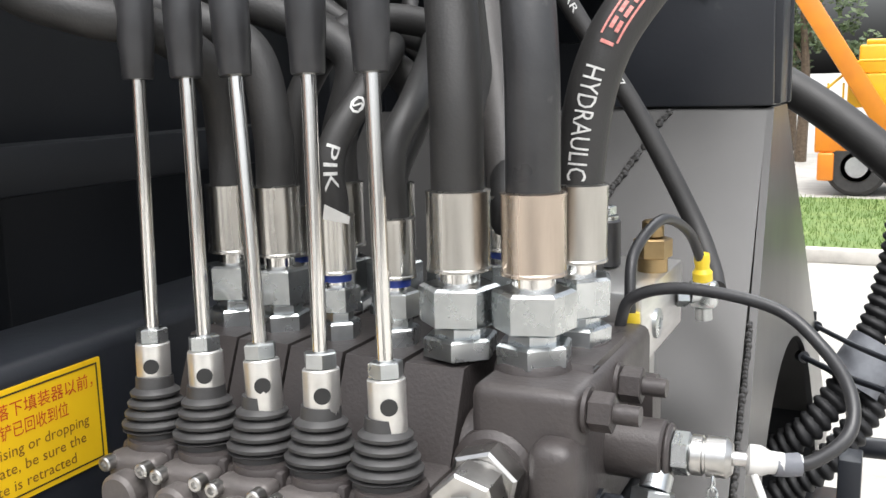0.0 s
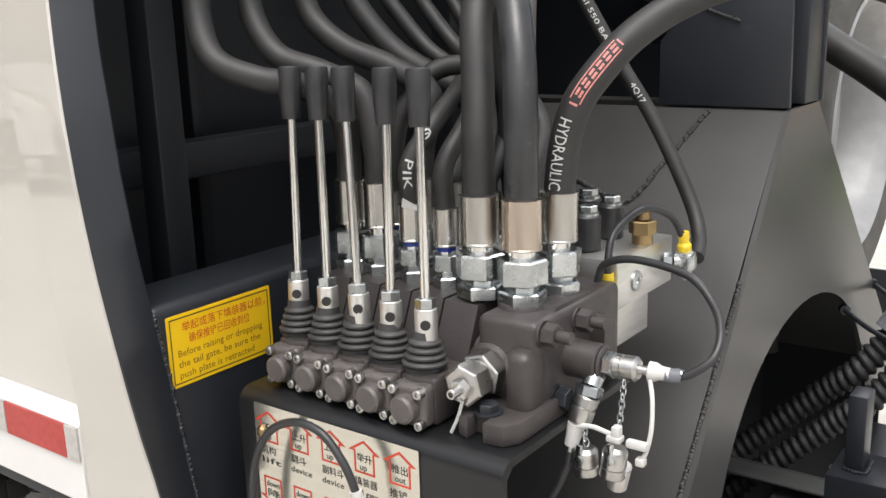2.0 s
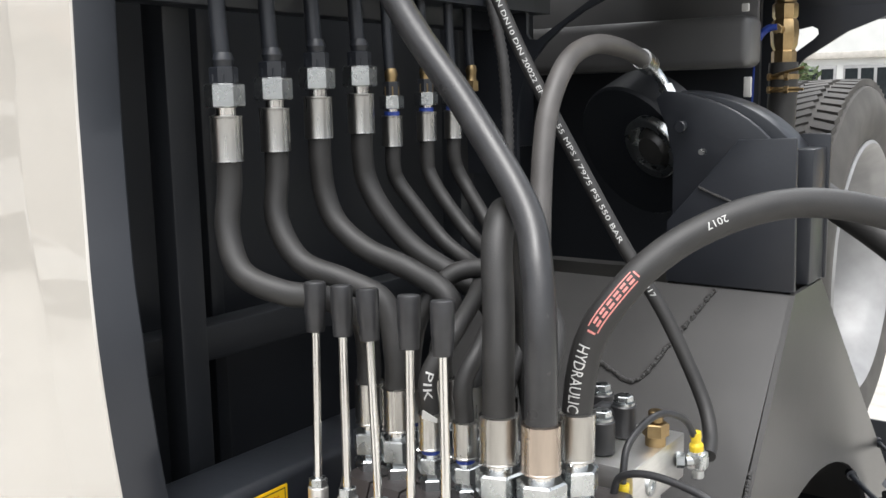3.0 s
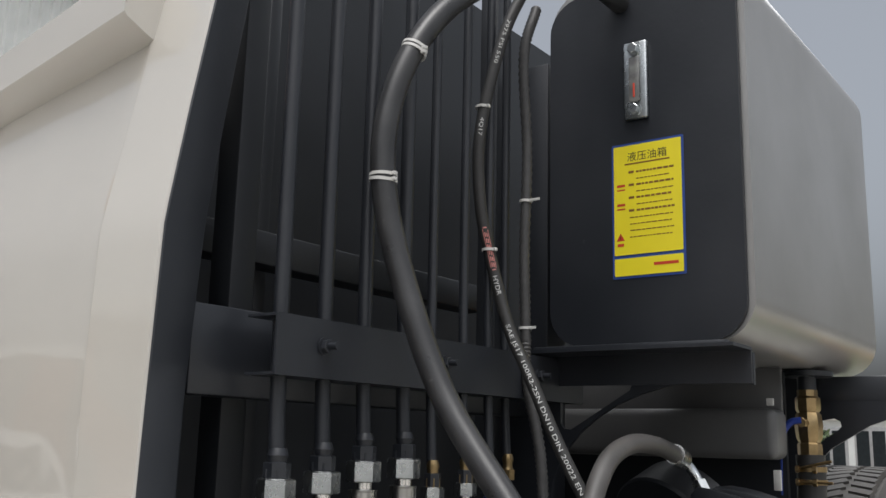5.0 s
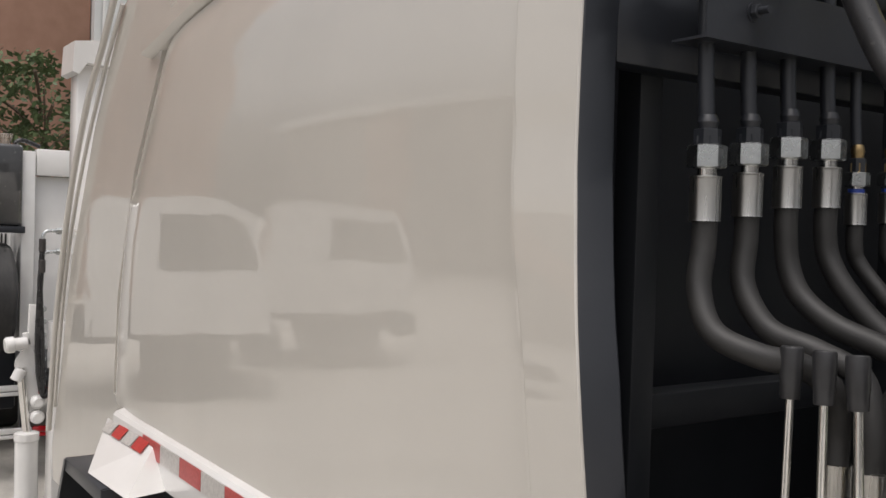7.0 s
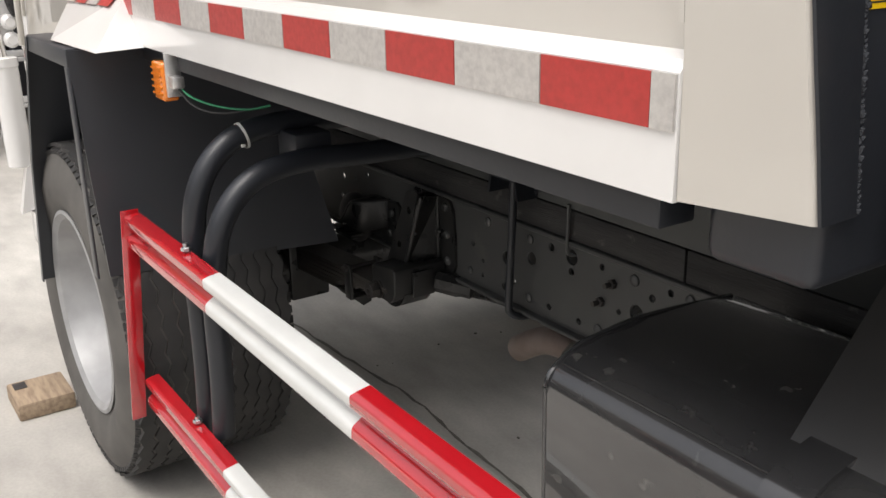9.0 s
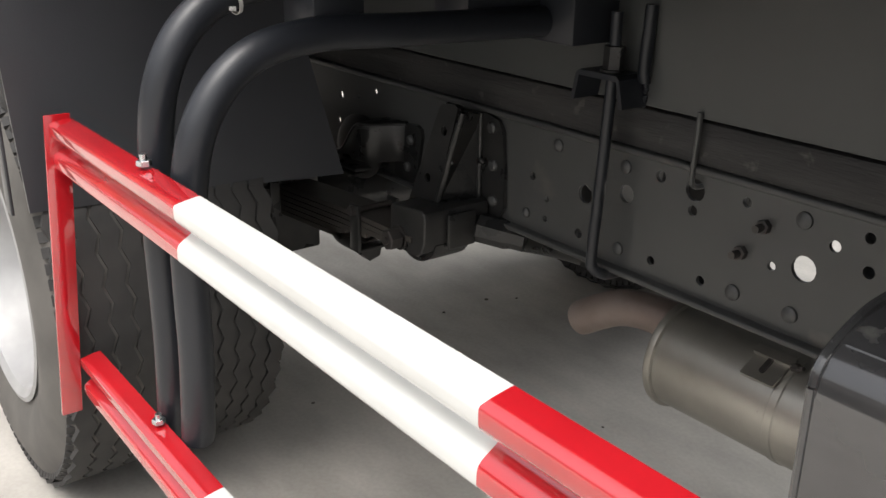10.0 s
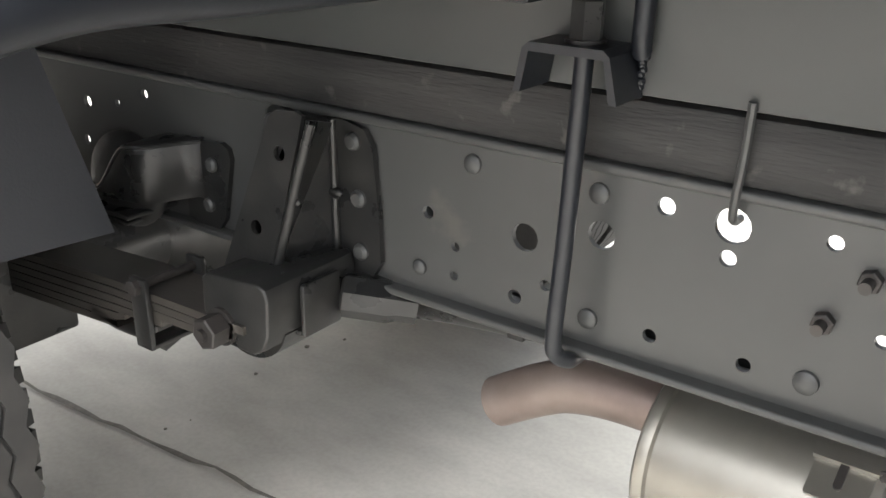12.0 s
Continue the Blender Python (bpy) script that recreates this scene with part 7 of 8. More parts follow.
part("housing", bm, M_OILY, AXLE)
bm = B()
box(bm, (-2.13, 0.52, 0.38), (-1.97, 0.65, 0.58), 0.008)
part("spring_seat", bm, M_OILY, AXLE)
bm = B()
tube(bm, [(-1.83, 0.62, 0.47), (-1.80, 0.62, 0.462), (-1.72, 0.63, 0.457)], 0.022, 4, 14)
hexnut(bm, (-1.75, 0.63, 0.458), (-1.705, 0.63, 0.457), 0.028)
part("brake_rod", bm, M_OILY, AXLE)
BUMP = thing("bump_stop", "rubber bump stop in a pressed bracket on the chassis rail", "bump stop", (-1.75, 0.66, 0.62))
# flat foot on the rail, swelling into an arm whose upper edge dips round the buffer
bm = B()
plate(bm, [(-1.735, 0.612), (-1.70, 0.600), (-1.668, 0.606), (-1.655, 0.622), (-1.634, 0.715), (-1.638, 0.730), (-1.652, 0.737), (-1.735, 0.728)], [], axes((0, 0.7195, 0), (1, 0, 0), (0, 0, 1)), 0.008)
part("bracket_plate", bm, M_OILY, BUMP)
bm = B()
cols = []
for k_ in range(21):
    u_ = k_ / 20
    x_ = -1.695 - 0.205 * u_
    swell = min(1.0, u_ / 0.28)
    y_ = 0.7105 - 0.074 * (0.5 - 0.5 * math.cos(math.pi * swell))
    dip_ = 0.5 - 0.5 * math.cos(math.pi * min(1.0, max(0.0, (u_ - 0.34) / 0.46)))
    top_, low_ = 0.732 - 0.012 * u_ - 0.072 * dip_, 0.648 - 0.012 * u_
    cols.append([bm.verts.new(p) for p in ((x_, 0.7105, top_ + 0.006), (x_, y_ + 0.012, top_ + 0.005), (x_, y_ + 0.003, top_), (x_, y_, top_ - 0.006), (x_, y_, low_ + 0.008), (x_, y_ + 0.004, low_), (x_, 0.7105, low_))])
for a, b in zip(cols, cols[1:]):
    for q in range(6):
        if not (q == 0 and cols.index(a) > 6):
            bm.faces.new((a[q], b[q], b[q + 1], a[q + 1]))
part("pressed_arm", bm, M_OILY, BUMP, angle=50)
bm = B()
tube(bm, [(-1.695 - 0.205 * k_ / 20, 0.7105 - 0.074 * (0.5 - 0.5 * math.cos(math.pi * min(1.0, k_ / 5.6))) + 0.002, 0.732 - 0.012 * k_ / 20 - 0.072 * (0.5 - 0.5 * math.cos(math.pi * min(1.0, max(0.0, (k_ / 20 - 0.34) / 0.46))))) for k_ in range(0, 21, 2)], 0.0035, 3, 8)
part("rolled_edge", bm, M_OILY, BUMP)
for lo_, hi_ in (((-1.90, 0.622, 0.622), (-1.76, 0.712, 0.630)), ((-1.885, 0.634, 0.606), (-1.78, 0.712, 0.613))):
    bm = B()
    box(bm, lo_, hi_, 0.003)
    part("bracket_leaf", bm, M_OILY, BUMP)
bm = B()
bmesh.ops.create_uvsphere(bm, u_segments=28, v_segments=16, radius=1.0, matrix=Matrix.Translation((-1.825, 0.678, 0.660)) @ Matrix.Diagonal((0.078, 0.038, 0.074, 1)))
part("rubber", bm, M_HOSE, BUMP)
for x_, z_ in ((-1.672, 0.702), (-1.684, 0.640)):
    bm = B()
    lathe(bm, (x_, 0.7105, z_), (x_, 0.5, z_), [(0, 0.011), (0.004, 0.0105), (0.007, 0.007), (0.008, 0.0)], 14)
    part("rivet", bm, M_RAIL, BUMP)

UBOLT = thing("u_bolt", "black U-bolt with saddle clamping subframe to chassis rail", "u-bolt", (-1.085, 0.66, 0.6))
bm = B()
tube(bm, [(-1.069, 0.672, 1.036), (-1.070, 0.672, 0.936), (-1.079, 0.672, 0.756), (-1.087, 0.672, 0.631), (-1.085, 0.676, 0.606), (-1.079, 0.692, 0.594), (-1.083, 0.72, 0.586), (-1.083, 0.80, 0.586)], 0.0095, 8, 16)
part("rod", bm, M_BLACK, UBOLT)
bm = B()
prof = [(-1.140, 0.895), (-1.131, 0.938), (-1.124, 0.944), (-1.045, 0.944), (-1.038, 0.938), (-1.028, 0.895), (-1.036, 0.895), (-1.044, 0.935), (-1.124, 0.935), (-1.132, 0.895)]
plate(bm, prof, [], axes((0.008, 0.699, 0), (1, 0, 0), (0, 0, 1)), 0.055)
part("saddle", bm, M_BLACK, UBOLT)
bm = B()
weld(bm, [(-1.025, 0.697, 0.89), (-1.02, 0.697, 0.945), (-1.03, 0.697, 0.965)], 0.007, 0.008, 6)
part("weld_bead", bm, M_BLACK, UBOLT)
bm = B()
hexnut(bm, (-1.070, 0.672, 0.9445), (-1.069, 0.672, 0.985), 0.0165)
cyl(bm, (-1.070, 0.672, 0.9445), (-1.070, 0.672, 0.948), 0.02, seg=20)
part("nut", bm, M_OILY, UBOLT, "tall steel nut")
bm = B()
tube(bm, [(-1.02, 0.694, 1.05), (-1.02, 0.688, 0.95), (-1.02, 0.69, 0.94)], 0.010, 4, 12)
part("second_rod", bm, M_BLACK, UBOLT)
bm = B()
tube(bm, [(-0.913, 0.697, 0.905), (-0.915, 0.698, 0.86), (-0.921, 0.703, 0.80), (-0.923, 0.716, 0.785), (-0.924, 0.735, 0.782)], 0.0045, 6, 8)
solo("wire_tie", bm, M_RAIL, "grey wire tie hooked through a rail hole", "wire tie")
# black panel placed to block bright ground seen through the bracket's arch
ARCHSHEET = thing("arch_blocking_panel", "black sheet steel panel behind the coiled hoses, hiding bright ground", "splash panel", (0.3, 1.95, 0.4))
bm = B()
box(bm, (-0.25, 1.95, 0.38), (0.61, 1.958, 1.20), 0.003)
part("sheet", bm, M_DARK, ARCHSHEET)
bm = B()
box(bm, (-0.25, 1.935, 0.38), (0.61, 1.9485, 0.41), 0.002)
part("bottom_fold", bm, M_DARK, ARCHSHEET)
bm = B()
cyl(bm, (0.505, 1.948, 0.62), (0.505, 1.942, 0.62), 0.009, seg=12)
part("bolt_head", bm, M_ZINC, ARCHSHEET)
EXH = thing("exhaust_tube", "dark tube running under the chassis rail", "tube", (-1.3, 0.8, 0.5))
bm = B()
# its forward run behind the web is added to darken the lower rail holes
tube(bm, [(-1.62, 0.78, 0.52), (-1.43, 0.80, 0.535), (-1.30, 0.80, 0.557), (-1.157, 0.80, 0.572), (-1.03, 0.80, 0.594), (-0.80, 0.80, 0.60), (-0.5, 0.80, 0.60)], 0.028, 6, 14)
part("tube", bm, M_OILY, EXH)
bm = B()
for x_ in (-1.5, -1.2):
    box(bm, (x_ - 0.012, 0.775, 0.545), (x_ + 0.012, 0.790, 0.605), 0.002)
part("strap", bm, M_OILY, EXH)

# side lamp with its wire
LAMP = thing("side_marker_lamp", "amber side marker lamp under the skirt with a green wire", "marker lamp", (-1.44, 0.03, 1.13))
bm = B()
box(bm, (-1.452, 0.012, 1.135), (-1.388, 0.045, 1.215), 0.006, 3)
lens = part("lens", bm, M_AMBER, LAMP)
for i_ in range(5):
    bm = B()
    box(bm, (-1.449, 0.0095, 1.148 + 0.013 * i_), (-1.391, 0.0125, 1.152 + 0.013 * i_), 0)
    part("ridge", bm, M_AMBER, lens)
bm = B()
box(bm, (-1.386, 0.018, 1.145), (-1.378, 0.05, 1.235), 0.002)
box(bm, (-1.377, 0.02, 1.165), (-1.345, 0.045, 1.19), 0.004)
part("bracket", bm, M_ALU, LAMP)
bm = B()
tube(bm, [(-1.36, 0.035, 1.175), (-1.34, 0.05, 1.15), (-1.31, 0.09, 1.13), (-1.27, 0.14, 1.122), (-1.24, 0.18, 1.13)], 0.0025, 6, 8)
part("wire", bm, M_GREENW, LAMP, "green insulated wire")
bm = B()
tube(bm, [(-1.36, 0.03, 1.172), (-1.335, 0.055, 1.13), (-1.30, 0.10, 1.115), (-1.25, 0.17, 1.125)], 0.0025, 6, 8)
part("wire", bm, M_INK, LAMP)
tie((-1.255, 0.12, 1.074), (0, 0.93, 0.30), 0.026, "white nylon cable tie round the guard hoop")

# timber block by the wheel
BLOCKT = thing("timber_block", "worn flat timber block lying against the rear tyre", "timber block", (-2.45, -0.2, 0.0))
bm = B()
box(bm, (-2.62, -0.235, 0.0), (-2.43, -0.06, 0.058), 0.008, 2)
part("board", bm, M_BLOCK, BLOCKT)
bm = B()
box(bm, (-2.60, -0.22, 0.0582), (-2.55, -0.18, 0.061), 0.001)
part("metal_patch", bm, M_RUSTY, BLOCKT)
# crack in the yard
rnd = random.Random(9)
bm = B()
prev = None
for i_ in range(60):
    x_ = -2.9 + 3.2 * i_ / 59
    y_ = 0.86 - 0.05 * abs(math.sin(x_ * 1.7)) + rnd.uniform(-0.006, 0.006)
    w = rnd.uniform(0.003, 0.008)
    cur = [bm.verts.new((x_, y_ - w, 0.0035)), bm.verts.new((x_, y_ + w, 0.0035))]
    if prev:
        bm.faces.new((prev[0], cur[0], cur[1], prev[1]))
    prev = cur
solo("ground_crack", bm, M_CRACK, "dark filled crack across the concrete yard", "crack", kind="structure")
bm = B()
for i_ in range(120):
    x_, y_ = rnd.uniform(-4.5, 0.6), rnd.uniform(-1.2, 2.8)
    s = rnd.uniform(0.002, 0.007)
    bmesh.ops.create_icosphere(bm, subdivisions=1, radius=s, matrix=Matrix.Translation((x_, y_, s * 0.3)) @ Matrix.Diagonal((1, rnd.uniform(0.6, 1.4), 0.5, 1)))
solo("grit", bm, M_CRACK, "scattered grit and crumbs on the concrete", "grit", kind="stuff")

# fuel tank seams and straps
for y_, z_ in ((0.2315, 0.8715),):
    bm = B()
    tube(bm, [(-0.39, y_, z_), (0.2, y_, z_ + 0.001), (0.89, y_, z_)], 0.0022, 3, 8)
    part("weld_seam", bm, M_TANK, FUEL)
bm = B()
tube(bm, [(-0.400, 0.208, 0.47), (-0.400, 0.208, 0.80), (-0.400, 0.2075, 0.838), (-0.400, 0.221, 0.863), (-0.400, 0.265, 0.886), (-0.400, 0.31, 0.893), (-0.400, 0.40, 0.899), (-0.400, 0.60, 0.886)], 0.0045, 5, 8)
part("weld_seam", bm, M_TANK, FUEL)
for x_ in (0.0, 0.6):
    bm = B()
    c_ = Vector((0.4275, 0.6625))
    outer = [tuple(Vector(p) + (Vector(p) - c_).normalized() * 0.009) for p in TANK_P]
    inner = [tuple(Vector(p) + (Vector(p) - c_).normalized() * 0.002) for p in TANK_P]
    plate(bm, outer, [inner], axes((x_ - 0.03, 0, 0), (0, 1, 0), (0, 0, 1)), 0.06)
    part("strap", bm, M_TANK, FUEL, "black strap")
    bm = B()
    box(bm, (x_ - 0.03, 0.645, 0.55), (x_ + 0.03, 0.719, 0.80), 0.004)
    part("strap_bracket", bm, M_BLACK, FUEL)


# ---- behind the tailgate ----
bm = B()
tube(bm, [(-3.04, 0.06, 1.10), (-2.93, 0.055, 1.55), (-2.74, 0.05, 2.0), (-2.52, 0.05, 2.337), (-2.338, 0.05, 2.514), (-2.20, 0.05, 2.66), (-2.12, 0.055, 2.755), (-2.10, 0.07, 2.785), (-2.12, 0.10, 2.80), (-2.12, 0.20, 2.805), (-2.12, 0.6, 2.80), (-2.12, 1.2, 2.80)], 0.011, 8, 12)
part("grab_rail", bm, M_CREAM, TAIL, "bent tube grab rail")
bm = B()
tube(bm, [(-3.00, 0.072, 1.20), (-2.86, 0.07, 1.72), (-2.66, 0.07, 2.10), (-2.40, 0.07, 2.42), (-2.18, 0.07, 2.64)], 0.007, 6, 10)
part("pipe", bm, M_CREAM, TAIL)
bm = B()
box(bm, (-2.13, 0.185, 2.62), (-2.10, 0.222, 2.812), 0.006)
part("post", bm, M_WHITE, TAIL, "chipped white post")
bm = B()
box(bm, (-2.125, 0.228, 2.66), (-2.105, 0.75, 2.765), 0.004)
part("top_sheet", bm, M_WHITE, TAIL, "white sheet under the rail")
bm = B()
plate(bm, [(0.172, 2.686), (0.343, 2.709), (0.356, 2.592), (0.225, 2.60), (0.19, 2.549), (0.165, 2.56)], [], axes((-3.42, 0, 0), (0, 1, 0), (0, 0, 1)), 0.20)
part("column_cap", bm, M_WHITE, TAIL)
bm = B()
box(bm, (-3.40, 0.20, 0.95), (-3.28, 0.34, 2.60), 0.008)
part("rear_column", bm, M_WHITE, TAIL)
bm = B()
box(bm, (-3.28, 0.16, 0.95), (-2.7, 1.9, 1.9), 0.02)
part("hopper", bm, M_CREAM, TAIL)

CYL = thing("tipping_cylinder", "white painted hydraulic cylinder and lever beside the tailgate", "hydraulic cylinder", (-3.4, 0.05, 0.5))
bm = B()
lathe(bm, (-3.40, 0.052, 0.60), (-3.40, 0.050, 1.03), [(0, 0.040), (0.006, 0.0475), (0.385, 0.0475), (0.390, 0.051), (0.420, 0.051), (0.425, 0.03)], 24)
part("barrel", bm, M_WHITE, CYL)
bm = B()
cyl(bm, (-3.40, 0.050, 1.02), (-3.41, 0.022, 1.30), 0.017, seg=16)
part("rod", bm, M_ROD, CYL, "bare steel rod")
bm = B()
lathe(bm, (-3.41, 0.004, 1.245), (-3.41, 0.030, 1.30), [(0, 0.02), (0.004, 0.026), (0.05, 0.026), (0.055, 0.02)], 16)
part("rod_eye", bm, M_WHITE, CYL)
# cranked lever: a tall upper arm, a cast knee and a lower link
for pts_ in ([(0.056, 1.57), (0.088, 1.57), (0.092, 1.38), (0.050, 1.40)],
             [(0.030, 1.445), (0.050, 1.452), (0.078, 1.36), (0.110, 1.07), (0.062, 1.07), (0.050, 1.22), (0.034, 1.30), (0.002, 1.30), (0.004, 1.33), (0.036, 1.385)]):
    bm = B()
    plate(bm, pts_, [], axes((-3.44, 0, 0), (0, 1, 0), (0, 0, 1)), 0.028)
    bmesh.ops.bevel(bm, geom=[e for e in bm.edges if e.calc_face_angle(0) > 1.2], offset=0.003, segments=2, profile=0.5, affect='EDGES')
    part("lever_plate", bm, M_WHITE, CYL)
bm = B()
lathe(bm, (-3.41, 0.045, 1.405), (-3.41, -0.042, 1.398), [(0, 0.026), (0.05, 0.028), (0.052, 0.035), (0.078, 0.035), (0.087, 0.028)], 20)
part("pin", bm, M_WHITE, CYL)
for z_ in (1.085, 1.15):
    bm = B()
    lathe(bm, (-3.43, 0.09, z_), (-3.38, 0.09, z_), [(0, 0.030), (0.04, 0.030), (0.05, 0.018), (0.062, 0.018)], 18)
    part("link_boss", bm, M_WHITE, CYL)
bm = B()
plate(bm, [(0.02, 0.42), (0.16, 0.46), (0.16, 0.64), (0.06, 0.60)], [], axes((-3.40, 0, 0), (0, 1, 0), (0, 0, 1)), 0.05)
part("foot_plate", bm, M_WHITE, CYL)
bm = B()
box(bm, (-3.42, 0.13, 0.45), (-3.30, 0.30, 1.5), 0.006)
part("side_beam", bm, M_WHITE, CYL)
for i_ in range(7):
    bm = B()
    z_ = 1.22 + 0.055 * i_
    hexnut(bm, (-3.43, 0.116, z_), (-3.40, 0.110, z_), 0.013)
    cyl(bm, (-3.40, 0.110, z_), (-3.38, 0.106, z_), 0.007, seg=10)
    part("grease_nipple", bm, M_ZINC, CYL)
BLK = thing("tow_bracket", "white painted box bracket with a bolt low at the tailgate", "bracket", (-3.3, 0.08, 0.25))
bm = B()
box(bm, (-3.42, 0.06, 0.28), (-3.28, 0.16, 0.42), 0.008)
box(bm, (-3.36, 0.14, 0.30), (-3.20, 0.40, 0.38), 0.006)
box(bm, (-3.22, 0.30, 0.30), (-3.18, 0.40, 1.0), 0.006)
part("box", bm, M_WHITE, BLK)
bm = B()
hexnut(bm, (-3.28, 0.12, 0.33), (-3.25, 0.12, 0.33), 0.018)
part("bolt", bm, M_ZINC, BLK)
for z_, dy in ((1.885, 0.0), (1.795, 0.004)):
    hose("black hydraulic hose with a bent steel elbow, looped beside the tailgate", [(-3.36, 0.090 - dy, z_ - 0.075), (-3.36, 0.088 - dy, z_ - 0.15), (-3.36, 0.078 + dy * 4, 1.45), (-3.36, 0.085 + dy * 4, 1.28), (-3.36, 0.104, 1.185), (-3.36, 0.124 + dy, 1.20), (-3.36, 0.130 + dy, 1.30)], 0.0115, ((0, "none"), (-1, "none")), M_HOSE_S)
    ELB = thing("hose_elbow", "bent zinc hose elbow with nut and sleeve", "hose elbow", (-3.36, 0.12, z_), "elbows beside the tailgate")
    bm = B()
    tube(bm, [(-3.36, 0.165, z_ + 0.004), (-3.36, 0.125, z_ + 0.004), (-3.36, 0.103, z_), (-3.36, 0.092, z_ - 0.02), (-3.36, 0.090, z_ - 0.05)], 0.0075, 5, 12)
    part("bend", bm, M_ZINC, ELB)
    bm = B()
    hexnut(bm, (-3.36, 0.170, z_ + 0.004), (-3.36, 0.145, z_ + 0.004), 0.014)
    part("nut", bm, M_ZINC, ELB)
    bm = B()
    cyl(bm, (-3.36, 0.090, z_ - 0.03), (-3.36, 0.090, z_ - 0.085), 0.0145, seg=16, ch=0.002)
    part("sleeve", bm, M_RUSTY, ELB)

# ---- next truck in the row ----
ROW = thing("parked_refuse_truck", "white refuse truck parked behind with black tank and striped guard", "truck", (-7.5, 1.2, 0.0))
bm = B()
box(bm, (-6.9, 0.60, 0.95), (-6.50, 0.695, 2.42), 0.012)
part("column", bm, M_WHITE, ROW)
bm = B()
box(bm, (-6.60, 0.70, 0.95), (-6.58, 2.3, 2.24), 0.004)
box(bm, (-6.60, 0.70, 2.245), (-6.50, 2.3, 2.44), 0.01)
part("front_wall", bm, M_WHITE, ROW)
bm = B()
box(bm, (-6.75, 0.335, 1.87), (-6.45, 0.60, 2.46), 0.03, 4)
part("black_tank", bm, M_TANK, ROW, "black oil tank box")
bm = B()
box(bm, (-6.7, 0.32, 1.82), (-6.45, 0.62, 1.868), 0.004)
part("tank_shelf", bm, M_BLACK, ROW)
bm = B()
box(bm, (-9.4, 0.7, 0.75), (-5.0, 2.2, 0.95), 0.01)
part("chassis", bm, M_BLACK, ROW)
bm = B()
box(bm, (-6.95, 0.10, 0.50), (-6.70, 0.62, 0.95), 0.02)
part("side_box", bm, M_BLACK, ROW)
bm = B()
box(bm, (-9.5, -0.9, 0.75), (-7.3, 2.4, 2.17), 0.05, 3)
part("far_cab", bm, M_WHITE, ROW, "white cab body")
for z in (0.632, 0.318):
    for k_ in range(4):
        bm = B()
        y0, y1 = ((-0.20, 0.0), (0.003, 0.203), (0.206, 0.70), (0.703, 0.90))[k_]
        box(bm, (-6.52, y0, z), (-6.48, y1, z + 0.030), 0.008)
        box(bm, (-6.52, y0, z + 0.034), (-6.48, y1, z + 0.078), 0.010)
        part("guard_bar", bm, M_RED if k_ in (1, 3) else M_WHITE, ROW)
for y_ in (0.33, 0.64):
    bm = B()
    box(bm, (-6.70, y_, 0.30), (-6.62, y_ + 0.07, 0.95), 0.004)
    part("hanger_post", bm, M_BLACK, ROW)
bm = B()
box(bm, (-6.69, 0.275, 0.90), (-6.66, 0.335, 1.05), 0.006)
part("reflector", bm, M_RED, ROW, "red lamp")
bm = B()
lathe(bm, (-6.6, 0.50, 2.46), (-6.6, 0.50, 3.0), [(0, 0.040), (0.045, 0.040), (0.047, 0.048), (0.075, 0.048), (0.08, 0.04), (0.08, 0.0)], 20)
part("filler_cap", bm, M_CRIMP_W, ROW, "pale pinkish filler cap")
bm = B()
tube(bm, [(-6.6, 0.56, 2.47), (-6.6, 0.60, 2.50), (-6.6, 0.66, 2.49), (-6.6, 0.74, 2.46)], 0.016, 5, 10)
part("tank_hose", bm, M_HOSE_S, ROW)
for i_ in range(7):
    bm = B()
    box(bm, (-7.298, 0.45 + 0.03 * i_, 1.62), (-7.29, 0.465 + 0.03 * i_, 1.80), 0.003)
    part("louvre", bm, M_INK, ROW)
for x_, y_ in ((-5.6, 0.85), (-8.6, 0.85), (-5.6, 2.0), (-8.6, 2.0)):
    bm = B()
    lathe(bm, (x_, y_ - 0.13, 0.48), (x_, y_ + 0.13, 0.48), [(0, 0.26), (0.0, 0.44), (0.03, 0.48), (0.23, 0.48), (0.26, 0.44), (0.26, 0.26)], 40)
    part("wheel", bm, M_TYRE, ROW, "black tyre")
bm = B()
c0, c1 = (-6.6, 0.43, 1.35), (-6.6, 1.43, 1.35)
lathe(bm, c0, c1, [(-0.10, 0.22), (-0.125, 0.31), (-0.105, 0.375), (-0.08, 0.392), (0.08, 0.392), (0.105, 0.375), (0.125, 0.31), (0.10, 0.22)], 56)
sp = part("spare_tyre", bm, M_TYRE, ROW, "spare tyre with zigzag grooves")
m, _ = frame_z(c0, c1)
# black zigzag strips laid on the tread, coloured as the grooves' shade
for z0 in (-0.05, -0.017, 0.017, 0.05):
    bm = B()
    prev = None
    for i_ in range(73):
        a = 2 * math.pi * i_ / 72
        zz = z0 + (0.006 if i_ % 2 else -0.006)
        cur = [bm.verts.new(m @ Vector((0.3935 * math.cos(a), 0.3935 * math.sin(a), zz + d))) for d in (-0.004, 0.004)]
        if prev:
            bm.faces.new((prev[0], cur[0], cur[1], prev[1]))
        prev = cur
    part("groove", bm, M_INK, sp)

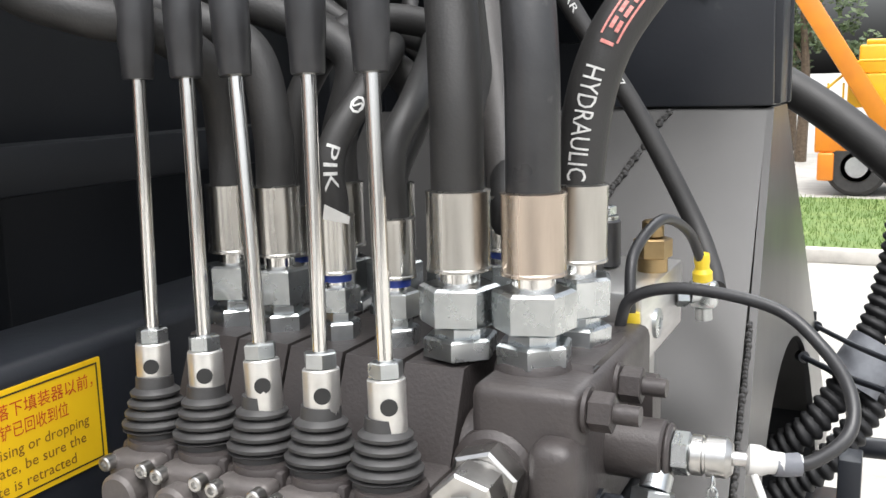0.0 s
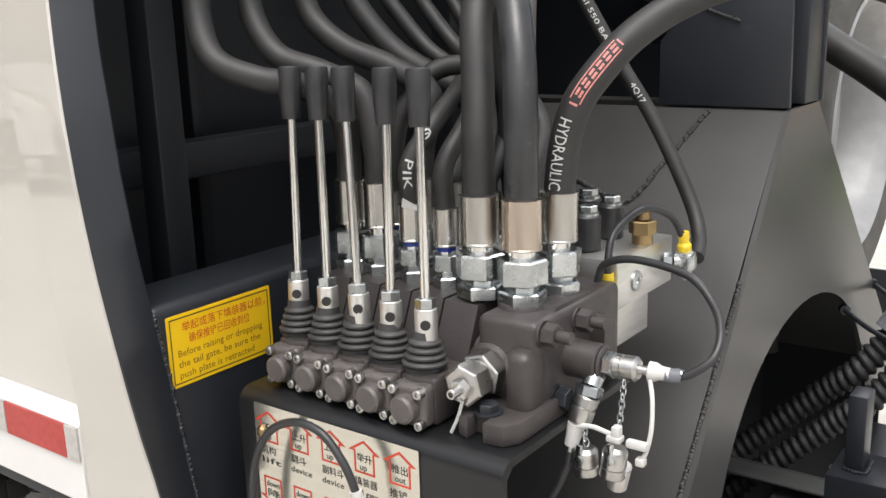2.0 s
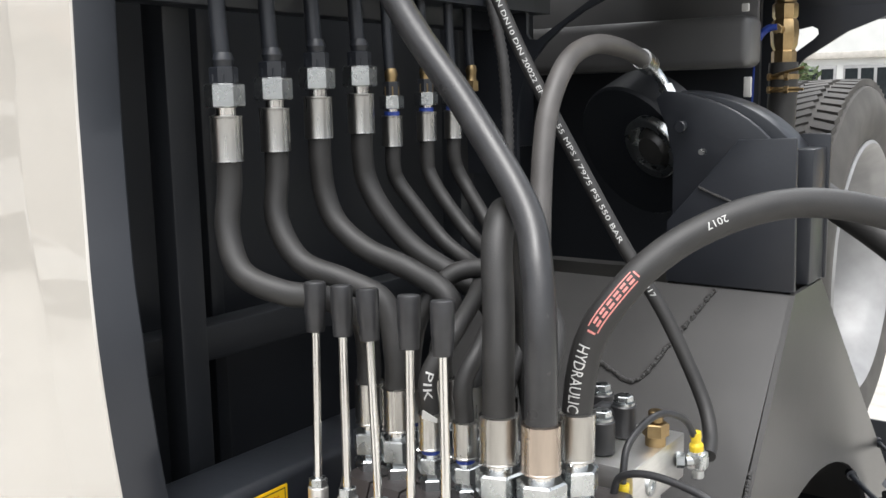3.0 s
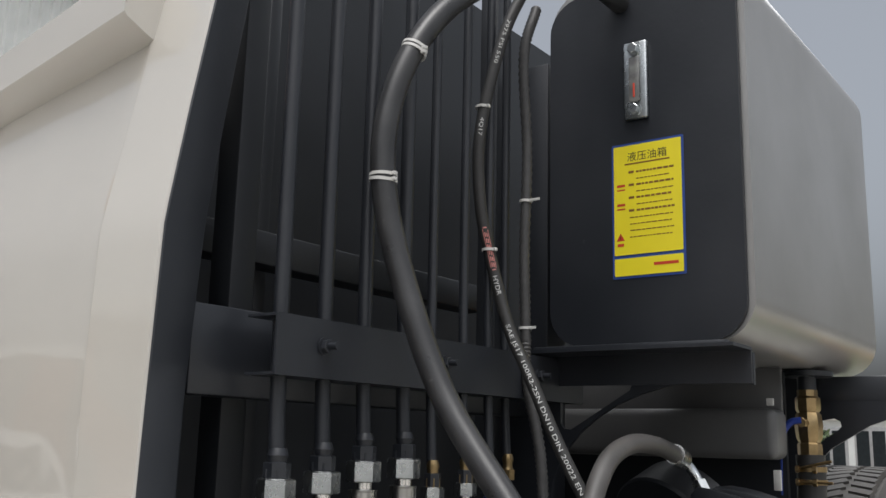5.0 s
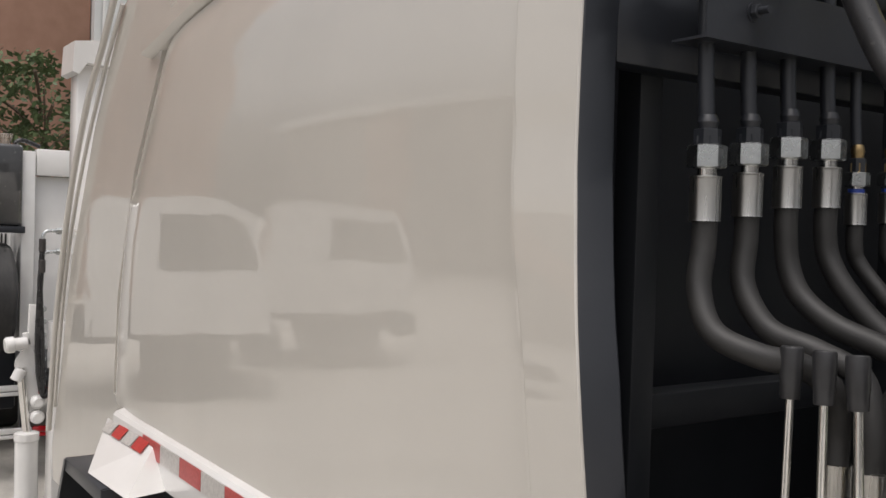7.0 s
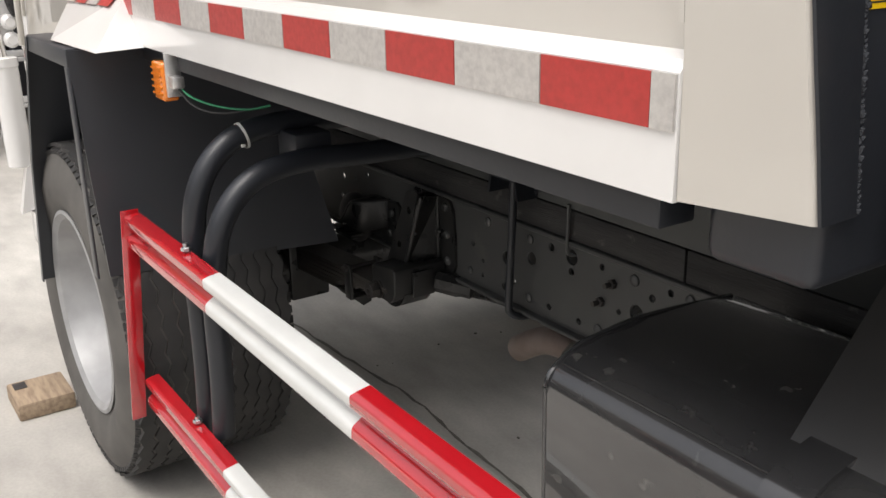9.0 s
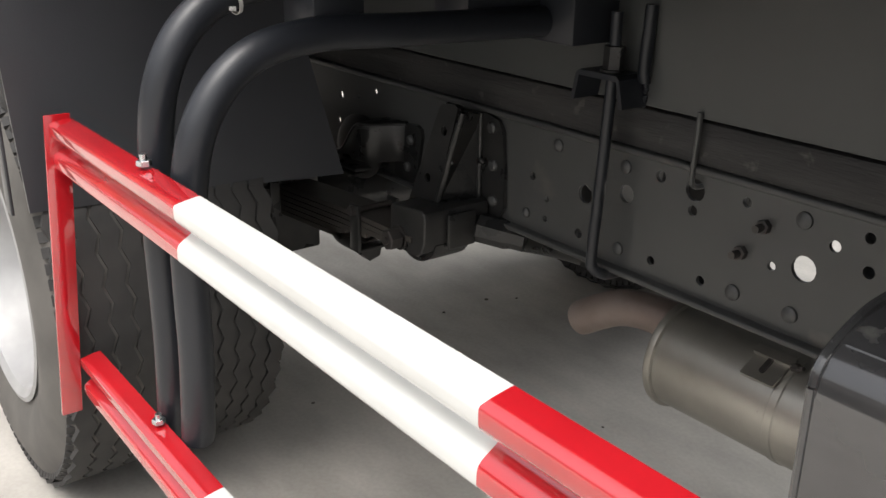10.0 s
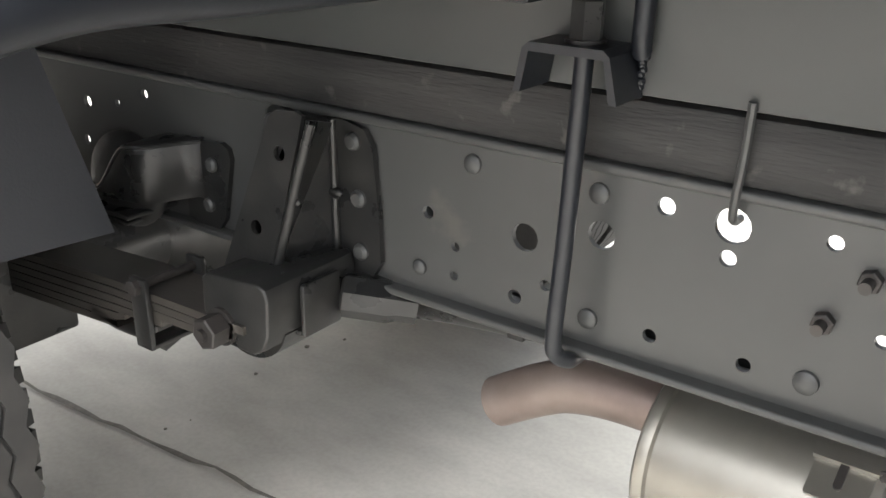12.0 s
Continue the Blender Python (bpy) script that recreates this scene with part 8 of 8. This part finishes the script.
# ---- trees ----
def tree(x, y, h, cw, seed, base=0.35):
    rnd = random.Random(seed)
    th = thing("tree", "leafy green tree behind the yard", "tree", (x, y, 0.0), "trees round the yard")
    bm = B()
    tops = []
    pts = [(x, y, -0.05), (x + 0.05, y, h * 0.3), (x - 0.05, y + 0.1, h * 0.6), (x + 0.1, y, h * 0.9)]
    path = curve_pts(pts, 4)
    prev = None
    for i_, p in enumerate(path):
        r = max(0.02, 0.03 * h * (1 - i_ / len(path)) * 0.8)
        cur = [bm.verts.new(p + Vector((r * math.cos(a), r * math.sin(a), 0))) for a in [2 * math.pi * k_ / 8 for k_ in range(8)]]
        if prev:
            for k_ in range(8):
                bm.faces.new((prev[k_], prev[(k_ + 1) % 8], cur[(k_ + 1) % 8], cur[k_]))
        prev = cur
    for k_ in range(9):
        z0 = h * rnd.uniform(base, 0.8)
        a = rnd.uniform(0, 2 * math.pi)
        q = Vector((x + cw * 0.55 * math.cos(a), y + cw * 0.55 * math.sin(a), z0 + h * 0.15))
        tube(bm, [(x, y, z0), tuple((Vector((x, y, z0)) + q) / 2 + Vector((0, 0, 0.1))), tuple(q)], 0.012 * h * 0.5, 3, 6)
        tops.append(q)
    part("trunk", bm, M_BARK, th)
    clumps = [(Vector((x, y, h * base)) + Vector((rnd.gauss(0, 0.36) * cw, rnd.gauss(0, 0.36) * cw, rnd.uniform(0.0, 1.0) * h * (1 - base))), cw * rnd.uniform(0.14, 0.3)) for _ in range(34)] + [(q, cw * 0.25) for q in tops]
    bm = B()
    for c_, cr in clumps:
        for _ in range(62):
            d = Vector((rnd.gauss(0, 1), rnd.gauss(0, 1), rnd.gauss(0, 0.8)))
            p = c_ + d.normalized() * cr * rnd.uniform(0.5, 1.05)
            s = rnd.uniform(0.05, 0.11) * (0.6 + h * 0.06)
            u = Vector((rnd.gauss(0, 1), rnd.gauss(0, 1), rnd.gauss(0, 0.6))).normalized()
            w = u.orthogonal().normalized()
            bm.faces.new([bm.verts.new(p + u * s), bm.verts.new(p + w * s * 0.5), bm.verts.new(p - u * s), bm.verts.new(p - w * s * 0.5)])
    part("crown", bm, M_LEAF, th)


k = 1
for x_, y_, h, cw in ((-16.5, 1.0, 4.9, 1.9), (-17.0, 2.9, 4.7, 1.8), (-17.5, 4.6, 4.6, 1.6), (-16.0, -1.2, 4.4, 1.8), (-0.9, 20.0, 5.4, 1.1), (-1.4, 23.0, 6.4, 1.5), (2.0, 22.5, 4.6, 1.6), (3.6, 24.0, 6.0, 2.0), (-4.2, 17.0, 2.7, 0.8)):
    tree(x_, y_, h, cw, k, 0.30 if h < 5 else 0.35)
    k += 1


# ---- buildings ----
HALL = thing("factory_hall", "white profiled sheet metal hall with a dark eave", "building", (-24, 14, 0.0))
bm = B()
y_ = 5.05
prev = None
while y_ < 34:
    for dy, dx in ((0.17, 0.0), (0.205, 0.065), (0.265, 0.065), (0.30, 0.0)):
        cur = [bm.verts.new((-22 + dx, y_ + dy, 0)), bm.verts.new((-22 + dx, y_ + dy, 14.7))]
        if prev:
            bm.faces.new((prev[0], cur[0], cur[1], prev[1]))
        prev = cur
    y_ += 0.30
part("wall", bm, M_SHEET, HALL, angle=10)
bm = B()
box(bm, (-30, 5.05, 0), (-22.05, 34, 14.7))
part("core", bm, M_SHEET, HALL)
bm = B()
box(bm, (-30, 4.9, 14.7), (-21.3, 34, 14.85))
part("soffit", bm, M_RAIL, HALL, "dark soffit")
bm = B()
box(bm, (-30, 4.9, 14.85), (-21.2, 34, 15.6))
part("fascia", bm, M_SHEET, HALL)
BRN = thing("rendered_building", "brown rendered building with faint joints", "building", (-25, 0, 0.0))
for k_ in range(6):
    bm = B()
    box(bm, (-30, 5.04 - 2.2 * (k_ + 1) + 0.012, 0), (-22.3, 5.04 - 2.2 * k_ - 0.012, 13), 0.01)
    part("wall_panel", bm, M_BROWN, BRN)
bm = B()
box(bm, (-29.8, -8, 0), (-22.34, 5.0, 12.9))
part("core", bm, M_SHEET, BRN)
bm = B()
cyl(bm, (-14.0, 0.95, 0), (-14.0, 0.95, 8.5), 0.07, 0.05, seg=14)
solo("lamp_pole", bm, M_SHEET, "pale steel pole in front of the trees", "pole")

OFFICE = thing("office_building", "grey panelled low building with dark windows", "building", (-9, 30, 0.0))
bm = B()
box(bm, (-26, 30.2, 0), (-3.2, 36, 4.2))
part("wall", bm, M_SHEET, OFFICE)
for k_ in range(14):
    x_ = -25.5 + 1.6 * k_
    bm = B()
    box(bm, (x_, 30.14, 0.9), (x_ + 1.4, 30.19, 2.9), 0.01)
    wf = part("window", bm, M_RIM, OFFICE)
    for j_ in range(3):
        bm = B()
        box(bm, (x_ + 0.06 + 0.45 * j_, 30.12, 1.0), (x_ + 0.42 + 0.45 * j_, 30.135, 2.8), 0.0)
        part("pane", bm, M_GLASS, wf)
bm = B()
box(bm, (-26, 30.05, 3.1), (-3.2, 30.19, 3.3), 0.02)
part("ledge", bm, M_KERB, OFFICE)

# ---- verge, kerb and machine beyond the truck ----
bm = B()
for k_ in range(40):
    x0 = -20 + 1.0 * k_
    box(bm, (x0, 9.02, 0.0), (x0 + 0.99, 9.17, 0.13), 0.015)
solo("kerb", bm, M_KERB, "pale kerb stones along the grass verge", "kerb", kind="structure")
bm = B()
rnd = random.Random(3)
n = 40
vs = [[bm.verts.new((-20 + 40 * i_ / n, 9.17 + (4.0 if j_ == 1 else 0.0), 0.10 + rnd.uniform(0, 0.03))) for j_ in range(2)] for i_ in range(n + 1)]
for i_ in range(n):
    bm.faces.new((vs[i_][0], vs[i_ + 1][0], vs[i_ + 1][1], vs[i_][1]))
r = bmesh.ops.extrude_face_region(bm, geom=list(bm.faces))
bmesh.ops.translate(bm, verts=[v for v in r["geom"] if isinstance(v, bmesh.types.BMVert)], vec=(0, 0, -0.09))
solo("verge", bm, M_GRASS, "green grass verge behind the kerb", "verge", kind="structure")
bm = B()
for i_ in range(9000):
    x_, y_ = rnd.uniform(-2.2, 2.4), 9.2 + 3.9 * rnd.random() ** 1.3
    h = rnd.uniform(0.03, 0.09)
    a = rnd.uniform(0, math.pi)
    d = Vector((math.cos(a), math.sin(a), 0)) * 0.008
    lean = Vector((rnd.gauss(0, 0.02), rnd.gauss(0, 0.02), h))
    p = Vector((x_, y_, 0.10))
    bm.faces.new([bm.verts.new(p - d), bm.verts.new(p + d), bm.verts.new(p + lean)])
solo("grass", bm, M_GRASS, "short green grass blades on the verge", "grass", kind="stuff")
CRANE = thing("crane_truck", "yellow crane truck with an orange boom parked beyond the verge", "crane truck", (0.8, 15, 0.0))
for lo_, hi_, mt, nm in (((-0.25, 14.3, 0.62), (4.5, 16.2, 1.05), M_ORANGE, "deck"), ((0.15, 14.4, 1.25), (4.2, 16, 1.72), M_YELLOWP, "superstructure"), ((0.28, 14.5, 1.72), (0.75, 15.4, 2.12), M_YELLOWP, "operator_cab"), ((-0.20, 14.25, 0.22), (0.02, 14.6, 0.62), M_ORANGE, "outrigger"), ((-0.1, 14.6, 0.35), (4.3, 16, 0.63), M_BLACK, "frame"), ((0.36, 14.6, 2.12), (0.64, 15.1, 2.20), M_YELLOWP, "cab_roof")):
    bm = B()
    box(bm, lo_, hi_, 0.03, 3)
    part(nm, bm, mt, CRANE)
bm = B()
bmB = axes((0.55, 14.25, 1.2), (-0.6, 0, 0.95), (0, 1, 0))
box(bm, (-0.3, 0, -0.13), (2.3, 0.3, 0.13), 0.02, m=bmB)
part("boom", bm, M_ORANGE, CRANE, "orange boom")
bm = B()
tube(bm, [(-0.2, 14.35, 1.45), (0.3, 14.35, 1.9), (1.6, 14.35, 1.9)], 0.02, 3, 8, smooth=False)
for x_ in (-0.1, 0.1, 0.9):
    tube(bm, [(x_, 14.35, 1.05), (x_, 14.35, 1.9 if x_ > 0.2 else 1.6)], 0.015, 1, 8, smooth=False)
part("handrail", bm, M_YELLOWP, CRANE)
for x_ in (0.32, 1.2, 3.0, 3.9):
    bm = B()
    lathe(bm, (x_, 14.3, 0.42), (x_, 14.7, 0.42), [(0, 0.2), (0, 0.36), (0.04, 0.42), (0.3, 0.42), (0.34, 0.2)], 36)
    part("wheel", bm, M_TYRE, CRANE)
    bm = B()
    lathe(bm, (x_, 14.29, 0.42), (x_, 14.7, 0.42), [(0, 0.21), (0.0, 0.15), (0.1, 0.12), (0.1, 0.0)], 28)
    part("rim", bm, M_RIM, CRANE)

# ---- trucks behind the camera, the first two seen mirrored in the paint ----
def cab_truck(x, y, turn, label, with_body=True):
    th = thing("parked_truck", label, "truck", (x, y, 0.0), "trucks parked opposite")
    m = Matrix.Translation((x, y, 0)) @ Matrix.Rotation(turn, 4, 'Z')

    def put(nm, fn, mt, lab=""):
        bm = B()
        fn(bm)
        bmesh.ops.transform(bm, matrix=m, verts=bm.verts)
        return part(nm, bm, mt, th, lab)

    side = [(-1.7, 0.75), (0.15, 0.75), (0.2, 1.35), (0.16, 1.45), (-0.10, 2.02), (-0.26, 2.13), (-0.6, 2.17), (-1.5, 2.17), (-1.66, 2.13), (-1.7, 2.05)]
    cab = put("cab", lambda bm: plate(bm, side, [], axes((0, -1.05, 0), (1, 0, 0), (0, 0, 1)), -2.1), M_WHITE, "white cab")
    for s in (-1, 1):
        put("side_window", lambda bm: plate(bm, [(-0.98, 1.42), (0.0, 1.42), (0.06, 1.46), (-0.16, 1.94), (-0.20, 1.97), (-0.98, 1.99)], [], axes((0, s * 1.055, 0), (1, 0, 0), (0, 0, 1)), 0.004), M_GLASS)
    put("windscreen", lambda bm: bm.faces.new([bm.verts.new(p) for p in ((0.152, -0.95, 1.5), (0.152, 0.95, 1.5), (-0.080, 0.9, 2.0), (-0.080, -0.9, 2.0))]), M_GLASS)
    put("bumper", lambda bm: box(bm, (-0.1, -1.05, 0.4), (0.3, 1.05, 0.75), 0.04), M_BLACK)
    if with_body:
        put("body", lambda bm: box(bm, (-6.0, -1.1, 1.0), (-2.0, 1.1, 2.7), 0.06), M_WHITE, "white refuse body")
    put("chassis", lambda bm: box(bm, (-6.2 if with_body else -2.2, -0.45, 0.6), (0, 0.45, 0.95), 0.01), M_BLACK)
    for xw in (-0.75, -4.8) if with_body else (-0.75,):
        for s in (-1, 1):
            c = m @ Vector((xw, s * 0.85, 0.48))
            o = (m.to_3x3() @ Vector((0, s, 0)))
            bm = B()
            lathe(bm, c, c + o, [(-0.13, 0.2), (-0.12, 0.44), (-0.1, 0.48), (0.1, 0.48), (0.13, 0.43), (0.14, 0.27), (0.09, 0.25), (0.06, 0.12), (0.10, 0.0)], 36)
            part("wheel", bm, M_TYRE, th)


cab_truck(-9.33, -3.5, radians(-70), "white truck cab with dark side windows parked opposite", False)
cab_truck(-10.83, -6.26, radians(-70), "second white truck cab parked further along", False)
# this one is added only to give the scene something to reflect
cab_truck(6.5, -8.0, radians(6), "third white refuse truck, unseen, added for reflections")
# unseen hall, set here to dull what the cream paint reflects
OPP = thing("factory_hall", "long dull grey factory hall across the yard", "building", (-16, -22, 0.0))
for k_ in range(12):
    bm = B()
    # one bay is left open so a bright sky patch reflects in the paint
    for z0, z1 in ((0, 3.7), (5.7, 6.6)) if k_ == 6 else ((0, 6.6),):
        box(bm, (-44 + 3.0 * k_, -30, z0), (-41.03 + 3.0 * k_, -20, z1), 0.03)
    part("wall_panel", bm, M_BROWN if k_ % 4 == 3 else M_HALL, OPP)
bm = B()
box(bm, (-44.3, -30.3, 6.6), (-7.7, -19.7, 7.2), 0.04)
part("parapet", bm, M_SHEET, OPP)
